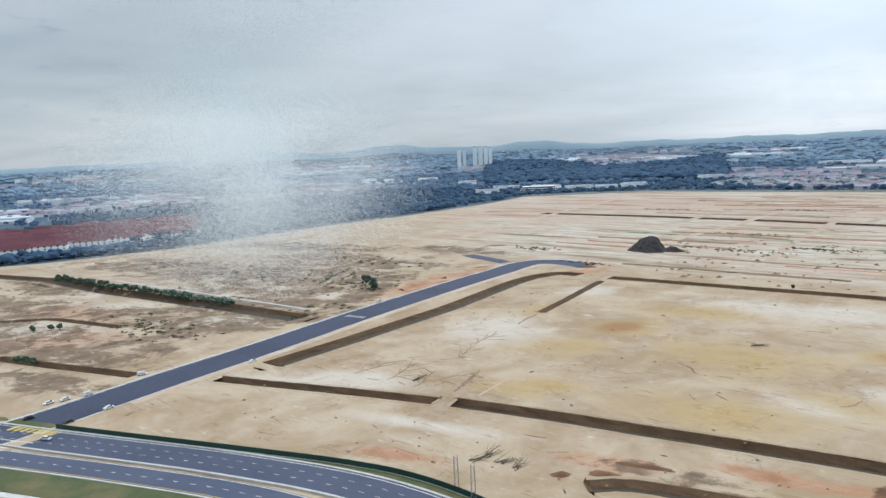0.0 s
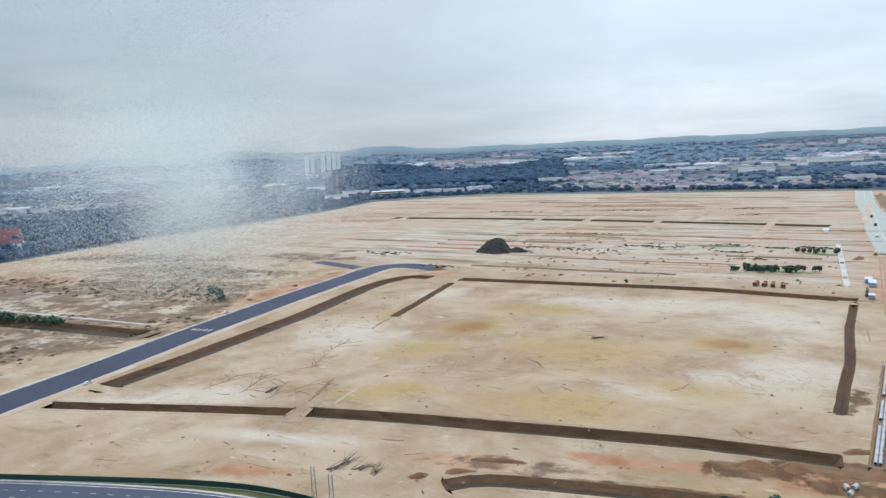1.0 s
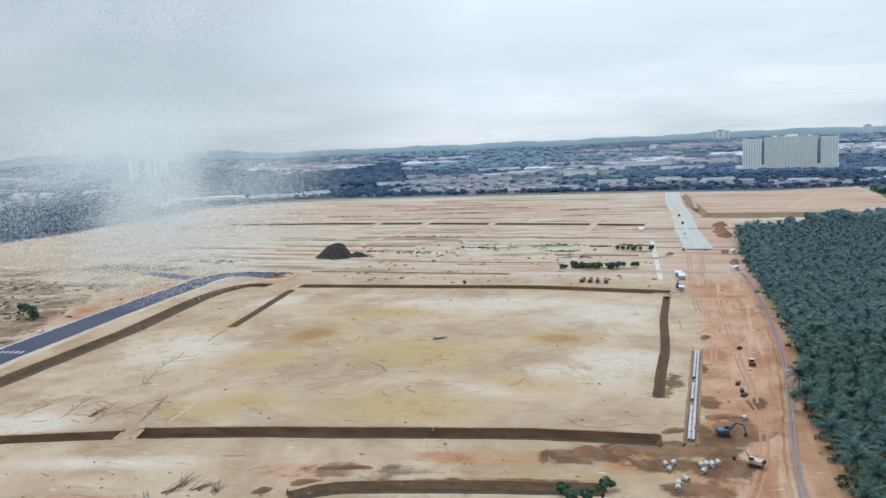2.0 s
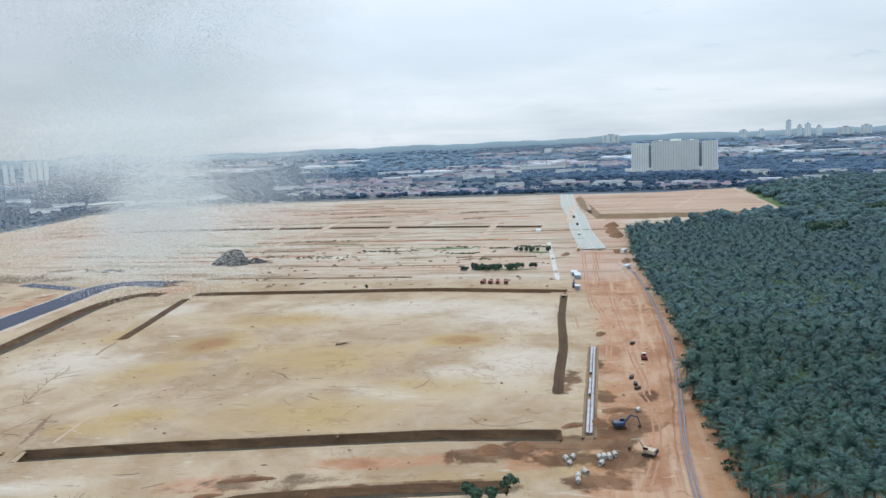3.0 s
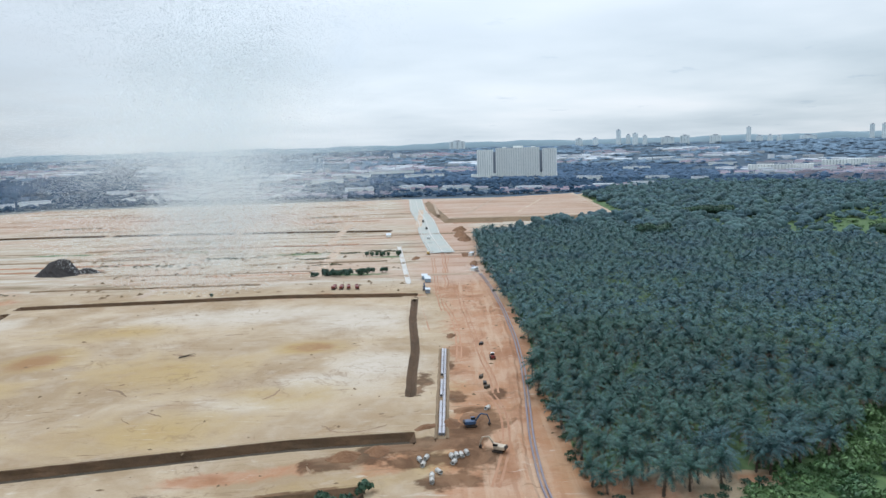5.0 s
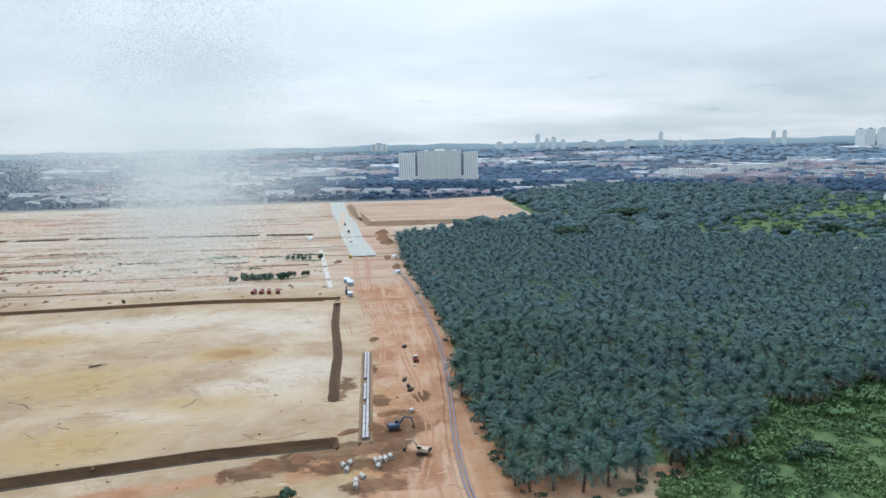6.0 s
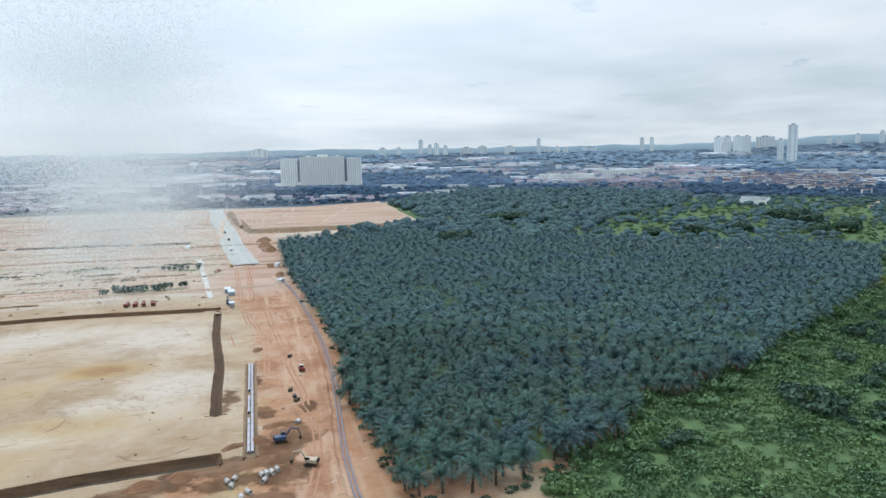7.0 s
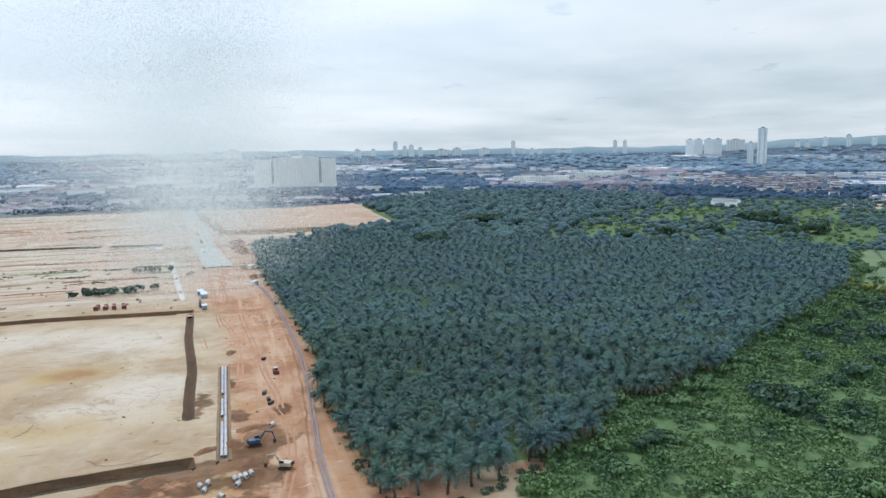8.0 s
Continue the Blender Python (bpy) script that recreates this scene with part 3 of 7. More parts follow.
    wet = np.zeros_like(x)
    for b in ((203, 230, 11, 6, 45), (192, 222, 8, 4, 45), (158, 178, 34, 9, -32), (178, 175, 18, 11, 0), (190, 182, 14, 6, 45), (150, 168, 22, 7, -35), (126, 188, 14, 7, -30), (160, 160, 14, 10, 0), (142, 154, 9, 12, 45), (198, 205, 9, 5, 45), (98, 182, 40, 5, -32), (126, 192, 10, 5, -30), (140, 184, 9, 5, 0), (212, 196, 8, 5, 45), (225, 238, 10, 4, 45)):
        wet = np.maximum(wet, blob(x, y, *b) * 0.95)
    pale = np.zeros_like(x)
    for b in ((215, 405, 95, 30, -42), (252, 345, 48, 44, -45), (206, 262, 26, 30, 40), (140, 258, 30, 14, -30), (-252, 453, 44, 20, -22), (-205, 625, 90, 26, -42), (-110, 545, 60, 18, -40), (-283, 570, 36, 12, -20), (-135, 455, 40, 14, -20), (-75, 322, 36, 9, -24), (-40, 320, 50, 14, -26), (30, 400, 34, 40, 40), (-10, 262, 40, 7, -28), (-190, 560, 60, 30, -35), (-230, 520, 40, 14, -20), (100, 500, 26, 22, 0),
              (185, 620, 60, 14, -45), (-265, 440, 40, 10, -10), (170, 260, 20, 30, 40), (300, 470, 60, 8, -45)):
        pale = np.maximum(pale, blob(x, y, *b) * 0.9)
    rills = np.zeros_like(x)
    for b in ((-30, 345, 60, 26, -30), (-10, 310, 44, 12, -28), (30, 300, 34, 12, -30), (20, 420, 50, 30, 50), (95, 250, 30, 8, -30), (150, 300, 40, 24, -40), (120, 360, 40, 14, -40), (-50, 250, 40, 9, -25), (170, 380, 30, 12, -45)):
        rills = np.maximum(rills, blob(x, y, *b) * 0.8)
    brown = np.zeros_like(x)
    for b in ((-85, 480, 50, 40, 50), (-70, 560, 60, 40, 50), (-60, 520, 40, 22, 50), (-80, 690, 90, 40, -40), (-180, 640, 170, 70, -35), (-90, 610, 90, 60, -40), (-150, 540, 120, 40, -35), (-150, 820, 150, 40, -30), (-200, 560, 60, 30, 0), (-150, 500, 60, 40, 0), (-110, 440, 40, 20, 50), (-230, 400, 120, 40, -20), (-190, 470, 110, 30, -30), (-330, 520, 120, 60, -30), (-250, 690, 200, 60, -35), (-120, 560, 60, 60, 50), (-160, 420, 60, 24, 50), (-100, 700, 150, 60, -35), (10, 740, 90, 30, -40), (60, 215, 40, 8, -30), (-290, 440, 120, 50, -20), (-130, 470, 70, 50, 50), (-200, 340, 60, 16, -25), (-330, 620, 90, 40, -35)):
        brown = np.maximum(brown, np.clip(blob(x, y, *b) * 0.85, 0, 0.6))
    for b in ((95, 838, 80, 5, -35), (308, 750, 32, 8, -41), (86, 1167, 50, 8, -40), (323, 1055, 32, 6, -52), (338, 648, 40, 5, -45), (55, 758, 26, 9, -35), (470, 600, 30, 5, -45)):
        brown = np.maximum(brown, blob(x, y, *b) * 0.75)
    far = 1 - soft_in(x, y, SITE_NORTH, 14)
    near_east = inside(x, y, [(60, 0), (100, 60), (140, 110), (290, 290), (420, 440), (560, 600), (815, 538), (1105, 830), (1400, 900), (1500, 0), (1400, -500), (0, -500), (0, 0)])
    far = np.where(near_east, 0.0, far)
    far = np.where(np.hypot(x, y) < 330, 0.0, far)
    return clay, stain, plots, scrub, wet, far, pale, rills, brown


def as_earth(ob):
    """Gives a mesh in world coordinates the masks of the earth material."""
    me = ob.data
    co = np.empty(len(me.vertices) * 3)
    me.vertices.foreach_get("co", co)
    co = co.reshape(-1, 3)
    a, b, c, d, e, f, g, h, i = soil_masks(co[:, 0], co[:, 1])
    for key, ch in (("soil", (a, b, c)), ("cover", (d, e, f)), ("tone", (g, h, i))):
        at = me.color_attributes.new(key, "FLOAT_COLOR", "POINT")
        at.data.foreach_set("color", np.stack([*ch, np.ones_like(a)], 1).ravel())
    return ob


def strip(name, line, profile, mat, parent=None, step=6.0, wobble=0.0, seed=1, label="", lift=True, closed=False, smooth=False):
    """A cross-section (offset to the right, height) carried along a line on the ground."""
    p = resample(line, step)
    rng = np.random.default_rng(seed)
    t = np.gradient(p, axis=0)
    t /= np.linalg.norm(t, axis=1)[:, None]
    n = np.stack([t[:, 1], -t[:, 0]], 1)
    k = len(profile)
    O = np.array([q[0] for q in profile])[None, :] + rng.normal(0, wobble, (len(p), k))
    X, Y = p[:, :1] + n[:, :1] * O, p[:, 1:] + n[:, 1:] * O
    Z = np.array([q[1] for q in profile])[None, :] + (ground_z(X, Y) if lift else 0) + rng.normal(0, wobble * 0.12, (len(p), k))
    verts = np.stack([X, Y, Z], -1).reshape(-1, 3)
    faces = []
    for i in range(len(p) - 1):
        for j in range(k if closed else k - 1):
            a, b = i * k + j, i * k + (j + 1) % k
            faces.append((a, a + k, b + k, b))
    if closed:
        faces += [tuple(range(k)), tuple(range(len(verts) - 1, len(verts) - k - 1, -1))]
    return mesh(name, verts, faces, mat, parent, label, smooth)


# ---- the ground ----
def make_ground():
    xs = np.unique(np.concatenate([np.linspace(-4950, -700, 40), np.arange(-700, -300, 8), np.arange(-300, 560, 3.1), np.arange(560, 1250, 8), np.linspace(1250, 4950, 50)]))
    ys = np.unique(np.concatenate([np.linspace(-1500, 60, 14), np.arange(60, 620, 3.1), np.arange(620, 1560, 8), np.linspace(1560, 4950, 50)]))
    X, Y = np.meshgrid(xs, ys)
    Z = ground_z(X, Y)
    for line, w in DITCHES.values():
        d = dist_line(X, Y, line)
        far = np.hypot(X, Y) > 640
        Z = np.where(d < np.where(far, w / 2 + 4, w / 2 + 1.5), -4.5, Z)
    for line, w in ((SIDE_ROAD, 24), (HIGHWAY_N, 16), (HIGHWAY_S, 12), (NEW_ROAD, 22)):
        Z = np.where(dist_line(X, Y, line) < w / 2 - 1.5, np.minimum(Z, ground_z(X, Y) - 0.5), Z)
    Z = np.where(inside(X, Y, PAD), -1.5, Z)
    nx, ny = len(xs), len(ys)
    i = np.arange(nx * ny).reshape(ny, nx)
    F = np.stack([i[:-1, :-1], i[:-1, 1:], i[1:, 1:], i[1:, :-1]], -1).reshape(-1, 4)
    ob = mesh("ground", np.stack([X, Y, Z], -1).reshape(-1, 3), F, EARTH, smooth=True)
    tagged(as_earth(ob), "bare sandy earth of a cleared building site, haze-tinted country beyond", "ground", kind="structure")


make_ground()


def make_ditch(line, w, seed, depth=2.4, far=False):
    ap = 16.0 if far else 6.5
    line = smooth_line(line, 5.0, 2)
    root = thing("drainage_ditch", "straight earth drainage ditch with brown muddy banks", "ditch", "ditches of the site", "structure")
    h = w / 2
    strip("bed", line, [(-h + 2.0, -depth), (-h * 0.3, -depth - 0.12), (h * 0.3, -depth - 0.12), (h - 2.0, -depth)], MUD, root, 3.0, 0.12, seed)
    strip("bank", line, [(-h - 0.4, 0.2), (-h, 0.1), (-h + 1.1, -depth * 0.55), (-h + 2.05, -depth + 0.04)], BANK, root, 3.0, 0.16, seed + 1)
    strip("bank", line, [(h - 2.05, -depth + 0.04), (h - 1.1, -depth * 0.55), (h, 0.1), (h + 0.4, 0.2)], BANK, root, 3.0, 0.16, seed + 2)
    as_earth(strip("berm", line, [(-h - ap, -0.25), (-h - ap + 0.6, 0.05), (-h - 2.6, 0.10), (-h - 1.4, 0.5), (-h - 0.3, 0.2)], EARTH, root, 3.0, 0.10, seed + 3))
    as_earth(strip("berm", line, [(h + 0.3, 0.2), (h + 1.4, 0.4), (h + 2.6, 0.10), (h + ap - 0.6, 0.05), (h + ap, -0.25)], EARTH, root, 3.0, 0.10, seed + 4))
    # closed ends
    for k, (a, b) in enumerate(((line[0], line[1]), (line[-1], line[-2]))):
        d = (a - b) / np.hypot(*(a - b))
        n = np.array([d[1], -d[0]])
        top, low = a + d * 1.2, a - d * 0.8
        vs = [(*(top - n * (h - .5)), 0.06), (*(top + n * (h - .5)), 0.06), (*(low + n * (h - 1.6)), -depth), (*(low - n * (h - 1.6)), -depth),
              (*(a - n * (h + .1) - d), 0.1), (*(a + n * (h + .1) - d), 0.1)]
        mesh("bank", vs, [(0, 1, 2, 3), (0, 3, 4), (1, 5, 2)], BANK, root)
        o = a + d * 1.1
        G = [(o + n * (h + ap) * (2 * u / 6 - 1) + d * (ap * v / 4 - (1.6 if v == 0 and (h + ap) * abs(2 * u / 6 - 1) > h else 0)), 0.08 - 0.3 * (v == 4)) for v in range(5) for u in range(7)]
        as_earth(mesh("berm", [(q[0], q[1], z + float(ground_z(*q))) for q, z in G], [(v * 7 + u, v * 7 + u + 1, v * 7 + u + 8, v * 7 + u + 7) for v in range(4) for u in range(6)], EARTH, root))
    return root


for k, (key, (line, w)) in enumerate(DITCHES.items()):
    make_ditch(line, w, 20 + 7 * k, 1.6 if key in ("stub", "east", "trough") else 2.4, key in ("far",))

# ---- roads ----
def offset_line(line, o):
    p = np.asarray(line, float)
    t = np.gradient(p, axis=0)
    t /= np.linalg.norm(t, axis=1)[:, None]
    return p + np.stack([t[:, 1], -t[:, 0]], 1) * o


def slab(name, line, w, mat, top=0.16, parent=None, label="", step=6.0):
    h = w / 2
    return strip(name, line, [(-h - 0.6, -1.2), (-h, top), (-h * 0.33, top + 0.05), (h * 0.33, top + 0.05), (h, top), (h + 0.6, -1.2)], mat, parent, step, label=label)


def stripe(name, line, o, wide, mat, parent, z=0.25, dash=None, group=""):
    p = offset_line(line, o)
    if dash is None:
        return strip(name, p, [(-wide / 2, z), (wide / 2, z)], mat, parent, 6.0)
    p = resample(p, 1.0)
    made = None
    verts, faces = [], []
    i = 0
    while i + dash[0] < len(p):
        a, b = p[i], p[i + dash[0]]
        d = (b - a) / np.hypot(*(b - a))
        n = np.array([d[1], -d[0]]) * wide / 2
        q = len(verts)
        zz = z + float(ground_z(*a))
        verts += [(*(a - n), zz), (*(a + n), zz), (*(b + n), zz), (*(b - n), zz)]
        faces.append((q, q + 1, q + 2, q + 3))
        i += dash[0] + dash[1]
    return mesh(name, verts, faces, mat, parent)


def kerb(line, o, parent, mat=None, w=0.5, h=0.32):
    return strip("kerb", offset_line(line, o), [(-w / 2, -0.3), (-w / 2, h), (w / 2, h), (w / 2, -0.3)], mat or CONCRETE, parent, 6.0)


side = smooth_line(SIDE_ROAD, 6.0, 3)
road = tagged(slab("road", side, 24.0, ASPHALT), "new blue-grey asphalt side road across the site", "road", kind="structure")
kerb(side, -12.4, road, w=1.2)
kerb(side, 12.3, road, w=0.6)
stripe("road_marking", side, -11.2, 0.22, PAINT, road, 0.20)
# give-way marks half way along, where a lane branches off
for o in (-6, -3, 0, 3, 6):
    a = np.array([(-58, 447), (-55.6, 450.8)])
    strip("road_marking", offset_line(a, o), [(-0.5, 0.25), (0.5, 0.25)], PAINT, road, 2)
as_earth(strip("verge", offset_line(side, 17.0), [(-4.8, -0.3), (-4.2, 0.28), (2.5, 0.2), (3.6, -0.3)], EARTH, road, 6.0, 0.15, 91))
as_earth(strip("verge", offset_line(side[:-5], -17.0), [(-3.4, -0.3), (-2.5, 0.2), (4.2, 0.28), (4.8, -0.3)], EARTH, road, 6.0, 0.15, 92))

tagged(strip("verge_path", offset_line(side[8:-3], 15.2), [(-2.2, 0.1), (-1.9, 0.42), (1.9, 0.42), (2.2, 0.1)], PALESAND, None, 6.0, 0.12, 93), "pale sandy verge beside the new road", "verge", kind="structure")
spur = smooth_line([(66, 622), (50, 650), (36, 674), (22, 700)], 6, 2)
tagged(slab("road", spur, 13.0, ASPHALT, 0.14), "short asphalt spur off the new road", "road", kind="structure")
hn, hs = smooth_line(HIGHWAY_N, 6.0, 4), smooth_line(HIGHWAY_S, 6.0, 4)
highway = tagged(slab("highway", hn, 16.0, ASPHALT_OLD), "three-lane grey carriageway with white lane lines", "highway", kind="structure")
for o in (-7.3, 7.3):
    stripe("edge_line", hn, o, 0.35, PAINT, highway, 0.22)
for o in (-2.6, 2.2):
    stripe("lane_dashes", hn, o, 0.22, PAINT, highway, 0.25, (2, 4))
kerb(hn, -8.6, highway, w=1.0, h=0.5)
kerb(hn, 8.5, highway, w=0.8, h=0.7)
highway2 = tagged(slab("highway", hs, 11.5, ASPHALT_OLD, 0.19), "two-lane grey carriageway with a yellow edge line", "highway", kind="structure")
stripe("lane_dashes", hs, 0.2, 0.22, PAINT, highway2, 0.28, (2, 4))
stripe("edge_line", hs, 5.1, 0.35, YELLOW, highway2, 0.25)
stripe("edge_line", hs, -5.2, 0.3, PAINT, highway2, 0.25)
kerb(hs, 6.2, highway2, w=0.6)
verge = tagged(strip("grass_verge", offset_line(hs, 13.5), [(-7.0, -0.2), (-6.6, 0.16), (0, 0.3), (6.6, 0.2), (7.2, -0.3)], GRASS, None, 6.0, 0.1, 5), "worn grass verge beside the highway", "verge", kind="structure")
tagged(strip("service_path", offset_line(hs, 22.0), [(-1.6, -0.3), (-1.3, 0.28), (1.3, 0.28), (1.6, -0.3)], CONCRETE, None, 6.0), "pale concrete drain along the grass verge", "drain", kind="structure")
verge2 = tagged(strip("grass_verge", offset_line(hn, -11.6), [(-2.6, -0.2), (-2.2, 0.2), (0, 0.3), (2.2, 0.2), (2.6, -0.2)], GRASS, None, 6.0, 0.1, 6), "narrow grass verge under the hoarding", "verge", kind="structure")
# yellow box markings and painted island where the roads meet
jn = thing("junction_paint", "worn yellow box and white marks at the road mouth", "road marking", kind="structure")
for k in range(7):
    a = np.array([(-171 + 3.1 * k, 273.5 - 1.1 * k), (-168.5 + 3.1 * k, 277.5 - 1.1 * k)])
    strip("yellow_bar", a, [(-1.0, 0.30), (1.0, 0.30)], YELLOW, jn, 3)
for a in (((-178, 268), (-153, 259)), ((-178, 262), (-160, 255)), ((-181, 250), (-160, 262))):
    strip("white_bar", a, [(-0.3, 0.30), (0.3, 0.30)], PAINT, jn, 5)

west = smooth_line([(-290, 640), (-232, 592), (-175, 547), (-90, 476)], 8, 2)
tagged(strip("ditch_path", west, [(-1.3, -0.2), (-1.1, 0.3), (1.1, 0.3), (1.3, -0.2)], CONCRETE, None, 6, 0.1, 94), "pale concrete edging beside a long ditch", "path", kind="structure")
rim = smooth_line([(150, 1520), (280, 1515), (405, 1490), (560, 1372), (732, 1238), (915, 1082)], 12, 3)
perimeter = tagged(slab("perimeter_road", rim, 12.0, ASPHALT_OLD, 0.5), "narrow grey road along the far edge of the site", "road", kind="structure")
kerb(rim, 7.0, perimeter, w=1.6, h=1.6)
kerb(rim, -7.0, perimeter, w=1.2, h=1.2)

# ---- hoarding along the highway ----
def make_hoarding():
    root = thing("hoarding", "dark green sheet-metal hoarding with white foot rail", "fence", kind="structure")
    p = resample(smooth_line(FENCE, 5, 2), 3.0)
    bm0 = bmesh.new()
    box(bm0, 0, 2.94, -0.03, 0.03, 0.2, 2.2)
    for k in range(9):
        box(bm0, 0.15 + k * 0.32, 0.27 + k * 0.32, -0.07, -0.03, 0.2, 2.2)
    first = part("panel", bm0, HOARDING, root)
    bm1 = bmesh.new()
    box(bm1, -0.06, 0.06, 0.03, 0.15, 0, 2.3, 0.01)
    post = part("post", bm1, STEEL, root)
    for i in range(len(p) - 1):
        a, b = p[i], p[i + 1]
        m = pose(a[0], a[1], float(ground_z(*a)), 0, 0, math.degrees(math.atan2(b[1] - a[1], b[0] - a[0])))
        for o in (first, post):
            q = o if i == 0 else new(o.name.split(".")[0], o.data)
            q.parent = root
            q.matrix_local = m @ Matrix.Diagonal((float(np.hypot(*(b - a))) / 2.94 if o is first else 1, 1, 1, 1))
    strip("foot_rail", p, [(-0.35, 0), (-0.3, 0.35), (0.3, 0.35), (0.35, 0)], CONCRETE, root, 6)


make_hoarding()

# ---- haul road, gravel road, raised pad ----
nr = smooth_line(NEW_ROAD, 10, 2)
gravel = tagged(slab("gravel_road", nr, 24.0, GRAVEL, 0.3, None, "", 8.0), "wide unfinished road of pale grey crushed stone", "road", kind="structure")
for o in (-9.5, 0.5, 10.5):
    strip("kerb_line", offset_line(nr, o), [(-0.5, 0.2), (-0.4, 0.7), (0.4, 0.7), (0.5, 0.2)], CONCRETE, gravel, 8, 0.1, 3)


def make_pad():
    root = thing("raised_pad", "raised platform of pale pink earth with steep brown banks", "platform", kind="structure")
    rng = np.random.default_rng(5)
    P = np.array(PAD, float)
    c = P.mean(0)
    ring = resample(np.vstack([P, P[:1]]), 12)[:-1]
    out = ring + (ring - c) / np.linalg.norm(ring - c, axis=1)[:, None] * 14
    k = len(ring)
    V = [(x, y, 5.0 + rng.normal(0, 0.15)) for x, y in ring] + [(x + rng.normal(0, 1), y + rng.normal(0, 1), -1.0) for x, y in out]
    F = [(i, (i + 1) % k, k + (i + 1) % k, k + i) for i in range(k)]
    mesh("bank", V, F, BERM, root)
    n = 24
    V, F = [], []
    for i in range(n + 1):
        for j in range(n + 1):
            q = (P[0] * (1 - i / n) + P[1] * i / n) * (1 - j / n) + (P[3] * (1 - i / n) + P[2] * i / n) * j / n
            V.append((q[0], q[1], 5.0 + rng.normal(0, 0.1)))
    F = [(i * (n + 1) + j, i * (n + 1) + j + 1, (i + 1) * (n + 1) + j + 1, (i + 1) * (n + 1) + j) for i in range(n) for j in range(n)]
    as_earth(mesh("top", V, F, EARTH, root))
    strip("rim", np.vstack([P[0], P[3], P[2]]), [(-6, 4.9), (-4, 5.6), (-1, 5.8), (1.5, 4.6)], PALESAND, root, 6, 0.4, 8, lift=False)
    for a, b in (((700, 700), (930, 860)), ((760, 660), (990, 800)), ((690, 740), (820, 890))):
        strip("low_berm", (a, b), [(-2, 4.9), (-0.6, 5.5), (0.6, 5.5), (2, 4.9)], PALESAND, root, 8, 0.4, 9, lift=False)


make_pad()

# ---- oil palms ----
def frond_mesh(rng, V, F, top, az, rise, length, pairs, wide, tip_len, rachis=True, fall=75.0):
    """One feather leaf: an arching rib with leaflets to both sides."""
    d = np.array([math.cos(az), math.sin(az), 0.0])
    side = np.array([-d[1], d[0], 0.0])
    p = np.array(top, float)
    pts, ang = [p.copy()], rise
    n = pairs
    for i in range(n):
        ang = rise - fall * ((i + 1) / n) ** 1.4
        p = p + (d * math.cos(radians(ang)) + np.array([0, 0, math.sin(radians(ang))])) * length / n
        pts.append(p.copy())
    if rachis:
        q = len(V)
        for i, a in enumerate(pts[::2]):
            w = 0.10 * (1 - i / (n / 2 + 1)) + 0.02
            V += [a - side * w, a + side * w]
        for i in range(len(pts[::2]) - 1):
            F.append((q + 2 * i, q + 2 * i + 1, q + 2 * i + 3, q + 2 * i + 2))
    for i in range(1, n + 1):
        s = i / n
        ll = tip_len * (0.45 + 0.9 * math.sin(math.pi * min(1, 0.15 + s * 0.8)))
        fwd = (pts[i] - pts[i - 1])
        fwd = fwd / np.linalg.norm(fwd)
        for sg in (-1, 1):
            tip = pts[i] + side * sg * ll * 0.85 + fwd * ll * 0.5 - np.array([0, 0, ll * rng.uniform(0.15, 0.6)])
            q = len(V)
            V += [pts[i] - fwd * wide, pts[i] + fwd * wide, tip]
            F.append((q, q + 1, q + 2))


def palm_arrays(seed, fronds, pairs, wide, rachis=True, reach=5.0):
    rng = np.random.default_rng(seed)
    V, F = [], []
    h = 6.6
    for k in range(fronds):
        s = (k + 0.5) / fronds
        az = k * 2.39996 + rng.normal(0, 0.15)
        rise = 84 - 78 * s ** 0.9 + rng.normal(0, 7)
        frond_mesh(rng, V, F, (0.3 * math.cos(az), 0.3 * math.sin(az), h + 0.3 * (1 - s)), az, rise, reach * rng.uniform(0.85, 1.1), pairs, wide, 1.15, rachis, 72)
    return np.array(V), F


def palm_trunk(parent, seed):
    rng = np.random.default_rng(seed)
    bm = bmesh.new()
    for i in range(6):
        tube(bm, (0, 0, i * 1.15), (rng.normal(0, 0.02), rng.normal(0, 0.02), i * 1.15 + 1.2), 0.42 - 0.02 * i, 0.36 - 0.02 * i, 7)
        for k in range(3):     # stubs of cut fronds
            a = k * 2.1 + i * 0.8
            box(bm, 0.3, 0.62, -0.11, 0.11, i * 1.15 + 0.5, i * 1.15 + 0.72, m=pose(0, 0, 0, 0, 0, math.degrees(a)))
    return part("trunk", bm, BARK, parent)


def palm_sites():
    rng = np.random.default_rng(11)
    out = []
    for i in range(-10, 110):
        for j in range(-40, 110):
            x = 120 + i * 7.9 * U.x + j * 8.9 * V_.x + (j % 2) * 4 * U.x + rng.normal(0, 1.5)
            y = 60 + i * 7.9 * U.y + j * 8.9 * V_.y + (j % 2) * 4 * U.y + rng.normal(0, 1.5)
            out.append((x, y))
    out = np.array(out)
    out = out[inside(out[:, 0], out[:, 1], PALMS)]
    keep = rng.random(len(out)) > 0.03
    out = out[keep]
    return out[np.argsort(np.hypot(out[:, 0] - 150, out[:, 1] - 100))]


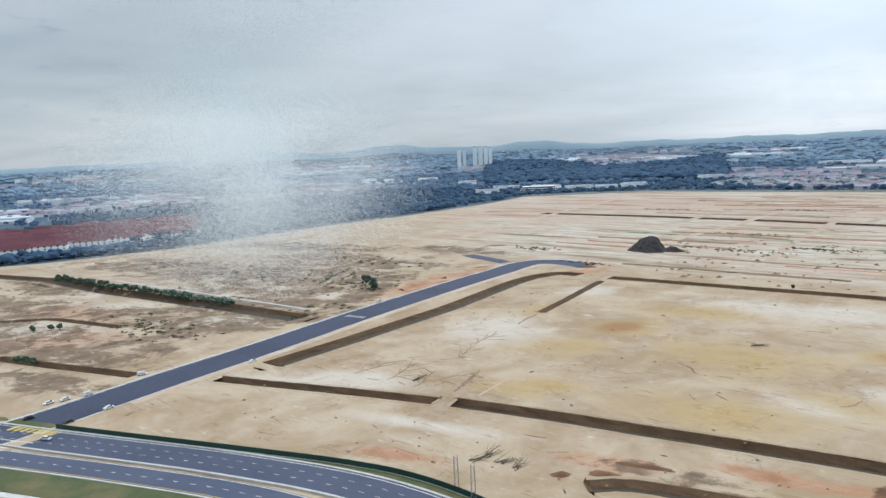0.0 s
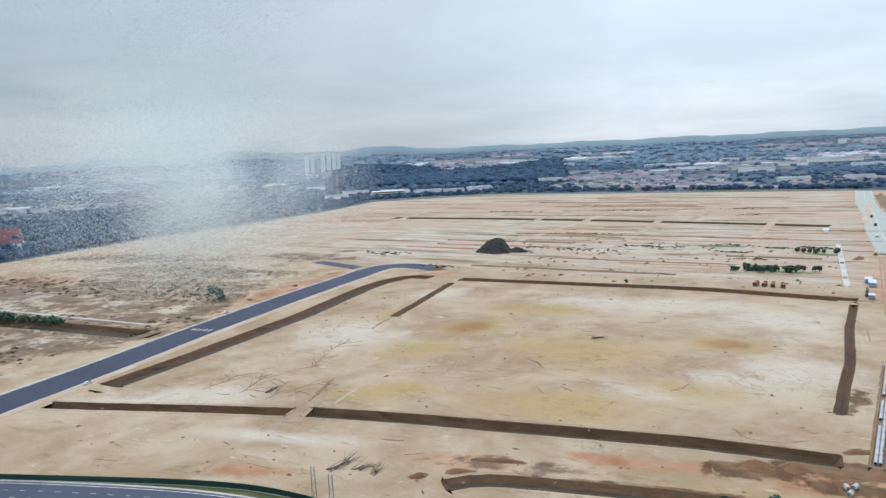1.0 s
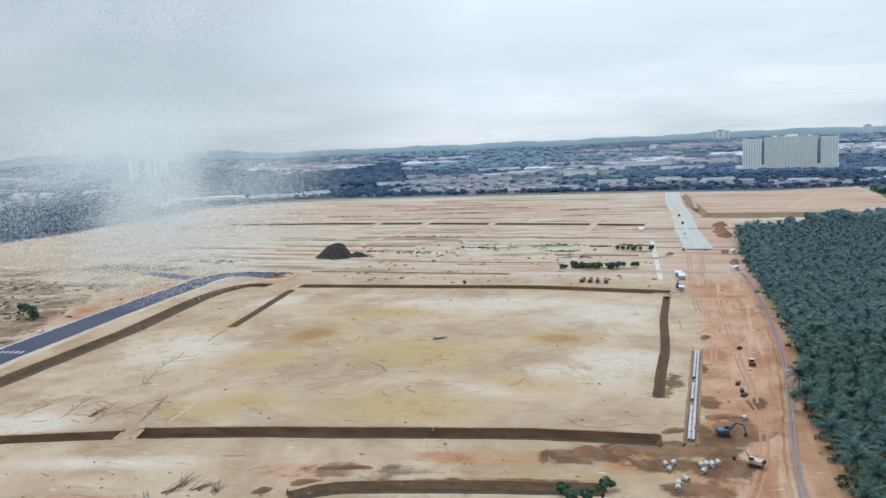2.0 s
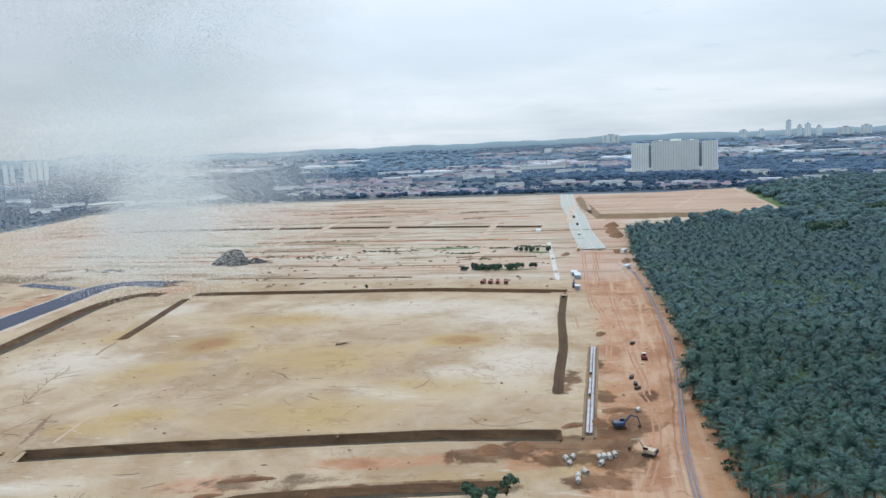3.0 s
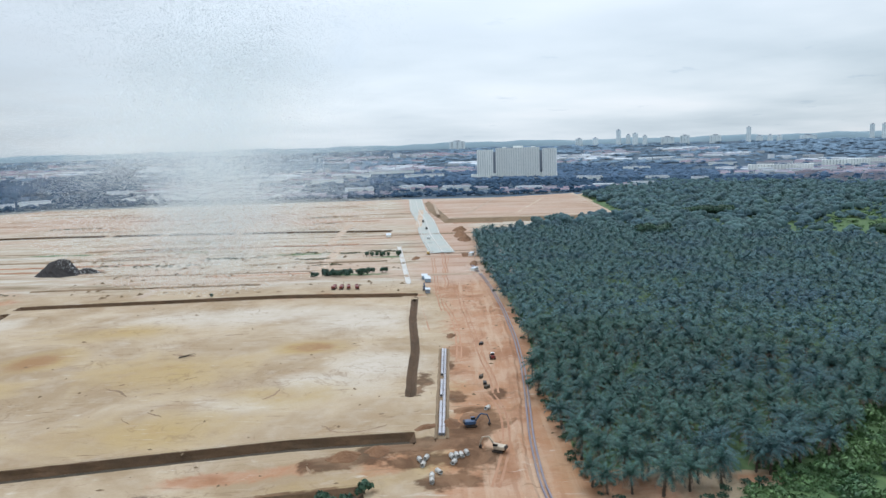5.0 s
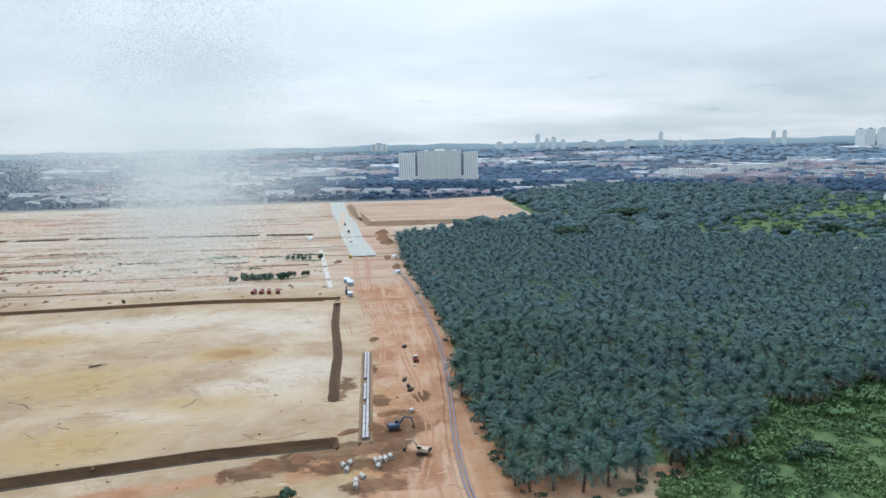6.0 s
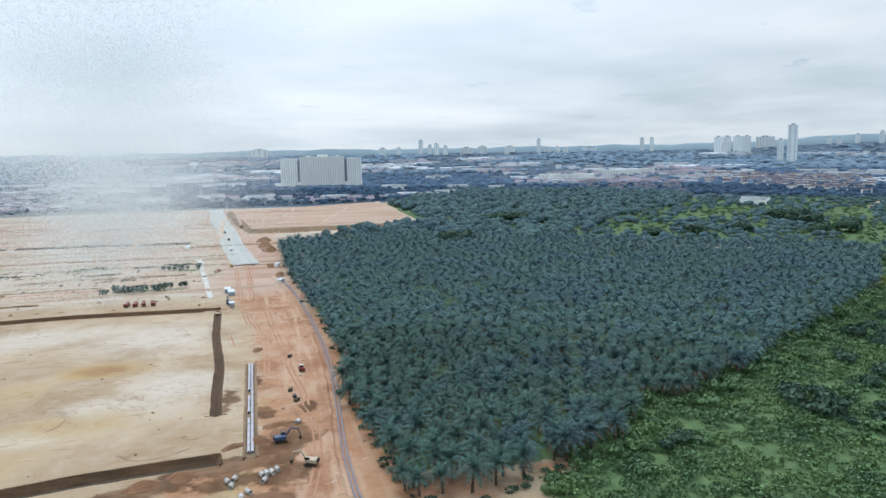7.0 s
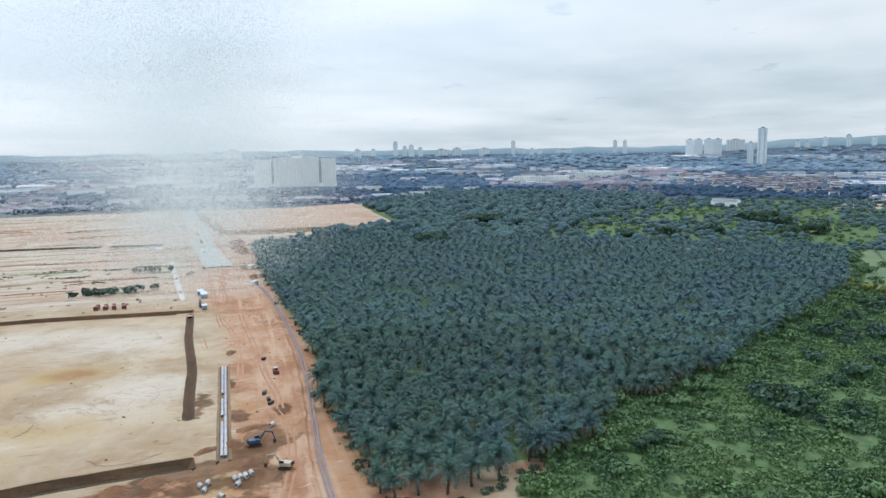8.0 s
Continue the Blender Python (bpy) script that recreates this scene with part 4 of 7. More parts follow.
def make_palms():
    rng = np.random.default_rng(12)
    sites = palm_sites()
    kinds = []
    for s in range(5):
        root = thing("oil_palm", "mature oil palm with a dense dark green feathery crown", "palm", "oil palm plantation")
        palm_trunk(root, s)
        V, F = palm_arrays(100 + s, 26, 13, 0.14, True, 5.7)
        mesh("crown", V, F, FROND, root)
        V, F = [], []
        for k in range(9):
            frond_mesh(rng, V, F, (0.3 * math.cos(k * .9), 0.3 * math.sin(k * .9), 6.3), k * 0.72 + s, rng.uniform(-30, 12), 4.7, 8, 0.14, 0.9, True, 65)
        mesh("dry_fronds", V, F, DRYFROND, root, "hanging dry brown fronds")
        kinds.append(root)
    near = sites[:290]
    for i, (x, y) in enumerate(near):
        src = kinds[i % 5]
        s = rng.uniform(0.85, 1.15)
        m = pose(x, y, float(ground_z(x, y)) - 0.1, rng.normal(0, 3), rng.normal(0, 3), rng.uniform(0, 360))
        if i < 5:
            src.matrix_world = m
            src.scale = (s, s, s)
        else:
            copy_thing(src, m).scale = (s, s, s * rng.uniform(0.9, 1.12))
    # those past the nearest: one sheet of crowns, each of its own fronds
    kinds2 = [palm_arrays(200 + s, 19, 6, 0.36, False, 5.9) for s in range(5)]
    AV, AF, q = [], [], 0
    for i, (x, y) in enumerate(sites[290:]):
        V, F = kinds2[i % 5]
        a, s = rng.uniform(0, math.tau), rng.uniform(0.85, 1.15)
        c, sn = math.cos(a) * s, math.sin(a) * s
        W = np.stack([V[:, 0] * c - V[:, 1] * sn + x, V[:, 0] * sn + V[:, 1] * c + y, V[:, 2] * s * rng.uniform(0.85, 1.15) + float(ground_z(x, y))], 1)
        AV.append(W)
        AF.append(np.array(F) + q)
        q += len(V)
    ob = mesh("palm_plantation", np.vstack(AV), np.vstack(AF), FRONDHAZED)
    tagged(ob, "closed canopy of oil palms in rows, coloured paler for haze", "plantation", kind="stuff")


make_palms()


# ---- broad-leaved trees and scrub ----
def leaf_cloud(rng, n, lumps, size):
    """Many small leaf clumps over a few uneven lumps. lumps: (x, y, z, radius, height)."""
    V = np.empty((n * 3, 3))
    L = np.array(lumps, float)
    pick = rng.choice(len(L), n, p=L[:, 3] ** 2 / (L[:, 3] ** 2).sum())
    d = rng.normal(size=(n, 3))
    d /= np.linalg.norm(d, axis=1)[:, None]
    d[:, 2] = np.where(d[:, 2] < -0.45, -d[:, 2], d[:, 2])
    r = rng.uniform(0.62, 1.05, n)[:, None]
    c = L[pick, :3] + d * r * np.stack([L[pick, 3], L[pick, 3], L[pick, 4]], 1)
    u = np.cross(d, rng.normal(size=(n, 3)))
    u /= np.linalg.norm(u, axis=1)[:, None] + 1e-9
    w = np.cross(d + rng.normal(0, 0.5, (n, 3)), u)
    w /= np.linalg.norm(w, axis=1)[:, None] + 1e-9
    s = size * rng.uniform(0.6, 1.4, n)[:, None]
    V[0::3], V[1::3], V[2::3] = c - u * s - w * s * 0.6, c + u * s - w * s * 0.6, c + w * s
    return V, np.arange(n * 3).reshape(-1, 3)


def tree_lumps(rng, R, H, n):
    out = [(0, 0, H * 0.55, R * 0.72, H * 0.42)]
    for k in range(n):
        a, q = rng.uniform(0, math.tau), rng.uniform(0.35, 0.75) * R
        out.append((q * math.cos(a), q * math.sin(a), H * rng.uniform(0.3, 0.8), R * rng.uniform(0.3, 0.5), H * rng.uniform(0.18, 0.28)))
    return out


def make_tree(name, label, x, y, R, H, leaves, size, mat, seed, group="", lumps=9):
    rng = np.random.default_rng(seed)
    root = thing(name, label, "tree", group, at=pose(x, y, float(ground_z(x, y)) - 0.1))
    bm = bmesh.new()
    tube(bm, (0, 0, 0), (0.1, 0, H * 0.5), max(0.25, R * 0.07), max(0.12, R * 0.035), 8)
    for k in range(5):
        a = k * 1.3 + seed
        tube(bm, (0, 0, H * (0.28 + 0.04 * k)), (R * 0.5 * math.cos(a), R * 0.5 * math.sin(a), H * (0.55 + 0.05 * k)), max(0.12, R * 0.035), 0.05, 6)
    part("trunk", bm, BARK, root)
    V, F = leaf_cloud(rng, leaves, tree_lumps(rng, R, H, lumps), size)
    mesh("crown", V, F, mat, root)
    return root


def scatter_green(name, label, sites, R, H, leaves, size, mat, seed, category="trees"):
    """Far woods and scrub as one sheet; sites: x, y and a scale."""
    rng = np.random.default_rng(seed)
    kinds = [leaf_cloud(rng, leaves, tree_lumps(rng, R, H, 5), size) for _ in range(6)]
    AV, AF, q = [], [], 0
    for i, (x, y, s) in enumerate(sites):
        V, F = kinds[i % 6]
        a = rng.uniform(0, math.tau)
        c, sn = math.cos(a) * s, math.sin(a) * s
        AV.append(np.stack([V[:, 0] * c - V[:, 1] * sn + x, V[:, 0] * sn + V[:, 1] * c + y, V[:, 2] * s * rng.uniform(0.75, 1.2) + float(ground_z(x, y)) - 0.3 * s], 1))
        AF.append(F + q)
        q += len(V)
    return tagged(mesh(name, np.vstack(AV), np.vstack(AF), mat), label, category, kind="stuff")


def canopy(rng, lumps, sides, rings):
    """A crown as a cluster of uneven domes, each a few facets."""
    V, F = [], []
    for x, y, z, r, h in lumps:
        q = len(V)
        for i in range(rings):
            el = radians(-20 + 100 * i / rings)
            for k in range(sides):
                a = (k + 0.5 * (i % 2)) * math.tau / sides
                s = r * rng.uniform(0.8, 1.2)
                V.append((x + s * math.cos(el) * math.cos(a), y + s * math.cos(el) * math.sin(a), z + h * math.sin(el) * rng.uniform(0.85, 1.15)))
        V.append((x, y, z + h))
        for i in range(rings - 1):
            for k in range(sides):
                m = (k + 1) % sides
                F += [(q + i * sides + k, q + i * sides + m, q + (i + 1) * sides + k), (q + i * sides + m, q + (i + 1) * sides + m, q + (i + 1) * sides + k)]
        top = q + (rings - 1) * sides
        F += [(top + k, top + (k + 1) % sides, q + rings * sides) for k in range(sides)]
    return np.array(V), np.array(F)


def scatter_canopy(name, label, sites, R, H, lumps, sides, rings, mat, seed, category="trees"):
    """Far woods as one sheet of clustered crowns; sites: x, y and a scale."""
    rng = np.random.default_rng(seed)
    kinds = [canopy(rng, tree_lumps(rng, R, H, lumps), sides, rings) for _ in range(8)]
    AV, AF, q = [], [], 0
    for i, (x, y, s) in enumerate(sites):
        V, F = kinds[int(rng.integers(8))]
        a = rng.uniform(0, math.tau)
        c, sn = math.cos(a) * s, math.sin(a) * s
        AV.append(np.stack([V[:, 0] * c - V[:, 1] * sn + x, V[:, 0] * sn + V[:, 1] * c + y, V[:, 2] * s * rng.uniform(0.75, 1.2) + float(ground_z(x, y)) - 0.5 * s], 1))
        AF.append(F + q)
        q += len(V)
    return tagged(mesh(name, np.vstack(AV), np.vstack(AF), mat, smooth=True), label, category, kind="stuff")


def random_in(rng, poly, n):
    P = np.array(poly, float)
    lo, hi = P.min(0), P.max(0)
    out = np.empty((0, 2))
    while len(out) < n:
        q = rng.uniform(lo, hi, (n * 2, 2))
        out = np.vstack([out, q[inside(q[:, 0], q[:, 1], P)]])
    return out[:n]


FIELD = [(690, 36), (832, -18), (800, -70), (640, -70), (572, -18), (584, 12)]


def make_woods():
    rng = np.random.default_rng(21)
    # wood behind the palms
    wood = [(650, 580), (868, 548), (1120, 815), (1500, 900), (1620, 500), (1450, 330), (1250, 310), (1000, 330), (740, 300), (690, 480)]
    p = random_in(rng, wood, 2600)
    scatter_canopy("woodland", "mixed secondary forest behind the palms, tinted blue for haze", [(x, y, rng.uniform(0.6, 1.3)) for x, y in p], 7.0, 10, 6, 6, 2, LEAF, 22, "forest")
    p = random_in(rng, [(785, 20), (745, 160), (735, 300), (1000, 320), (1450, 310), (1500, 60), (1400, -150), (800, -60)], 1300)
    open_ = blob(p[:, 0], p[:, 1], 880, 258, 60, 44, 0) + blob(p[:, 0], p[:, 1], 1120, 220, 170, 46, -10) + blob(p[:, 0], p[:, 1], 900, 20, 110, 40, -10) + blob(p[:, 0], p[:, 1], 1180, 60, 120, 40, 0) + blob(p[:, 0], p[:, 1], 690, 25, 30, 14, 0) + blob(p[:, 0], p[:, 1], 960, 60, 60, 16, 0)
    p = p[open_ < 0.3 + 0.3 * rng.random(len(p))]
    scatter_canopy("scrub_trees", "scattered green trees and thickets on rough grass", [(x, y, rng.uniform(0.35, 1.1)) for x, y in p], 7, 8, 5, 6, 2, LEAF, 23, "trees")
    # fresh green scrub before the palms
    front = [(150, 20), (172, 66), (192, 84), (214, 90), (234, 88), (272, 92), (291, 78), (346, 60), (420, 48), (500, 32), (570, 22), (690, 18), (780, 20), (800, -40), (500, -60), (200, -40)]
    p = random_in(rng, front, 3600)
    d = np.hypot(p[:, 0], p[:, 1])
    bare = (blob(p[:, 0], p[:, 1], 206, 88, 15, 5, -38) > 0.3) | (blob(p[:, 0], p[:, 1], 166, 90, 28, 14, -40) > 0.3)
    p = p[~(bare | inside(p[:, 0], p[:, 1], FIELD))]
    scatter_green("scrub", "dense fresh green scrub and creepers", [(x, y, rng.uniform(0.5, 1.1) * (1.3 if rng.random() < 0.08 else 1)) for x, y in p], 4.8, 2.2, 84, 0.5, LEAFBRIGHT, 24, "scrub")
    p = random_in(rng, front, 46)
    scatter_green("thickets", "darker thickets standing in the green scrub", [(x, y, rng.uniform(0.6, 1.3)) for x, y in p], 5.0, 4.5, 300, 0.55, LEAFBRIGHT, 25, "scrub")
    foot = resample(PALMS[:14], 3.0)
    p = foot + rng.normal(0, 1.6, foot.shape) + np.array((2.4, -2.0))
    p = p[rng.random(len(p)) < 0.75]
    scatter_green("undergrowth", "dark undergrowth at the foot of the palms", [(x, y, rng.uniform(0.5, 1.3)) for x, y in p], 2.6, 2.2, 70, 0.4, LEAFDEEP, 37, "undergrowth")
    # bushes that blur the edge of the palms, and darker thickets in the scrub
    edge_ = resample(PALMS[13:23], 5.0)
    p = edge_ + rng.normal(0, 4.5, edge_.shape) + np.array((0, -5))
    scatter_green("edge_bushes", "mixed green bushes along the edge of the palms", [(x, y, rng.uniform(0.5, 1.25)) for x, y in p], 5.0, 5.0, 170, 0.6, LEAFBRIGHT, 26, "bushes")
    p = random_in(rng, [(300, 40), (420, 20), (560, -5), (560, -60), (420, -50), (280, 0)], 70)
    scatter_green("scrub_thickets", "dark rounded thickets in rough green scrub", [(x, y, rng.uniform(0.5, 1.5)) for x, y in p], 5.5, 4.6, 200, 0.7, LEAFDEEP, 29, "bushes")
    for k, (x, y, R) in enumerate(((560, 47, 6), (568, 38, 7), (575, 29, 6), (581, 20, 5), (574, 6, 6), (571, -6, 5), (566, -16, 6), (600, 8, 5))):
        make_tree("flowering_bush", "yellow-green flowering bush at the edge of the palms", x, y, R, 6.5, 520, 0.7, LEAFYELLOW, 420 + k, "yellow-green bushes", 6)
    for k, (x, y) in enumerate(((235, 60), (241, 58), (247, 57))):
        make_tree("bush", "dark green bush standing in fresh scrub", x, y, 3.6, 4.6, 420, 0.5, LEAFDEEP, 440 + k, "bushes in the scrub", 5)
    p = random_in(rng, [(785, 25), (745, 160), (735, 300), (1000, 320), (1400, 300), (1400, -100), (840, -10)], 700)
    scatter_green("low_shrubs", "low green shrubs on rough grassland", [(x, y, rng.uniform(0.5, 1.4)) for x, y in p], 5.0, 2.6, 44, 0.9, LEAFBRIGHT, 30, "shrubs")
    # single large trees
    for k, (x, y, R, H) in enumerate(((1000, 108, 20, 20), (1022, 128, 17, 17), (985, 90, 15, 15), (930, 44, 18, 16), (905, 70, 13, 12), (881, 450, 20, 15), (900, 436, 17, 14), (872, 466, 14, 12), (655, 395, 13, 17), (668, 385, 11, 15), (880, 150, 12, 12), (840, 190, 14, 12), (820, 230, 12, 10))):
        make_tree("spreading_tree", "large dark round-crowned tree standing over the scrub", x, y, R, H, 1500, 1.4, LEAFDEEP, 40 + k, "large trees")
    # thickets and bushes on the cleared ground
    def row(a, b, n, R, H, name, label, mat, group, seed0):
        for k in range(n):
            s = k / max(1, n - 1)
            q = np.array(a) * (1 - s) + np.array(b) * s + rng.normal(0, 2.0, 2)
            rr = R * rng.uniform(0.7, 1.25)
            make_tree(name, label, q[0], q[1], rr, H * rng.uniform(0.7, 1.2), 260, 0.6, mat, seed0 + k, group, 5)
    row((319, 481), (348, 456), 20, 3.4, 6, "bush", "dark green bush on bare sand", LEAFDEEP, "bushes on the site", 300)
    row((356, 466), (366, 458), 4, 2.2, 5, "bush", "dark green bush on bare sand", LEAFDEEP, "bushes on the site", 320)
    row((411, 538), (432, 518), 8, 3.0, 4, "bush", "dark green bush on bare sand", LEAFDEEP, "bushes on the site", 330)
    row((-56, 548), (-48, 534), 6, 3.5, 8, "bush", "dark green bush on bare sand", LEAFDEEP, "bushes on the site", 340)
    row((106, 168), (118, 161), 4, 2.2, 3.5, "bush", "dark green bush on bare sand", LEAFDEEP, "bushes on the site", 350)
    row((-260, 452), (-238, 446), 4, 1.6, 3.5, "bush", "dark green bush on bare sand", LEAFDEEP, "bushes on the site", 360)
    row((-345, 655), (-150, 502), 44, 4.0, 5, "bush", "dark bush growing on a ditch bank", LEAFDEEP, "bushes on the site", 370)
    row((-226, 376), (-214, 372), 3, 2.0, 3, "bush", "dark bush growing on a ditch bank", LEAFDEEP, "bushes on the site", 400)
    row((230, 476), (262, 450), 1, 1.5, 2, "bush", "dark bush growing on a ditch bank", LEAFDEEP, "bushes on the site", 410)


make_woods()


def patch(name, label, category, poly, mat, top, seed):
    """A low uneven sheet of grass or sand that rises a little from the ground at its rim."""
    rng = np.random.default_rng(seed)
    P = np.array(poly, float)
    c = P.mean(0)
    ring = resample(np.vstack([P, P[:1]]), 8)[:-1]
    ring = ring + rng.normal(0, 1.2, ring.shape)
    V, F, n = [], [], len(ring)
    for f, z in ((1.06, -0.3), (1.0, top), (0.66, top + 0.15), (0.33, top + 0.2)):
        q = c + (ring - c) * f
        V += [(x, y, float(ground_z(x, y)) + z + (rng.normal(0, 0.06) if f < 1.05 else 0)) for x, y in q]
    V.append((*c, float(ground_z(*c)) + top + 0.2))
    for r in range(3):
        F += [(r * n + i, r * n + (i + 1) % n, (r + 1) * n + (i + 1) % n, (r + 1) * n + i) for i in range(n)]
    F += [(3 * n + i, 3 * n + (i + 1) % n, 4 * n) for i in range(n)]
    return tagged(mesh(name, V, F, mat, smooth=True), label, category, kind="structure")


patch("meadow", "pale green mown field beside the palms", "field", FIELD, MEADOW, 0.5, 1)
patch("bare_yard", "bare pinkish yard at the edge of the town", "yard", [(1290, 40), (1420, 30), (1460, -40), (1340, -50)], PALESAND, 0.6, 5)


def make_weeds():
    """Low weeds on the levelled plots, in strips along their rows."""
    rng = np.random.default_rng(27)
    out = []
    for x, y, lx, ly, n in ((311, 758, 34, 6, 60), (327, 632, 26, 5, 46), (440, 553, 14, 5, 40), (370, 564, 18, 5, 30), (414, 567, 16, 4, 26), (330, 1072, 34, 5, 40), (358, 528, 12, 4, 24),
                            (268, 640, 40, 7, 34), (392, 600, 20, 4, 22), (470, 980, 40, 5, 30), (600, 900, 30, 5, 26), (230, 690, 40, 9, 40), (120, 620, 20, 6, 22), (90, 720, 30, 10, 40), (560, 820, 20, 4, 20), (-180, 650, 110, 34, 90), (-90, 620, 60, 30, 50), (-150, 800, 90, 20, 50), (-150, 520, 60, 20, 24), (-180, 440, 50, 20, 70), (-260, 720, 60, 20, 40), (-85, 480, 30, 24, 20), (-75, 560, 40, 24, 40), (-80, 690, 70, 24, 50)):
        for _ in range(n):
            a, b = rng.normal(0, lx * 0.5), rng.normal(0, ly * 0.5)
            out.append((x + a * U.x + b * V_.x, y + a * U.y + b * V_.y, rng.uniform(0.4, 1.1)))
    scatter_green("weeds", "low dry weeds in patches on the plots", out, 2.4, 1.0, 26, 0.5, GRASSBLADE, 28, "weeds")


make_weeds()

# ---- far country ----
def edge_distance(az):
    """How far off the site ends in a direction (degrees to the right of +y)."""
    return np.interp(az, [-45, -31, -25, -20, -10, -3, 3, 6, 15, 30, 40, 46, 52, 60, 66, 72, 78, 84, 90, 100],
                     [880, 888, 895, 915, 1070, 1185, 1350, 1515, 1580, 1450, 1430, 1420, 1440, 1560, 1660, 1560, 1560, 1500, 1480, 1300])


def polar(az, r):
    return r * math.sin(radians(az)), r * math.cos(radians(az))


def wooded(x, y):
    """Above zero in tree belts, below it where the town stands."""
    return math.sin(x / 260 + 1.1) + math.sin(y / 190) + math.sin((x - y) / 330) + 0.5 * math.sin((x + y) / 90)


def in_great_wood(az, r):
    """The large dark wood to the north."""
    return 3.5 < az < 21 and 2020 + 40 * math.sin(az) < r < 3300 + 300 * math.sin(az / 3)


def make_far_trees():
    rng = np.random.default_rng(31)
    near, mid, far, great = [], [], [], []
    for _ in range(27000):
        az = rng.uniform(-45, 100)
        e = float(edge_distance(az))
        r = e + 12 + (4350 - e) * rng.random() ** 1.4
        x, y = polar(az, r)
        k = wooded(x, y) + rng.normal(0, 0.2)
        if az < -19 and e + 75 < r < 1310 and rng.random() < 0.8:
            continue
        if in_great_wood(az, r):
            great.append((x, y, rng.uniform(0.9, 1.4)))
        elif k > -0.05 or rng.random() < 0.22 or r < e + 45:
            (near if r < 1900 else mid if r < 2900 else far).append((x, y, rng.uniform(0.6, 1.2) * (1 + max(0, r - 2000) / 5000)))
    for _ in range(900):
        az, r = rng.uniform(3.5, 21), rng.uniform(2050, 3500)
        if in_great_wood(az, r):
            great.append((*polar(az, r), rng.uniform(0.9, 1.4)))
    scatter_canopy("town_trees", "tree belts between the houses, tinted blue for haze", near, 8.0, 9.5, 4, 6, 2, LEAFHAZELOW, 32)
    scatter_canopy("middle_woods", "tree belts across the town, coloured blue for haze", mid, 12, 8.5, 3, 6, 2, LEAFHAZEMID, 34)
    scatter_canopy("distant_woods", "woods far off towards the skyline, coloured pale blue for haze", far, 18, 8, 2, 6, 2, LEAFHAZEHIGH, 33, "woods")
    scatter_canopy("great_wood", "large dark wood north of the town edge, tinted blue for haze", great, 17, 13, 4, 6, 2, LEAFHAZELOW, 36, "woods")


make_far_trees()


def gable(V, F, M, x, y, z, a, lx, ly, h, rise, over=0.6, roof=1):
    """Walls (slot 0) and a pitched roof (slot 1 and up) of a plain house, added to lists."""
    c, s = math.cos(a), math.sin(a)
    def put(px, py, pz):
        V.append((x + px * c - py * s, y + px * s + py * c, z + pz))
        return len(V) - 1
    X, Y = lx / 2, ly / 2
    b = [put(px, py, 0) for px, py in ((-X, -Y), (X, -Y), (X, Y), (-X, Y))]
    t = [put(px, py, h) for px, py in ((-X, -Y), (X, -Y), (X, Y), (-X, Y))]
    g = [put(-X, 0, h + rise * 0.95), put(X, 0, h + rise * 0.95)]
    F += [(b[0], b[1], t[1], t[0]), (b[1], b[2], t[2], g[1], t[1]), (b[2], b[3], t[3], t[2]), (b[3], b[0], t[0], g[0], t[3])]
    M += [0] * 4
    X, Y = X + over, Y + over
    e = [put(px, py, h - over * rise / ly * 2 + 0.15) for px, py in ((-X, -Y), (X, -Y), (X, Y), (-X, Y))]
    r = [put(-X, 0, h + rise + 0.15), put(X, 0, h + rise + 0.15)]
    F += [(e[0], e[1], r[1], r[0]), (e[2], e[3], r[0], r[1])]
    M += [roof] * 2


def stuff_houses(name, label, rows, mats, category="houses"):
    V, F, M = [], [], []
    for r in rows:
        gable(V, F, M, *r)
    ob = mesh(name, V, F, mats)
    ob.data.polygons.foreach_set("material_index", M)
    return tagged(ob, label, category, kind="stuff")


def house_block(name, label, x, y, a, lx, ly, h, rise, wall, roof, group, category="house", windows=True):
    root = thing(name, label, category, group, at=pose(x, y, float(ground_z(x, y)), 0, 0, a))
    V, F, M = [], [], []
    gable(V, F, M, 0, 0, 0, 0, lx, ly, h, rise)
    V = np.array(V)
    mesh("wall", V[:10], F[:4], wall, root)
    bm = bmesh.new()
    vs = [bm.verts.new(p) for p in V[10:]]
    fs = [bm.faces.new([vs[i - 10] for i in q]) for q in F[4:]]
    bmesh.ops.solidify(bm, geom=fs, thickness=0.25)
    part("roof", bm, roof, root)
    if windows:
        n = max(2, int(lx / 7))
        shared = None
        for k in range(n):
            for sy in (-1, 1):
                for z in ((1.0, 4.2) if h > 5 else (1.0,)):
                    px = -lx / 2 + (k + 0.5) * lx / n
                    if shared is None:
                        bm = bmesh.new()
                        box(bm, -1.1, 1.1, -0.06, 0.06, 0, 1.6)
                        q = part("window", bm, GLASS, root)
                        shared = q.data
                    else:
                        q = new("window", shared)
                        q.parent = root
                    q.matrix_local = pose(px, sy * (ly / 2 + 0.03), z)
    return root


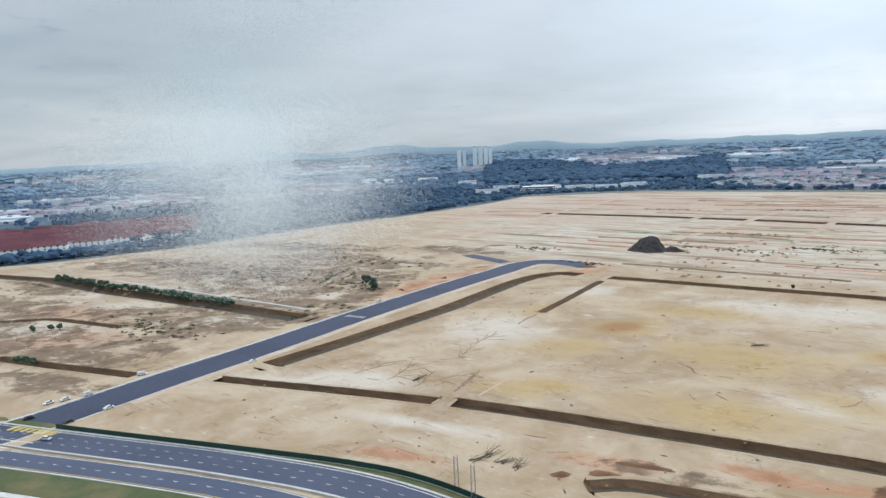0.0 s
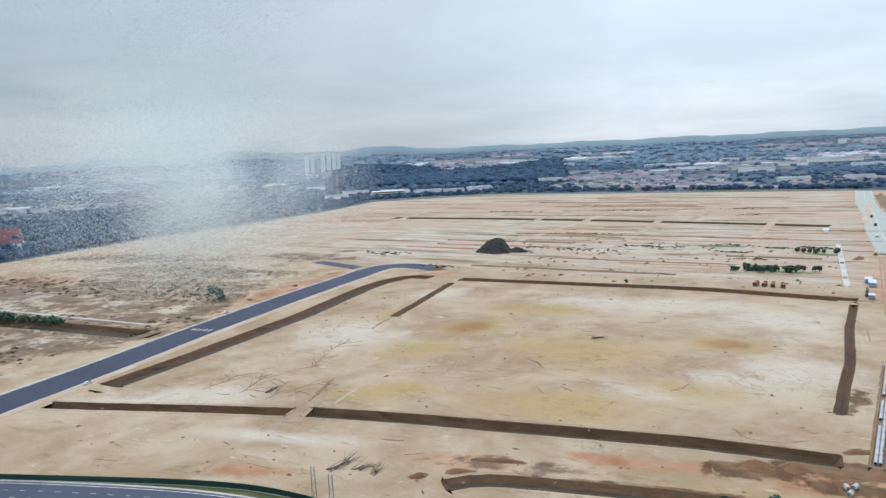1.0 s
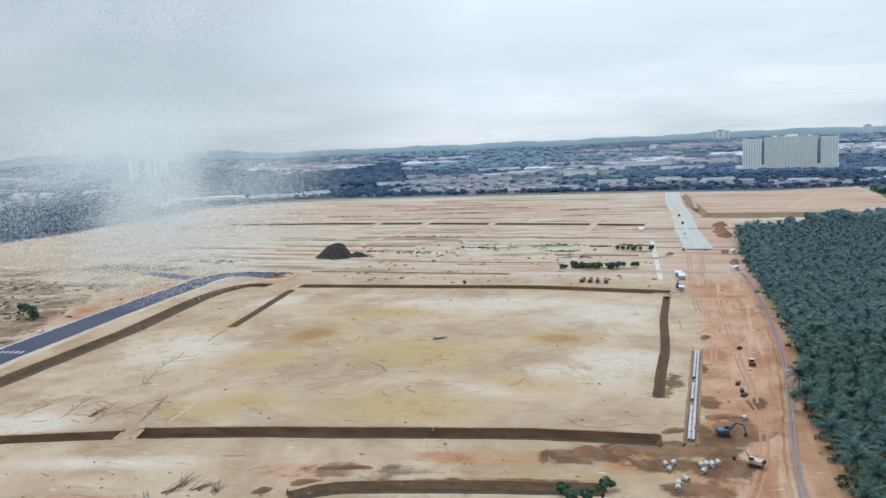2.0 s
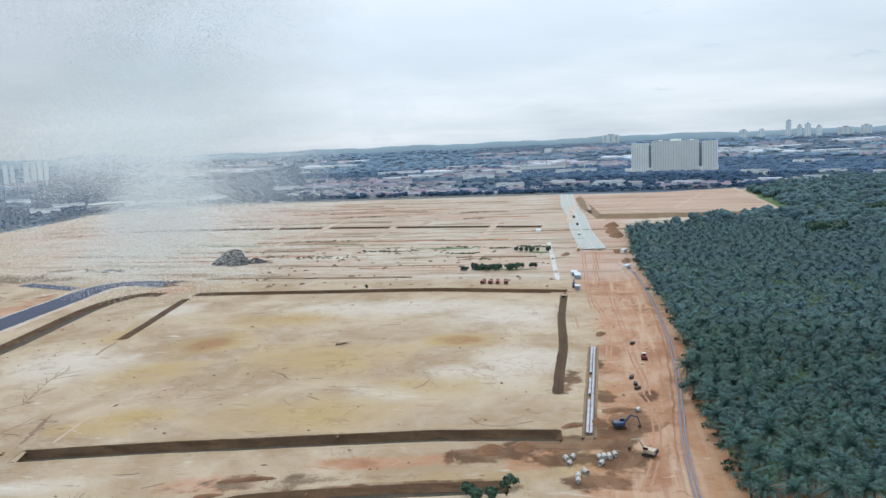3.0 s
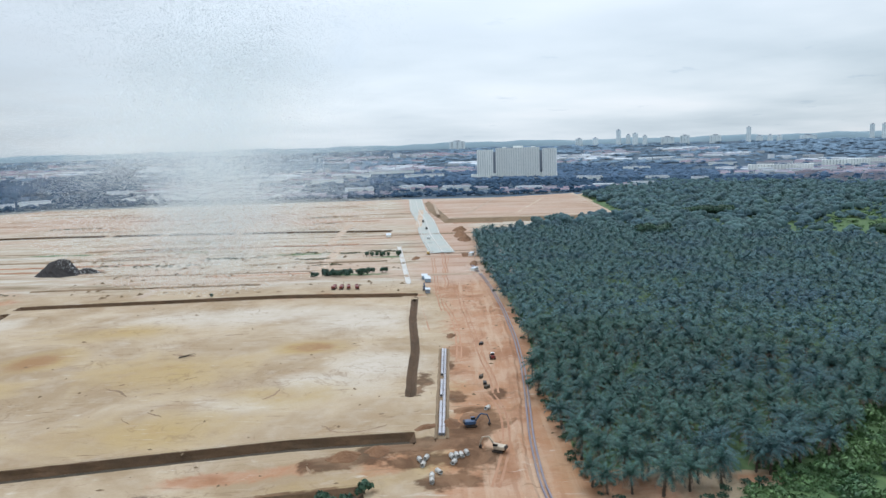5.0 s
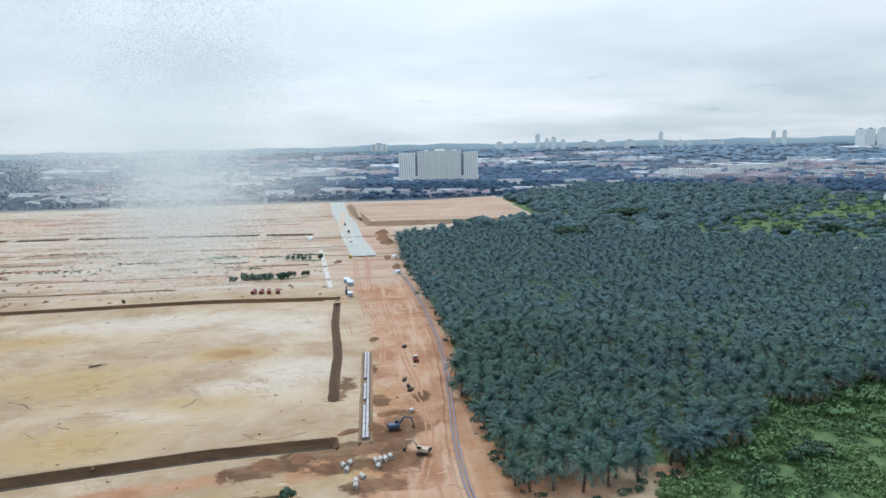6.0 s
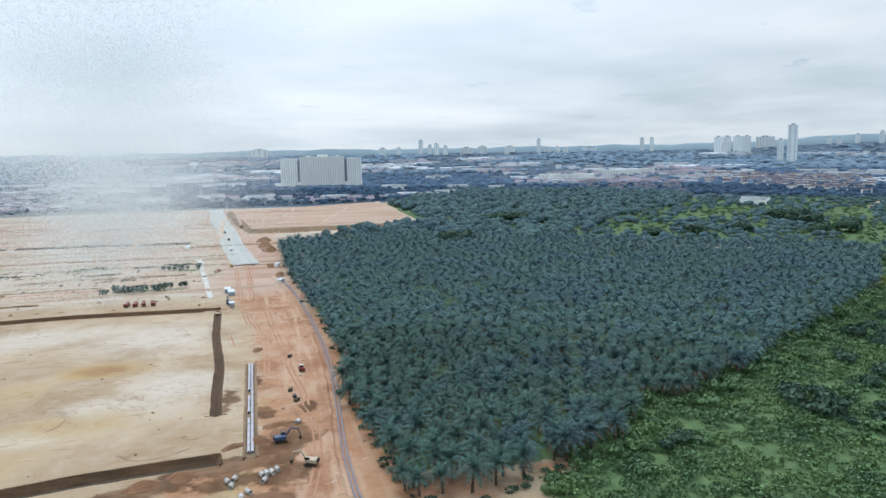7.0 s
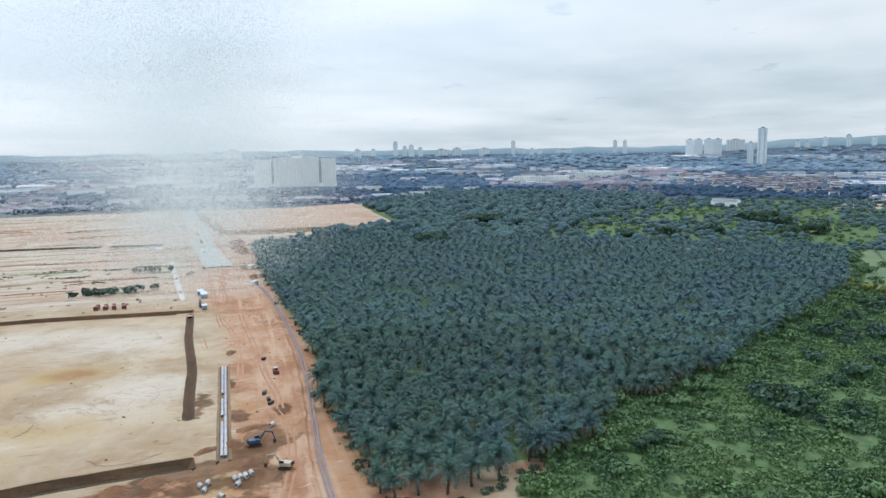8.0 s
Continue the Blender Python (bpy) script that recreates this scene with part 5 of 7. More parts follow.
def make_town():
    """Estates of terraces in parallel rows, with sheds and blocks between."""
    rng = np.random.default_rng(35)
    rows_r, rows_p, rows_g = [], [], []
    for _ in range(330):
        az = rng.uniform(-45, 100)
        e = float(edge_distance(az))
        r = e + 60 + (3900 - e) * rng.random() ** 1.15
        cx, cy = polar(az, r)
        if wooded(cx, cy) > 0.25 or in_great_wood(az, r) or (az < -15 and r < 1420):
            continue
        a = -radians(az) + rng.normal(0, 0.22)
        ca, sa = math.cos(a), math.sin(a)
        big = 1 + max(0, r - 2400) / 5000
        kind = rng.random()
        long_, rows = rng.uniform(90, 240) * big, int(rng.integers(2, 6))
        for k in range(rows):
            v = (k - rows / 2) * rng.uniform(30, 46) * big
            u = -long_ / 2 + rng.uniform(0, 30)
            while u < long_ / 2:
                lx = (rng.uniform(14, 46) if kind < 0.62 else rng.uniform(30, 80)) * big
                x, y = cx + (u + lx / 2) * ca - v * sa, cy + (u + lx / 2) * sa + v * ca
                u += lx + rng.uniform(3, 26)
                az2, r2 = math.degrees(math.atan2(x, y)), math.hypot(x, y)
                if in_great_wood(az2, r2) or r2 < float(edge_distance(az2)) + 22 or rng.random() < 0.12:
                    continue
                z = float(ground_z(x, y)) - 0.2
                if kind < 0.62:
                    rows_r.append((x, y, z, a, lx, 10 * big, rng.uniform(3.6, 7) * big, 2.8 * big, 0.6, 1 + int(rng.integers(2))))
                elif kind < 0.86:
                    rows_p.append((x, y, z, a, lx, rng.uniform(16, 30) * big, rng.uniform(5, 8), 2.0 * big, 0.4, 1 + int(rng.integers(2))))
                else:
                    rows_g.append((x, y, z, a, lx * 0.6, rng.uniform(9, 14) * big, rng.uniform(6, 15) * big, 1.0, 0.3, 1 + int(rng.integers(2))))
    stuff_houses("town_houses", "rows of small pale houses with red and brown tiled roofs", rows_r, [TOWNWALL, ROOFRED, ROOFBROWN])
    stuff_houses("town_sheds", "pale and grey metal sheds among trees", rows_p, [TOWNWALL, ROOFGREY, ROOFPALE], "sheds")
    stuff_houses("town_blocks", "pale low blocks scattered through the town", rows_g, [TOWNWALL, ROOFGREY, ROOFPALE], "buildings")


make_town()


def slab_tower(root, x0, x1, y0, y1, z1, floors, bays, wall=None, name="tower"):
    """A block with floor bands and recessed window bays on its long faces; windows of one wing are one mesh."""
    bm = bmesh.new()
    box(bm, x0, x1, y0, y1, 0, z1)
    box(bm, x0 - 0.4, x1 + 0.4, y0 - 0.4, y1 + 0.4, z1, z1 + 1.2)
    w = (x1 - x0) / bays
    wing = part(name, bm, wall or WALLWHITE, root)
    shared = None
    for k in ((0, bays // 2, bays) if bays > 5 else ()):     # pilasters
        if shared is None:
            bm = bmesh.new()
            box(bm, -w * 0.16, w * 0.16, -0.4, 0.1, 0, z1 + 0.6)
            q = part("pilaster", bm, wall or WALLWHITE, wing)
            shared = q.data
        else:
            q = new("pilaster", shared)
            q.parent = wing
        q.matrix_local = pose(x0 + k * w, y0, 0)
    V, F = [], []
    fh = z1 / floors
    for k in range(bays):
        for f in range(floors):
            a, b = x0 + (k + 0.30) * w, x0 + (k + 0.64) * w
            c, d = f * fh + fh * 0.3, f * fh + fh * 0.8
            q = len(V)
            V += [(a, y0 - 0.12, c), (b, y0 - 0.12, c), (b, y0 - 0.12, d), (a, y0 - 0.12, d), (a, y0 + .02, c), (b, y0 + .02, c), (b, y0 + .02, d), (a, y0 + .02, d)]
            F += [(q, q + 1, q + 2, q + 3), (q, q + 4, q + 5, q + 1), (q + 1, q + 5, q + 6, q + 2), (q + 2, q + 6, q + 7, q + 3), (q + 3, q + 7, q + 4, q)]
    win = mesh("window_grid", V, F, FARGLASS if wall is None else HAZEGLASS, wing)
    win["kind"] = "stuff"
    V, F = [], []
    for f in range(1, floors):     # balcony slabs
        for k in range(bays):
            a, b, z = x0 + (k + 0.2) * w, x0 + (k + 0.8) * w, f * fh
            q = len(V)
            V += [(a, y0 - 0.3, z - .1), (b, y0 - 0.3, z - .1), (b, y0 - 0.3, z + 0.8), (a, y0 - 0.3, z + 0.8), (a, y0 + 0.05, z - .1), (b, y0 + 0.05, z - .1)]
            F += [(q, q + 1, q + 2, q + 3), (q, q + 4, q + 5, q + 1)]
    bal = mesh("balcony_grid", V, F, wall or WALLWHITE, wing)
    bal["kind"] = "stuff"
    return wing


def make_apartments():
    # stands square to the line of sight, about 2.1 km off
    cx, cy = polar(49.1, 2080)
    root = thing("apartment_block", "long white high-rise apartment block with many small windows", "apartment block", at=pose(cx, cy, 0, 0, 0, -49.1 - 3))
    slab_tower(root, -109, -66, -2, 18, 80, 22, 7, name="wing")
    slab_tower(root, -57, 62, 4, 24, 84, 23, 18, name="wing")
    slab_tower(root, 72, 109, -2, 18, 80, 22, 6, name="wing")
    bm = bmesh.new()
    box(bm, -112, 112, 6, 22, 0, 16)
    box(bm, -128, -109, 0, 16, 0, 14)
    part("podium", bm, WALLWHITE, root)
    bm = bmesh.new()
    box(bm, -10, 18, 8, 20, 84, 90, 0.5)
    box(bm, -40, -30, 8, 18, 84, 87.5, 0.3)
    box(bm, 40, 50, 8, 18, 84, 87.5, 0.3)
    part("lift_house", bm, WALLWHITE, root)
    # links coloured grey to stand for the shade in the gaps
    bm = bmesh.new()
    box(bm, -66, -57, 8, 16, 0, 76)
    part("link", bm, ROOFGREY, root, "link between the wings, coloured grey for the gap's shade")
    bm = bmesh.new()
    box(bm, 62, 72, 8, 16, 0, 76)
    part("link", bm, ROOFGREY, root, "link between the wings, coloured grey for the gap's shade")


make_apartments()


def far_tower(az, r, wide, height, floors, label, group="far towers", deep=18, bays=5):
    x, y = polar(az, r)
    z = float(ground_z(x, y))
    root = thing("tower_block", label, "tower", group, at=pose(x, y, z - 1, 0, 0, -az))
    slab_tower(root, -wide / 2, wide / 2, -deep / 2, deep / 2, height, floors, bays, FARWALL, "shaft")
    bm = bmesh.new()
    box(bm, -wide * 0.2, wide * 0.2, -deep * 0.3, deep * 0.3, height, height + 6)
    part("roof_house", bm, ROOFGREY, root)
    return root


def make_far_towers():
    R = 4300
    def up(el, r=R, az=0):     # height over the ground there for a top seen at this elevation
        x, y = polar(az, r)
        return 100 + r * math.tan(radians(el)) - float(ground_z(x, y))
    for az, wide, el in ((1.45, 16, -0.05), (1.85, 14, -0.1), (2.65, 18, 0.08), (3.1, 18, 0.1), (3.5, 16, 0.08), (3.85, 14, 0.02)):
        far_tower(az, 3300, wide, up(el, 3300, az), 24, "pale grey tower block in the hazy distance", "distant tower cluster", 18, 4)
    for az, wide, el in ((56.7, 26, 0.66), (57.4, 24, 0.3), (57.9, 30, 0.38), (58.6, 26, 0.2), (65.7, 24, 0.58), (66.4, 34, -0.05), (67.1, 26, -0.02), (67.7, 26, -0.08), (44.6, 90, 0.2),
                         (73.3, 22, 0.5), (74.0, 22, 0.5), (55.0, 30, 0.12), (63.5, 60, 0.08), (69.5, 80, -0.1), (53.8, 40, 0.12), (60.2, 70, 0.05), (61.4, 50, 0.12)):
        far_tower(az, R, wide, max(20, up(el, R, az)), 20, "slim pale tower block far across the town", "distant towers", 18, 3)
    for az, wide in ((78.6, 40), (79.2, 40), (79.9, 44), (80.5, 40)):
        far_tower(az, 4000, wide, up(0.48, 4000, az), 18, "wide white slab block far across the town", "distant slab blocks", 20, 5)
    far_tower(81.7, 4450, 90, up(0.42, 4450, 81.7), 14, "wide pale slab block far across the town", "distant slab blocks", 20, 6)
    far_tower(83.45, 3300, 36, up(1.19, 3300, 83.45), 32, "tall slender white tower with dark sides", "distant towers", 26, 2)
    far_tower(82.7, 3320, 24, up(0.2, 3320, 82.7), 16, "low white block beside a tall tower", "distant towers", 18, 2)
    for az, el in ((85.7, 0.25), (87.4, 0.45), (88.8, 0.6), (86.3, 0.12), (90.3, 0.4)):
        far_tower(az, 4500, 26, max(30, up(el, 4500, az)), 22, "pale tower block on the hazy skyline", "distant towers", 20, 3)


make_far_towers()


def make_suburbs():
    rng = np.random.default_rng(41)
    # white walk-up flats
    for k, (az, r, wide) in enumerate(((66.5, 2230, 60), (67.8, 2220, 66), (69.2, 2230, 54), (71.2, 2560, 70), (72.6, 2600, 60), (73.7, 2640, 50))):
        x, y = polar(az, r)
        root = thing("flats", "white five-storey walk-up flats with dark window bands", "flats", "white flats", at=pose(x, y, float(ground_z(x, y)), 0, 0, -az + rng.uniform(-8, 8)))
        slab_tower(root, -wide / 2, wide / 2, -7, 7, 19, 5, 8, name="block")
    # terraces with red roofs to the east, in rows
    for i in range(13):
        for j in range(10):
            az = 78.2 + j * 1.05 + 0.5 * (i % 2) + rng.normal(0, 0.1)
            r = 1590 + i * 58 + rng.normal(0, 10) + 46 * (9 - j)
            if rng.random() < 0.12:
                continue
            x, y = polar(az, r)
            house_block("terrace_row", "terrace of cream houses with red tiled roofs", x, y, -az + 14 + rng.normal(0, 4), rng.uniform(15, 25), 10, 8.2, 2.2, WALLCREAM, ROOFRED, "red-roofed terraces", "terrace", windows=i < 1)
    for i in range(6):
        for j in range(4):
            az = 69.6 + j * 2.0 + rng.normal(0, 0.15)
            r = 1580 + i * 75 + 40 * (3 - j)
            x, y = polar(az, r)
            house_block("terrace_row", "terrace of pale houses with brown tiled roofs", x, y, -az - 14 + rng.normal(0, 3), rng.uniform(34, 56), 11, 5.5, 3.2, WALLWHITE, ROOFBROWN, "brown-roofed terraces", "terrace", windows=False)
    # red-roofed terraces behind the west of the site
    for i in range(9):
        for j in range(7):
            az = -36 + j * 2.6 + 1.1 * (i % 2) + rng.normal(0, 0.1)
            x, y = polar(az, 985 + i * 34 + 12 * j)
            house_block("terrace_row", "long white terrace with a bright red tiled roof", x, y, -az - 8 + rng.normal(0, 1.5), 42, 15, 6, 5.0, WALLWHITE, ROOFBRICK, "long red-roofed terraces", "terrace", windows=i < 1)
    # factory sheds north of the site
    for i in range(3):
        for j in range(7):
            x, y = 585 + 36 * j + 52 * i, 1560 - 38 * j + 60 * i
            house_block("factory_shed", "grey metal factory shed with a low pitched roof", x, y, 52, rng.uniform(44, 58), 26, 8, 3.4, WALLWHITE, ROOFGREY, "factory sheds", "shed", windows=False)
    x, y = 640, 1790
    house_block("white_hall", "white hall with a curved pale roof", x, y, -19, 40, 24, 9, 6, WALLWHITE, ROOFPALE, "", "hall", windows=False)
    # white deck building
    root = thing("deck_building", "white low building of four decks with dark fill for shade", "building", at=pose(208, 1600, 0, 0, 0, -6))
    for k in range(4):
        bm = bmesh.new()
        box(bm, -40 + k * 2, 40 - k, -10, 14, 1.0 + 4.0 * k, 2.6 + 4.0 * k, 0.15)
        part("deck", bm, WALLWHITE, root)
        # solid fill; the lower three are dark for the shade between decks
        bm = bmesh.new()
        box(bm, -38 + k * 2, 38 - k, -8, 12, 2.6 + 4.0 * k - (1.6 if k == 0 else 0), 5.0 + 4.0 * k if k < 3 else 14.7)
        part("open_storey", bm, GLASS if k < 3 else WALLWHITE, root)
    # long white warehouses further out
    for az, r, wide in ((20.5, 3000, 130), (24, 3300, 150), (28.5, 2700, 150), (33.5, 2900, 140), (36.5, 2500, 120), (39.5, 2700, 160), (30.5, 2350, 110), (42, 2300, 120), (34.6, 2150, 90), (44, 2700, 130),
                        (16, 3400, 200), (12.5, 3000, 120), (61, 3000, 120), (64, 2700, 90), (75.5, 3200, 140), (85, 2700, 120), (58, 2500, 80), (54.6, 1900, 60), (59.5, 1850, 50), (62.5, 1780, 36), (81.2, 1330, 40), (37, 1650, 60), (41, 1680, 50),
                        (44.5, 1600, 60), (50, 1530, 50), (-1, 2500, 60), (2, 2100, 50), (5, 1750, 60), (3.5, 1620, 50), (8, 1720, 60), (10.5, 1660, 60), (12.5, 1640, 46), (14.5, 1700, 50)):
        x, y = polar(az, r)
        house_block("warehouse", "long white warehouse with a pale metal roof", x, y, -az + rng.uniform(-20, 20), wide, rng.uniform(24, 46), 9, 3, WALLWHITE, ROOFPALE, "warehouses", "warehouse", windows=False)


make_suburbs()


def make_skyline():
    """The last low hills, a plain band of distance behind everything, with haze put into its colour."""
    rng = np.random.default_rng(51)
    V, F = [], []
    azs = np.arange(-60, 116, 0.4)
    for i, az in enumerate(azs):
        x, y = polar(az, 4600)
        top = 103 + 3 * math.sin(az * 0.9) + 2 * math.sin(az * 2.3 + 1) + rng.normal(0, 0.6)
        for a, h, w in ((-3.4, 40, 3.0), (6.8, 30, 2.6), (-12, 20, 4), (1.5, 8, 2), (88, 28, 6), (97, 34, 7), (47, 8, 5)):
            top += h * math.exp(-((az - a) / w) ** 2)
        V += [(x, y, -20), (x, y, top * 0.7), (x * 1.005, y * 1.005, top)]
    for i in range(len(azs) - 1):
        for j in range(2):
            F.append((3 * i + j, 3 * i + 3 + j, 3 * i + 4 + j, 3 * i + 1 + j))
    tagged(mesh("backdrop", V, F, HAZEHILL, smooth=True), "low hills on the skyline, coloured pale blue for haze", "hills", kind="structure")


make_skyline()

# ---- the site: earthworks ----
def lump(name, label, x, y, rx, ry, h, mat, seed, category="heap", group="", turn=0.0, n=22):
    """An uneven heap of earth."""
    rng = np.random.default_rng(seed)
    ph = rng.uniform(0, 6, 6)
    V, F = [], []
    m = 9
    c, s = math.cos(radians(turn)), math.sin(radians(turn))
    for i in range(m + 1):
        q = i / m
        for k in range(n):
            a = k * math.tau / n
            r = q * (1 + 0.16 * math.sin(2 * a + ph[0]) + 0.1 * math.sin(3 * a + ph[1]) + 0.07 * math.sin(7 * a + ph[2]) + rng.normal(0, 0.025))
            px, py = r * rx * math.cos(a), r * ry * math.sin(a)
            z = h * (0.5 + 0.5 * math.cos(math.pi * min(1, q))) ** 0.8 * (1 + 0.22 * math.sin(3 * px / rx + ph[3]) * math.sin(4 * py / ry + ph[4])) + rng.normal(0, 0.03 * h) * (q < 0.95)
            V.append((px * c - py * s, px * s + py * c, z if i < m else -0.4))
    for i in range(m):
        for k in range(n):
            F.append((i * n + k, (i + 1) * n + k, (i + 1) * n + (k + 1) % n, i * n + (k + 1) % n))
    ob = mesh(name, V, F, mat)
    ob.matrix_world = pose(x, y, float(ground_z(x, y)))
    return tagged(ob, label, category, group)


lump("spoil_mound", "large dark heap of spoil on pale sand", 188, 672, 18, 13, 15, SPOIL, 1, turn=-20)
lump("spoil_mound", "low tail of dark spoil beside the heap", 206, 662, 10, 8, 5, SPOIL, 2, turn=-20)
for k, (x, y, rx, ry, h, t) in enumerate(((46, 214, 6, 2.6, 1.0, -28), (60, 218, 9, 2.2, 0.8, -30), (33, 215, 3.2, 2.4, 1.1, 0), (132, 190, 7, 4, 1.8, -30), (143, 186, 6, 4, 1.4, 10),
                                         (185, 184, 8, 4, 1.2, 40), (190, 192, 6, 3, 1.0, 0), (176, 186, 6, 4, 1.5, 20), (168, 190, 5, 3, 0.9, 0), (262, 274, 5, 3, 1.0, 45), (118, 600, 6, 4, 1.5, 0),
                                         (548, 548, 20, 7, 5, 45), (575, 582, 24, 8, 6, 45), (604, 612, 18, 8, 5, 45), (440, 430, 14, 4, 1.6, 45), (470, 470, 12, 4, 2, 45), (430, 492, 10, 4, 1.5, 45))):
    lump("earth_mound", "low heap of orange-brown clay", x, y, rx, ry, h, CLAYHEAP, 10 + k, group="clay heaps", turn=t)


def make_berms():
    rng = np.random.default_rng(61)
    # long low banks along the rows of plots; u runs along the plots, v away from the camera
    rows = []
    for v in np.arange(545, 1330, 24):
        for _ in range(2):
            u0 = rng.uniform(-520, 60)
            rows.append((v + rng.normal(0, 5), u0, u0 + rng.uniform(50, 230)))
    k = 0
    for v, u0, u1 in rows:
        line = [(u * U.x + v * V_.x, u * U.y + v * V_.y) for u in np.linspace(u0, u1, 8)]
        if not all(inside(*q, SITE_NORTH) for q in line) or any(dist_line(np.array(q[0]), np.array(q[1]), SIDE_ROAD) < 22 or dist_line(np.array(q[0]), np.array(q[1]), NEW_ROAD) < 18 for q in line):
            continue
        if any(min(dist_line(np.array(q[0]), np.array(q[1]), d) for d, w in DITCHES.values()) < 22 for q in line) or any(soft_in(*q, PAD, 30) > 0 for q in line):
            continue
        h = rng.uniform(0.3, 1.0)
        w = rng.uniform(1.4, 3.4)
        ob = strip("earth_bank", line, [(-w, -0.2), (-w * 0.35, h), (w * 0.3, h * 0.9), (w * 1.1, -0.2)], (BERM, PALESAND, RUT)[k % 3], None, 7, 0.6, 700 + k)
        tagged(ob, ("long low bank of brown earth between plots", "long low bank of pale sand between plots", "long low bank of reddish clay between plots")[k % 3], "earth bank", "banks between plots")
        k += 1
    # tracks across the plots
    for i, (u, v0, v1, w) in enumerate(((-95, 560, 735, 4), (-110, 760, 960, 4), (-330, 640, 1000, 4), (60, 560, 760, 3), (-205, 900, 1280, 4), (-20, 900, 1150, 4), (-400, 860, 1230, 4))):
        line = [(u * U.x + v * V_.x, u * U.y + v * V_.y) for v in np.linspace(v0, v1, 10)]
        ob = strip("dirt_track", smooth_line(line, 12, 2), [(-w - 1, -0.2), (-w, 0.35), (0, 0.5), (w, 0.35), (w + 1, -0.2)], PALESAND, None, 8, 0.4, 800 + i)
        tagged(ob, "pale sandy track across the plots", "track", kind="structure")
    line = [(u * U.x + 566 * V_.x, u * U.y + 566 * V_.y) for u in np.linspace(-250, -5, 12)]
    tagged(strip("dirt_track", smooth_line(line, 12, 2), [(-6, -0.2), (-5, 0.35), (5, 0.35), (6, -0.2)], PALESAND, None, 8, 0.3, 820), "pale pink track beside the north ditch", "track", kind="structure")


make_berms()

# white concrete channel at the edge of the plots
chan = thing("concrete_channel", "straight pale concrete drain channel", "drain", kind="structure")
for a, b in (((470, 563), (346, 405)),):
    strip("channel_side", (a, b), [(-1.9, -0.3), (-1.9, 0.6), (-1.3, 0.6), (-1.3, -0.1)], CONCRETE, chan, 8)
    strip("channel_side", (a, b), [(1.3, -0.1), (1.3, 0.6), (1.9, 0.6), (1.9, -0.3)], CONCRETE, chan, 8)
    strip("channel_floor", (a, b), [(-1.35, 0.05), (1.35, 0.05)], CONCRETE, chan, 8)

# pipeline laid along the haul road, in lengths, in a shallow trench
def make_pipeline():
    a, b = np.array((166.5, 180.0)), np.array((241.0, 257.0))
    n = 16
    d = (b - a) / n
    trench = tagged(strip("trench", (a - d * 0.4, b + d * 0.2), [(-2.6, 0.05), (-1.7, 0.4), (-1.3, 0.03), (1.3, 0.03), (1.7, 0.4), (2.6, 0.05)], BERM, None, 4, 0.12, 71), "shallow brown pipe trench", "trench", kind="structure")
    bm = bmesh.new()
    L = float(np.hypot(*d))
    ring_pipe(bm, (0, 0, 0), (L * 0.93, 0, 0), 0.55, 0.08, 12)
    me = None
    for i in range(n):
        for o in (-0.62, 0.62):
            if o < 0 and i in (5, 9):
                continue
            if me is None:
                q = part("water_pipe", bm, PIPE)
                me = q.data
            else:
                q = new("water_pipe", me)
            p = a + d * i
            nrm = np.array([d[1], -d[0]]) / L
            p = p + nrm * o
            q.matrix_world = pose(p[0], p[1], float(ground_z(*p)) + 0.6, 0, 0, math.degrees(math.atan2(d[1], d[0])))
            tagged(q, "length of pale pipe lying in a trench", "pipe", "pipes in the trench")


make_pipeline()

# lilac-grey drain along the palms
drain = thing("edge_drain", "pair of lilac-grey pipes along the palm edge", "pipe", kind="structure")
EDGE = [(432, 424), (402, 384), (371, 346), (322, 290), (279, 244), (246, 211), (217, 184), (186, 156), (160, 130), (146, 112)]
el = smooth_line(EDGE, 6, 2)
for o in (-0.7, 0.7):
    p = offset_line(el, o)
    strip("pipe_run", p, [(math.cos(k * math.tau / 8) * 0.36, 0.36 + math.sin(k * math.tau / 8) * 0.36) for k in range(8)], PIPEPURPLE, drain, 6, closed=True)
as_earth(strip("bank", offset_line(el, 4.5), [(-2.4, -0.2), (-1.0, 0.9), (0.4, 1.0), (2.6, -0.2)], EARTH, drain, 5, 0.25, 77))


def make_ring(x, y, turn, standing=False, group="concrete rings"):
    root = thing("culvert_ring", "short white concrete culvert pipe lying on clay", "concrete pipe", group, at=pose(x, y, float(ground_z(x, y)), 0, 0, turn))
    bm = bmesh.new()
    ring_pipe(bm, (-1.1, 0, 0.75), (1.1, 0, 0.75), 0.75, 0.12, 18)
    part("barrel", bm, CONCRETE, root)
    bm = bmesh.new()
    ring_pipe(bm, (0.9, 0, 0.75), (1.15, 0, 0.75), 0.85, 0.22, 18)
    part("collar", bm, CONCRETE, root)
    return root


rng = np.random.default_rng(81)
first = make_ring(155.8, 163.9, 60)
for x, y, t in ((157.4, 163.4, 58), (158.8, 162.5, 62), (161.2, 162.5, 60), (153.2, 160.4, 20), (146.9, 169.4, 64), (149.3, 169.1, 30), (145.2, 166.1, 35), (145.2, 158.7, 80), (141.6, 158.0, 45), (139.4, 155.6, 48), (196, 186, 10)):
    copy_thing(first, pose(x, y, float(ground_z(x, y)), 0, 0, t))


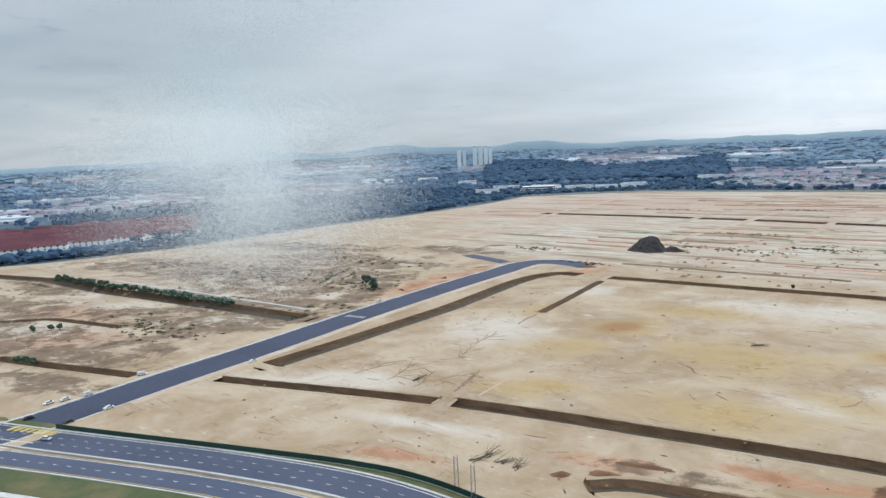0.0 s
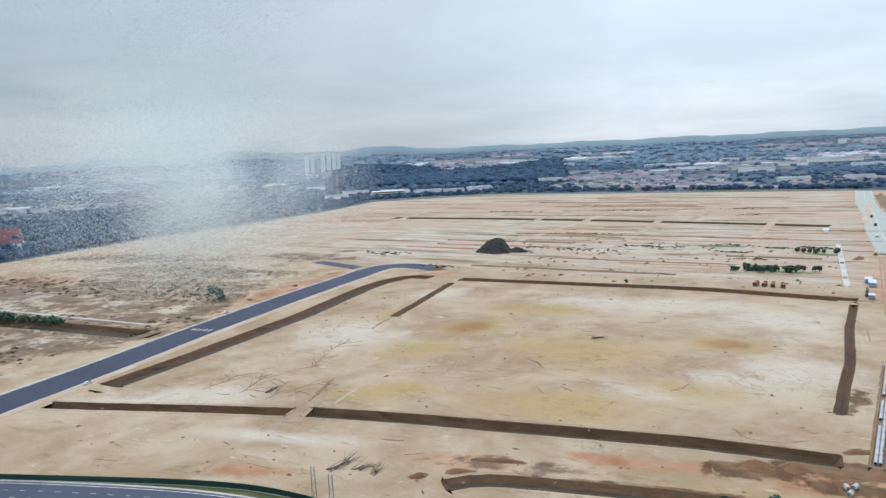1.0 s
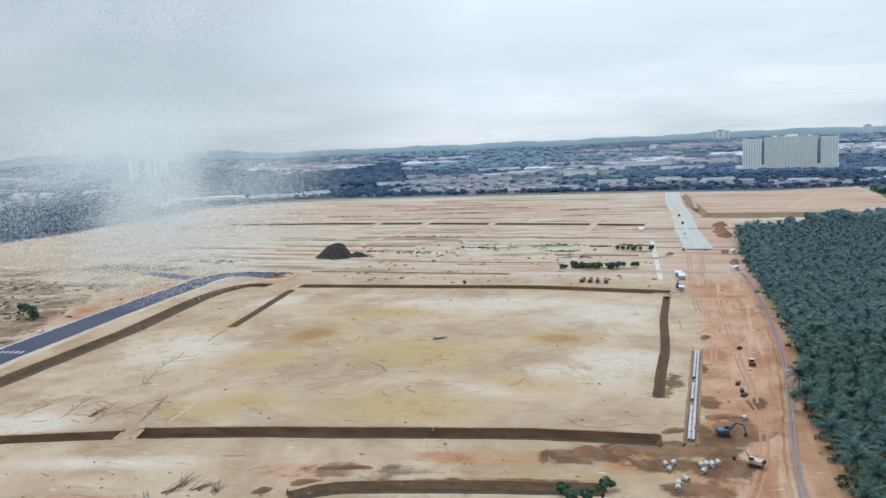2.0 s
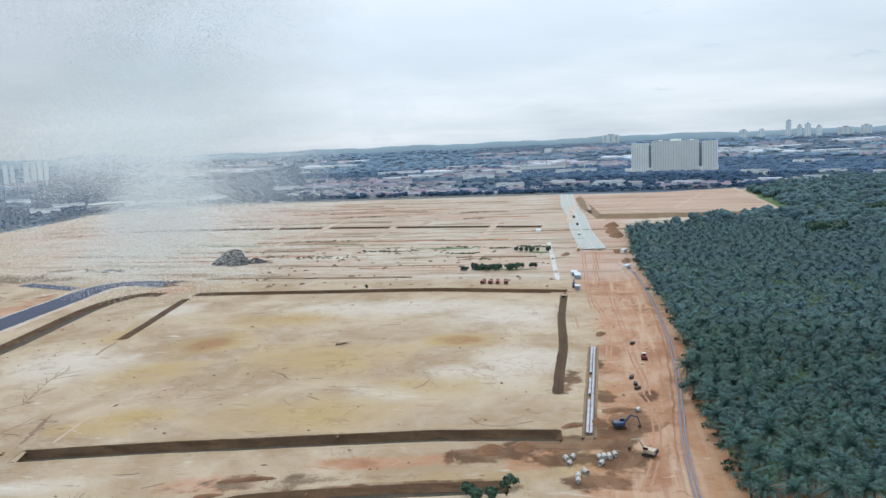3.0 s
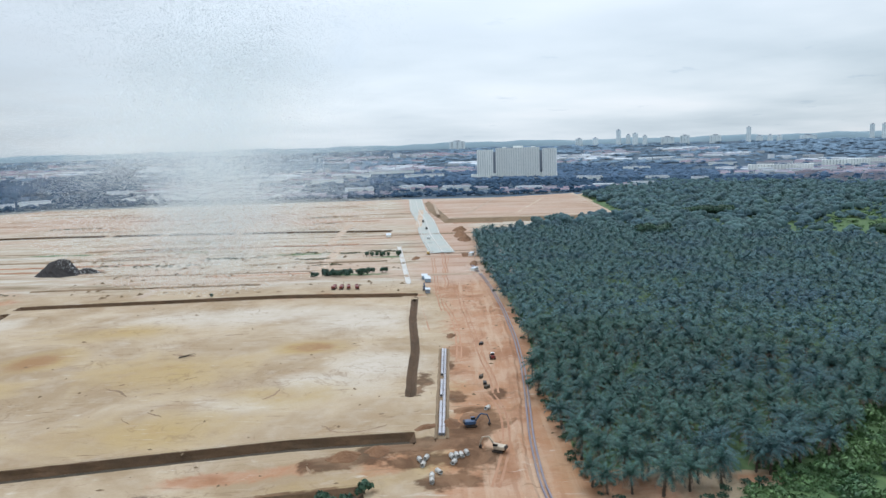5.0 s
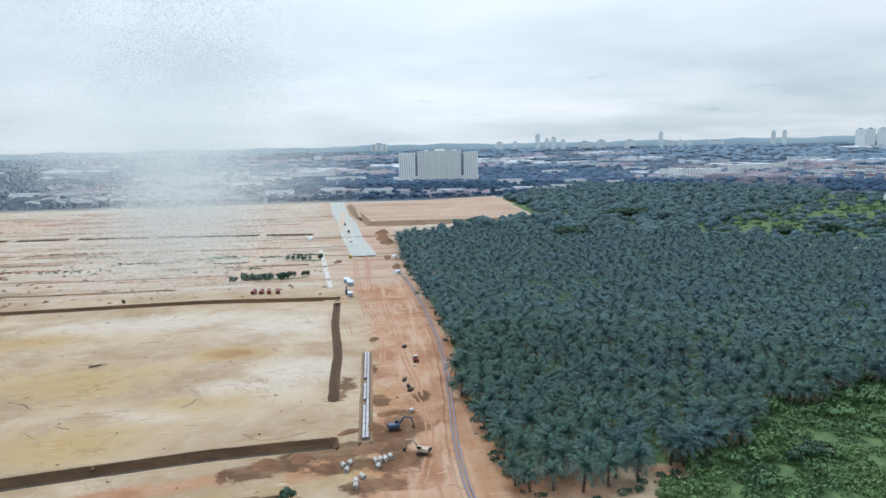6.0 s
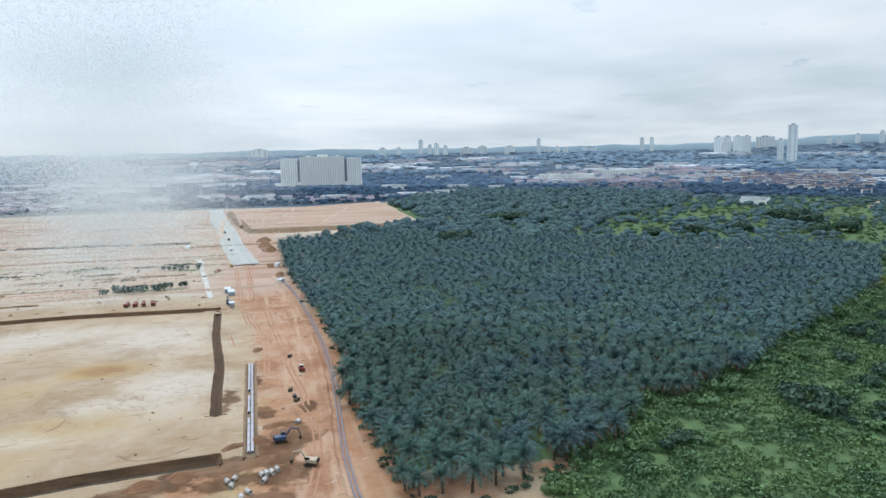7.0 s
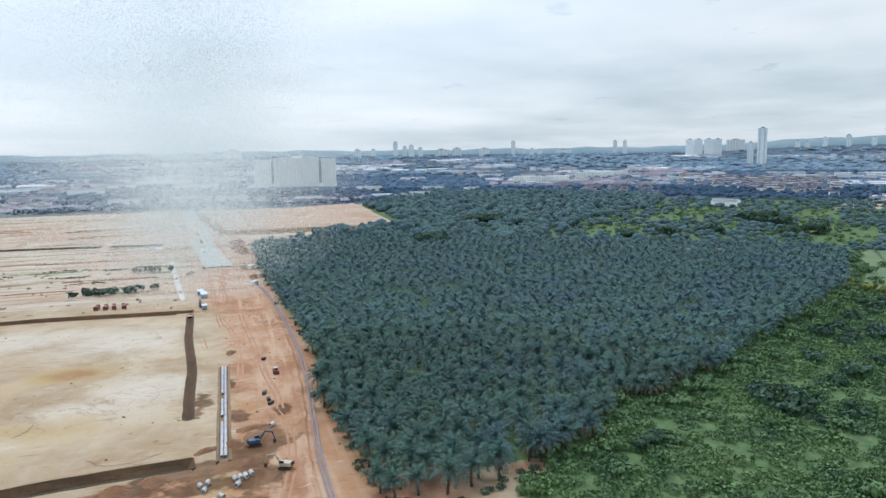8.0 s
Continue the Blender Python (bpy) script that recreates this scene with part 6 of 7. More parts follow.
# ---- machines and vehicles ----
def wheel(parent, x, y, r, w, name="wheel"):
    bm = bmesh.new()
    tube(bm, (x, y - w / 2, r), (x, y + w / 2, r), r, None, 14)
    wh = part(name, bm, RUBBER, parent)
    bm = bmesh.new()
    tube(bm, (x, y - w / 2 - 0.02, r), (x, y + w / 2 + 0.02, r), r * 0.55, None, 10)
    part("rim", bm, STEEL, wh)


def make_car(x, y, turn, label, paint=None, van=False):
    root = thing("parked_car", label, "car", "cars by the road", at=pose(x, y, float(ground_z(x, y)) + 0.2, 0, 0, turn))
    bm = bmesh.new()
    box(bm, -2.2, 2.2, -0.88, 0.88, 0.32, 0.95, 0.12)
    part("body", bm, paint or WHITEPAINT, root)
    bm = bmesh.new()
    if van:
        box(bm, -2.1, 1.5, -0.84, 0.84, 0.9, 1.9, 0.12, taper=(0.92, 0.9))
    else:
        box(bm, -1.5, 1.0, -0.80, 0.80, 0.9, 1.45, 0.1, taper=(0.7, 0.85))
    part("cabin", bm, paint or WHITEPAINT, root)
    for sx in ((-1, 1)):
        bm = bmesh.new()
        box(bm, -1.3, 0.8, sx * 0.76 - 0.06, sx * 0.76 + 0.06, 1.0, 1.32, taper=(0.75, 1))
        part("side_window", bm, GLASS, root)
    bm = bmesh.new()
    box(bm, 0.75, 1.35 if not van else 1.5, -0.68, 0.68, 0.98, 1.3)
    part("windscreen", bm, GLASS, root)
    for wx in (-1.35, 1.35):
        for wy in (-0.82, 0.82):
            wheel(root, wx, wy, 0.32, 0.22)
    for wy in (-0.6, 0.6):
        bm = bmesh.new()
        box(bm, 2.14, 2.24, wy - 0.2, wy + 0.2, 0.62, 0.78, 0.02)
        part("headlight", bm, PAINT, root)
    return root


make_car(-97.3, 357, 57, "white car parked at the edge of the new road")
make_car(-158.5, 313, 57, "white van parked on the verge of the new road", van=True)
make_car(-165.5, 306.8, 57, "white car parked on the verge of the new road")
make_car(-170.5, 303, 57, "white car parked on the verge of the new road")
make_car(-141, 294, 57, "white car parked at the edge of the new road")
make_car(-146.0, 341, 20, "white van standing at the end of a ditch", van=True)
make_car(-45.8, 492, 57, "white car parked on the far verge of the road")
make_car(-150, 262, -20, "white car on the highway lane")
DARKCAR = surface("dark_car_paint", (0.03, 0.035, 0.045), (0.04, 0.045, 0.055), None, 1, 0.2, 0.3, bump=0, spec=0.5)
make_car(-169, 285, 40, "small dark car at the road mouth", DARKCAR)
make_car(-150, 279, 60, "small dark car at the road mouth", DARKCAR)


def make_excavator(x, y, turn, label, paint, group="excavators"):
    root = thing("excavator", label, "excavator", group, at=pose(x, y, float(ground_z(x, y)), 0, 0, turn))
    for sy in (-1, 1):
        bm = bmesh.new()
        box(bm, -2.1, 2.1, sy * 1.25 - 0.32, sy * 1.25 + 0.32, 0, 0.95, 0.3)
        part("track", bm, DARKSTEEL, root)
    bm = bmesh.new()
    box(bm, -1.2, 1.2, -1.0, 1.0, 0.6, 1.15)
    part("undercarriage", bm, DARKSTEEL, root)
    bm = bmesh.new()
    box(bm, -2.6, 1.6, -1.45, 1.45, 1.15, 2.3, 0.18)
    house = part("house", bm, paint, root)
    bm = bmesh.new()
    box(bm, -2.75, -1.9, -1.4, 1.4, 1.2, 2.4, 0.25)
    part("counterweight", bm, DARKSTEEL, house)
    bm = bmesh.new()
    box(bm, 0.1, 1.7, 0.45, 1.4, 2.2, 3.1, 0.12, taper=(0.85, 0.9))
    cabn = part("cab", bm, GLASS, root)
    bm = bmesh.new()
    box(bm, 0.05, 1.6, 0.45, 1.42, 3.05, 3.17, 0.04)
    part("cab_roof", bm, paint, cabn)
    bm = bmesh.new()
    for p, q, r0, r1 in (((1.3, -0.2, 1.9), (3.6, -0.2, 4.6), 0.34, 0.3), ((3.6, -0.2, 4.6), (6.0, -0.2, 4.0), 0.3, 0.22)):
        tube(bm, p, q, r0, r1, 6)
    part("boom", bm, paint, root)
    bm = bmesh.new()
    tube(bm, (5.9, -0.2, 4.2), (6.9, -0.2, 1.3), 0.24, 0.18, 6)
    part("arm", bm, paint, root)
    bm = bmesh.new()
    box(bm, 6.1, 7.3, -0.75, 0.35, 0.3, 1.3, 0.2, taper=(0.6, 1))
    part("bucket", bm, DARKSTEEL, root)
    bm = bmesh.new()
    tube(bm, (1.6, -0.2, 1.6), (3.0, -0.2, 3.4), 0.1, None, 6)
    part("ram", bm, STEEL, root)
    return root


make_excavator(179.5, 178.5, -35, "blue excavator digging among brown mud", BLUEPAINT)
make_excavator(169.9, 156.3, 110, "small pale excavator standing on clay", PALEPAINT)
make_excavator(118, 607, 80, "small orange excavator at the end of the road", ORANGE)
make_excavator(337, 377, 60, "dark excavator at the ditch corner", BLUEPAINT)


def make_roller(x, y, turn):
    root = thing("road_roller", "red-brown road roller on the haul road", "roller", at=pose(x, y, float(ground_z(x, y)), 0, 0, turn))
    bm = bmesh.new()
    tube(bm, (1.8, -1.05, 0.78), (1.8, 1.05, 0.78), 0.78, None, 18)
    part("drum", bm, DARKSTEEL, root)
    bm = bmesh.new()
    box(bm, 0.9, 2.7, -1.25, -1.08, 0.5, 1.1, 0.05)
    box(bm, 0.9, 2.7, 1.08, 1.25, 0.5, 1.1, 0.05)
    box(bm, 0.4, 1.0, -1.25, 1.25, 0.5, 1.2, 0.08)
    part("drum_frame", bm, REDPAINT, root)
    bm = bmesh.new()
    box(bm, -2.6, 0.3, -0.95, 0.95, 0.7, 1.8, 0.15)
    part("body", bm, REDPAINT, root)
    bm = bmesh.new()
    box(bm, -0.9, 0.4, -0.8, 0.8, 1.75, 2.8, 0.1, taper=(0.9, 0.9))
    part("cab", bm, GLASS, root)
    bm = bmesh.new()
    box(bm, -1.0, 0.5, -0.9, 0.9, 2.8, 2.92, 0.04)
    part("cab_roof", bm, WHITEPAINT, root)
    for sy in (-1.05, 1.05):
        wheel(root, -1.6, sy, 0.75, 0.5)


make_roller(246, 229.5, 50)


def make_truck(x, y, turn, label, paint, bed, group="site trucks"):
    root = thing("tipper_truck", label, "truck", group, at=pose(x, y, float(ground_z(x, y)), 0, 0, turn))
    bm = bmesh.new()
    box(bm, -3.6, 3.4, -0.5, 0.5, 0.7, 1.05)
    part("chassis", bm, DARKSTEEL, root)
    bm = bmesh.new()
    box(bm, 1.8, 3.6, -1.2, 1.2, 0.8, 2.9, 0.15, taper=(0.85, 0.95))
    cabn = part("cab", bm, paint, root)
    bm = bmesh.new()
    box(bm, 3.35, 3.6, -1.0, 1.0, 1.9, 2.6)
    part("windscreen", bm, GLASS, cabn)
    bm = bmesh.new()
    box(bm, -3.8, 1.5, -1.25, 1.25, 1.1, 2.5, 0.08, taper=(1.04, 1.04))
    part("tipper_body", bm, bed, root)
    for wx in (-2.9, -1.6, 2.5):
        for sy in (-1.0, 1.0):
            wheel(root, wx, sy, 0.52, 0.36)
    return root


for k, (x, y) in enumerate(((299.5, 432.5), (303.2, 428.6), (306.8, 425.0), (310.8, 420.6))):
    make_truck(x, y, 40 + 6 * k, "dark red tipper truck parked in a row", REDPAINT, REDPAINT, "red trucks")
make_truck(452, 500, 48, "white tipper truck on the haul road", WHITEPAINT, YELLOWPAINT)
make_truck(640, 716, 50, "dark truck on the crushed stone road", DARKCAR, DARKSTEEL)
make_truck(588, 652, 50, "dark truck on the crushed stone road", DARKCAR, DARKSTEEL)
make_truck(530, 585, 50, "white truck on the crushed stone road", WHITEPAINT, WHITEPAINT)


def make_cabin(x, y, turn, label, wall, lx=9, ly=3):
    root = thing("site_cabin", label, "cabin", "site cabins", at=pose(x, y, float(ground_z(x, y)), 0, 0, turn))
    bm = bmesh.new()
    box(bm, -lx / 2, lx / 2, -ly / 2, ly / 2, 0.2, 2.7, 0.05)
    part("wall", bm, wall, root)
    bm = bmesh.new()
    box(bm, -lx / 2 - 0.3, lx / 2 + 0.3, -ly / 2 - 0.3, ly / 2 + 0.3, 2.7, 2.95, 0.04)
    part("roof", bm, ROOFPALE, root)
    bm = bmesh.new()
    box(bm, -0.45, 0.45, -ly / 2 - 0.05, -ly / 2 + 0.02, 0.25, 2.25)
    part("door", bm, STEEL, root)
    for px in (-lx * 0.3, lx * 0.3):
        bm = bmesh.new()
        box(bm, px - 0.6, px + 0.6, -ly / 2 - 0.05, -ly / 2 + 0.02, 1.1, 2.0)
        part("window", bm, GLASS, root)


BLUEROOF = surface("pale_blue_sheet", (0.22, 0.30, 0.38), (0.28, 0.36, 0.43), None, 0.6, 0.2, 0.6, bump=0)
make_cabin(362, 402, 50, "pale blue site cabin beside the haul road", BLUEROOF, 12, 4)
make_cabin(368, 412, 50, "pale blue site cabin beside the haul road", BLUEROOF, 9, 4)
make_cabin(425, 395, 40, "white site cabin on clay", WALLWHITE, 12, 4)
make_cabin(414, 404, 20, "white site cabin on clay", WALLWHITE, 8, 3)
make_cabin(520, 640, 50, "white site cabin beside the plots", WALLWHITE, 16, 5)
make_cabin(333, 370, 50, "grey site cabin at the ditch corner", ROOFGREY, 6, 3)
make_cabin(470, 462, 30, "white site cabin on clay", WALLWHITE, 9, 3)


# steel frame and bare branches lying by the hoarding
def make_frame_tower(x, y):
    root = thing("steel_mast", "slim bare steel mast standing by the hoarding", "mast", at=pose(x, y, float(ground_z(x, y))))
    for sx in (-0.7, 0.7):
        for sy in (-0.7, 0.7):
            bm = bmesh.new()
            tube(bm, (sx, sy, 0), (sx * 0.6, sy * 0.6, 11), 0.09, 0.07, 6)
            part("leg", bm, STEEL, root)
    for k in range(6):
        for sx, sy, ex, ey in ((-1, -1, 1, -1), (1, -1, 1, 1), (1, 1, -1, 1), (-1, 1, -1, -1)):
            bm = bmesh.new()
            z = 0.3 + k * 1.75
            tube(bm, (sx * 0.68, sy * 0.68, z), (ex * 0.62, ey * 0.62, z + 1.75), 0.05, None, 5)
            part("brace", bm, STEEL, root)


make_frame_tower(0.8, 207)
make_frame_tower(5.5, 200)


def make_brush(x, y, turn, seed, label="tangle of bare cut branches on the sand"):
    rng = np.random.default_rng(seed)
    root = thing("branch_pile", label, "branches", "cut branches", at=pose(x, y, float(ground_z(x, y)), 0, 0, turn))
    for k in range(9):
        bm = bmesh.new()
        a = rng.uniform(-0.7, 0.7)
        L = rng.uniform(3, 7)
        tube(bm, (rng.uniform(-3, 0), rng.uniform(-1.5, 1.5), 0.15), (L * math.cos(a), L * math.sin(a), rng.uniform(0.4, 2.2)), 0.11, 0.03, 6)
        part("branch", bm, BARK, root)


for k, (x, y, t) in enumerate(((8, 229, 30), (12, 232, 50), (16, 226, 20), (-14, 316, 40), (20, 222, 60), (148, 345, -50))):
    make_brush(x, y, t, 900 + k)


# clods, stones and pits of mud strewn over the site
def make_clods():
    rng = np.random.default_rng(91)
    V, F = [], []
    base = [(1, 0, 0), (0, 1, 0), (-1, 0, 0), (0, -1, 0), (0, 0, 1.0)]
    zones = [([(0, 290), (150, 200), (310, 360), (120, 540), (60, 440)], 200, 0.5), ([(-105, 330), (0, 280), (140, 190), (120, 165), (40, 205), (-70, 250)], 120, 0.5),
             ([(160, 180), (320, 350), (440, 420), (330, 290), (190, 130)], 260, 0.5), ([(-90, 360), (60, 440), (110, 530), (60, 540)], 140, 0.5), ([(-300, 330), (-90, 450), (-200, 600), (-420, 680)], 300, 1.0),
             ([(150, 560), (330, 380), (460, 540), (250, 780)], 420, 1.2)]
    for poly, n, s in zones:
        for x, y in random_in(rng, poly, n):
            if dist_line(np.array(x), np.array(y), SIDE_ROAD) < 14:
                continue
            a = rng.uniform(0, 6)
            k, l = s * (0.25 + 1.5 * rng.random() ** 3), rng.uniform(1, 2.4)
            q = len(V)
            z = float(ground_z(x, y)) - 0.08
            for px, py, pz in base:
                px, py = px * k * l, py * k
                V.append((x + px * math.cos(a) - py * math.sin(a), y + px * math.sin(a) + py * math.cos(a), z + pz * k * rng.uniform(0.5, 0.9)))
            F += [(q, q + 1, q + 4), (q + 1, q + 2, q + 4), (q + 2, q + 3, q + 4), (q + 3, q, q + 4)]
    tagged(mesh("clods", V, F, BERM), "clods and lumps of brown earth strewn on sand", "clods", kind="stuff")


make_clods()


# wheel ruts on the clay haul road
def make_ruts():
    rng = np.random.default_rng(95)
    k = 0
    for a, b in (((212, 196), (352, 360)), ((232, 238), (318, 338)), ((300, 320), (440, 480)), ((352, 372), (520, 560)),
                 ((150, 140), (210, 196)), ((262, 292), (330, 372)), ((380, 404), (455, 478))):
        a, b = np.array(a, float), np.array(b, float)
        n = np.array([(b - a)[1], -(b - a)[0]]) / np.hypot(*(b - a))
        bend = rng.normal(0, 3)
        line = smooth_line([a + (b - a) * s + n * bend * math.sin(math.pi * s) + n * rng.normal(0, 0.5) for s in np.linspace(0, 1, 12)], 4, 2)
        root = thing("wheel_ruts", "pair of red-brown wheel ruts pressed in clay", "ruts", "ruts on the haul road", "structure")
        for o in (-1.1, 1.1):
            strip("rut", offset_line(line, o), [(-0.4, 0.02), (-0.28, 0.10), (-0.15, 0.05), (0.15, 0.05), (0.28, 0.10), (0.4, 0.02)], RUT, root, 4, 0.08, 960 + k)
        k += 1
    for k, (x, y, t) in enumerate(((222, 214, 30), (217, 207, 50), (214, 203, 10), (260, 250, 20))):     # stacked boards and crates
        root = thing("pallet_stack", "small dark stack of boards on clay", "pallets", "stacks on the haul road", at=pose(x, y, float(ground_z(x, y)) + 0.02, 0, 0, t))
        for j in range(4):
            bm = bmesh.new()
            box(bm, -1.4, 1.4, -0.7, 0.7, 0.05 + 0.3 * j, 0.26 + 0.3 * j, 0.03)
            part("board", bm, DARKSTEEL if k % 2 else BARK, root)


make_ruts()


# ---- gullies, tracks and stained hollows in the sand ----
GULLY = surface("gully_mud", (0.23, 0.155, 0.098), (0.29, 0.20, 0.13), (0.17, 0.108, 0.066), 0.4, 0.08, 0.95, bump=0.3, world=True)


def gully(line, w, seed, label, group, mat=None):
    """A shallow runnel that tapers to both ends and frays at its edges."""
    rng = np.random.default_rng(seed)
    p = smooth_line(line, 1.6, 1)
    p[1:-1] += rng.normal(0, w * 0.35, p[1:-1].shape)
    t = np.gradient(p, axis=0)
    t /= np.linalg.norm(t, axis=1)[:, None] + 1e-9
    n = np.stack([t[:, 1], -t[:, 0]], 1)
    s = np.linspace(0, 1, len(p))
    half = w * (0.12 + np.sin(math.pi * s) ** 0.7) * rng.uniform(0.5, 1.3, len(p))
    O = half[:, None] * np.array([-1, -0.5, 0, 0.5, 1])[None, :]
    X, Y = p[:, :1] + n[:, :1] * O, p[:, 1:] + n[:, 1:] * O
    Z = ground_z(X, Y) + np.array([-0.04, 0.1, 0.05, 0.1, -0.04])[None, :]
    k = len(p)
    F = [(i * 5 + j, i * 5 + j + 5, i * 5 + j + 6, i * 5 + j + 1) for i in range(k - 1) for j in range(4)]
    return tagged(mesh("gully", np.stack([X, Y, Z], -1).reshape(-1, 3), F, mat or GULLY), label, "gully", group)


def make_gullies():
    rng = np.random.default_rng(97)
    gully([(57, 440), (52, 431), (46, 423), (40, 411)], 0.8, 1, "short reddish gully below a ditch stub", "gullies")
    gully([(14, 327), (8, 312), (3, 301), (-1, 291)], 1.1, 2, "ochre gully beside the ditch crossing", "gullies")
    gully([(143, 219), (143, 209), (150, 203), (160, 202)], 0.8, 3, "dark bent gully near the ditch", "gullies")
    gully([(147, 355), (149, 349), (153, 342)], 1.0, 4, "dark crooked gully in pale sand", "gullies")
    gully([(143, 261), (149, 262), (155, 267)], 0.6, 5, "dark crooked gully in pale sand", "gullies")
    gully([(104, 325), (107, 316), (106, 307)], 0.7, 6, "dark crooked gully in pale sand", "gullies")
    for k, ln in enumerate((((11, 291), (26, 313), (46, 330), (62, 331)), ((150, 596), (175, 625), (208, 648)))):
        tagged(strip("footpath", smooth_line(ln, 4, 2), [(-0.8, -0.05), (-0.4, 0.08), (0.4, 0.08), (0.8, -0.05)], PALESAND, None, 3, 0.2, 30 + k), "faint pale wheel path across the sand", "track", kind="structure")
    # fans of small rills running down towards the ditch
    seeds = []
    for cx, cy, sx, sy, n in ((-14, 335, 26, 20, 16), (-40, 360, 26, 22, 10), (12, 380, 16, 26, 8), (30, 275, 22, 9, 8), (-60, 258, 34, 9, 9), (150, 300, 36, 30, 12), (110, 340, 40, 30, 8), (80, 262, 34, 9, 8), (215, 330, 36, 30, 8),
                              (60, 240, 40, 8, 9), (-20, 225, 16, 6, 5), (110, 200, 26, 7, 8), (-150, 400, 50, 30, 12), (-220, 430, 60, 40, 14), (-180, 480, 50, 30, 10), (320, 620, 80, 60, 12), (250, 700, 90, 60, 12), (-240, 560, 60, 40, 8)):
        for _ in range(n // 4):
            seeds.append((cx + rng.normal(0, sx * 0.7), cy + rng.normal(0, sy * 0.7)))
    for k, (x, y) in enumerate(seeds):
        if min(dist_line(np.array(x), np.array(y), ln) - w / 2 for ln, w in DITCHES.values()) < 6 or dist_line(np.array(x), np.array(y), SIDE_ROAD) < 20:
            continue
        big = 1 + max(0, math.hypot(x, y) - 350) / 250
        a = (-0.745 if rng.random() < 0.75 else -1.9) + rng.normal(0, 0.25)
        pts = [np.array((x, y))]
        for _ in range(int(rng.integers(2, 5))):
            a += rng.normal(0, 0.4)
            pts.append(pts[-1] + np.array((math.cos(a), math.sin(a))) * rng.uniform(1.6, 3.2) * big)
        if min(float(dist_line(np.array(q[0]), np.array(q[1]), ln)) - w / 2 for q in pts for ln, w in DITCHES.values()) < 3:
            continue
        gully(pts, rng.uniform(0.12, 0.5) * big, 100 + k, "short dark rain gully in the sand", "rain gullies")
    # branching rills that gather towards the ditches
    for j, (x, y, heading) in enumerate(((-16, 306, 0.9), (-8, 312, 0.6), (-28, 318, 1.0), (4, 345, 1.3), (-44, 330, 0.8), (14, 372, 1.2))):
        stem = [np.array((x, y), float)]
        for _ in range(6):
            stem.append(stem[-1] + np.array((math.cos(heading), math.sin(heading))) * rng.uniform(3, 5))
            heading += rng.normal(0, 0.18)
        gully(stem, 0.45, 700 + j, "thin branching rill in pale sand", "branching rills")
        for m in (1, 2, 3, 4, 5):
            a = heading + rng.choice([-1, 1]) * rng.uniform(0.4, 0.9)
            gully([stem[m]] + [stem[m] + np.array((math.cos(a), math.sin(a))) * d for d in (3, 6, rng.uniform(8, 12))], 0.28, 720 + 8 * j + m, "thin branching rill in pale sand", "branching rills")
    # long dirt tracks over the northern plots, and the broken edges of their terraces
    for k, ln in enumerate((((385, 1432), (270, 1255), (158, 1078), (90, 960), (22, 846)), ((193, 517), (249, 571), (321, 677), (447, 838)), ((470, 866), (560, 985), (665, 1117)), ((300, 1030), (420, 1190)))):
        tagged(strip("dirt_track", smooth_line(ln, 12, 3), [(-4.5, -0.1), (-3.6, 0.12), (0, 0.18), (3.6, 0.12), (4.5, -0.1)], PALESAND, None, 8, 0.5, 60 + k), "pale dirt track across the levelled plots", "track", kind="structure")
    for k in range(13):
        far_ = k % 3 == 0
        v0 = rng.uniform(640, 850) if not far_ else rng.uniform(900, 1120)
        u0 = rng.uniform(-330, 20) if not far_ else rng.uniform(-420, 40)
        n = int(rng.integers(3, 9))
        ln = [(u * U.x + (v0 + rng.normal(0, 1.5)) * V_.x, u * U.y + (v0 + rng.normal(0, 1.5)) * V_.y) for u in np.linspace(u0, u0 + 22 * n, n)]
        tagged(strip("terrace_edge", smooth_line(ln, 6, 2), [(-1.6, -0.1), (-0.4, 0.35), (0.4, 0.42), (2.0, -0.1)], BERM, None, 5, 0.55, 500 + k), "low broken bank of brown earth between plots", "earth bank", "edges of the plots")
    # broken lip of dark earth along the south ditch
    for k, (s0, s1) in enumerate(((0.02, 0.12), (0.16, 0.2), (0.3, 0.42), (0.47, 0.5), (0.6, 0.75), (0.8, 0.84), (0.9, 0.99))):
        p = offset_line(resample(DITCHES["south_east"][0], 4), -7.6)
        q = p[int(s0 * len(p)):int(s1 * len(p)) + 2]
        gully(q, 0.6, 300 + k, "broken dark lip of earth along the ditch", "ditch lips")
    for k, (s0, s1) in enumerate(((0.05, 0.3), (0.4, 0.5), (0.62, 0.9))):
        p = offset_line(resample(DITCHES["south_west"][0], 4), -6.6)
        q = p[int(s0 * len(p)):int(s1 * len(p)) + 2]
        gully(q, 0.5, 320 + k, "broken dark lip of earth along the ditch", "ditch lips")


make_gullies()


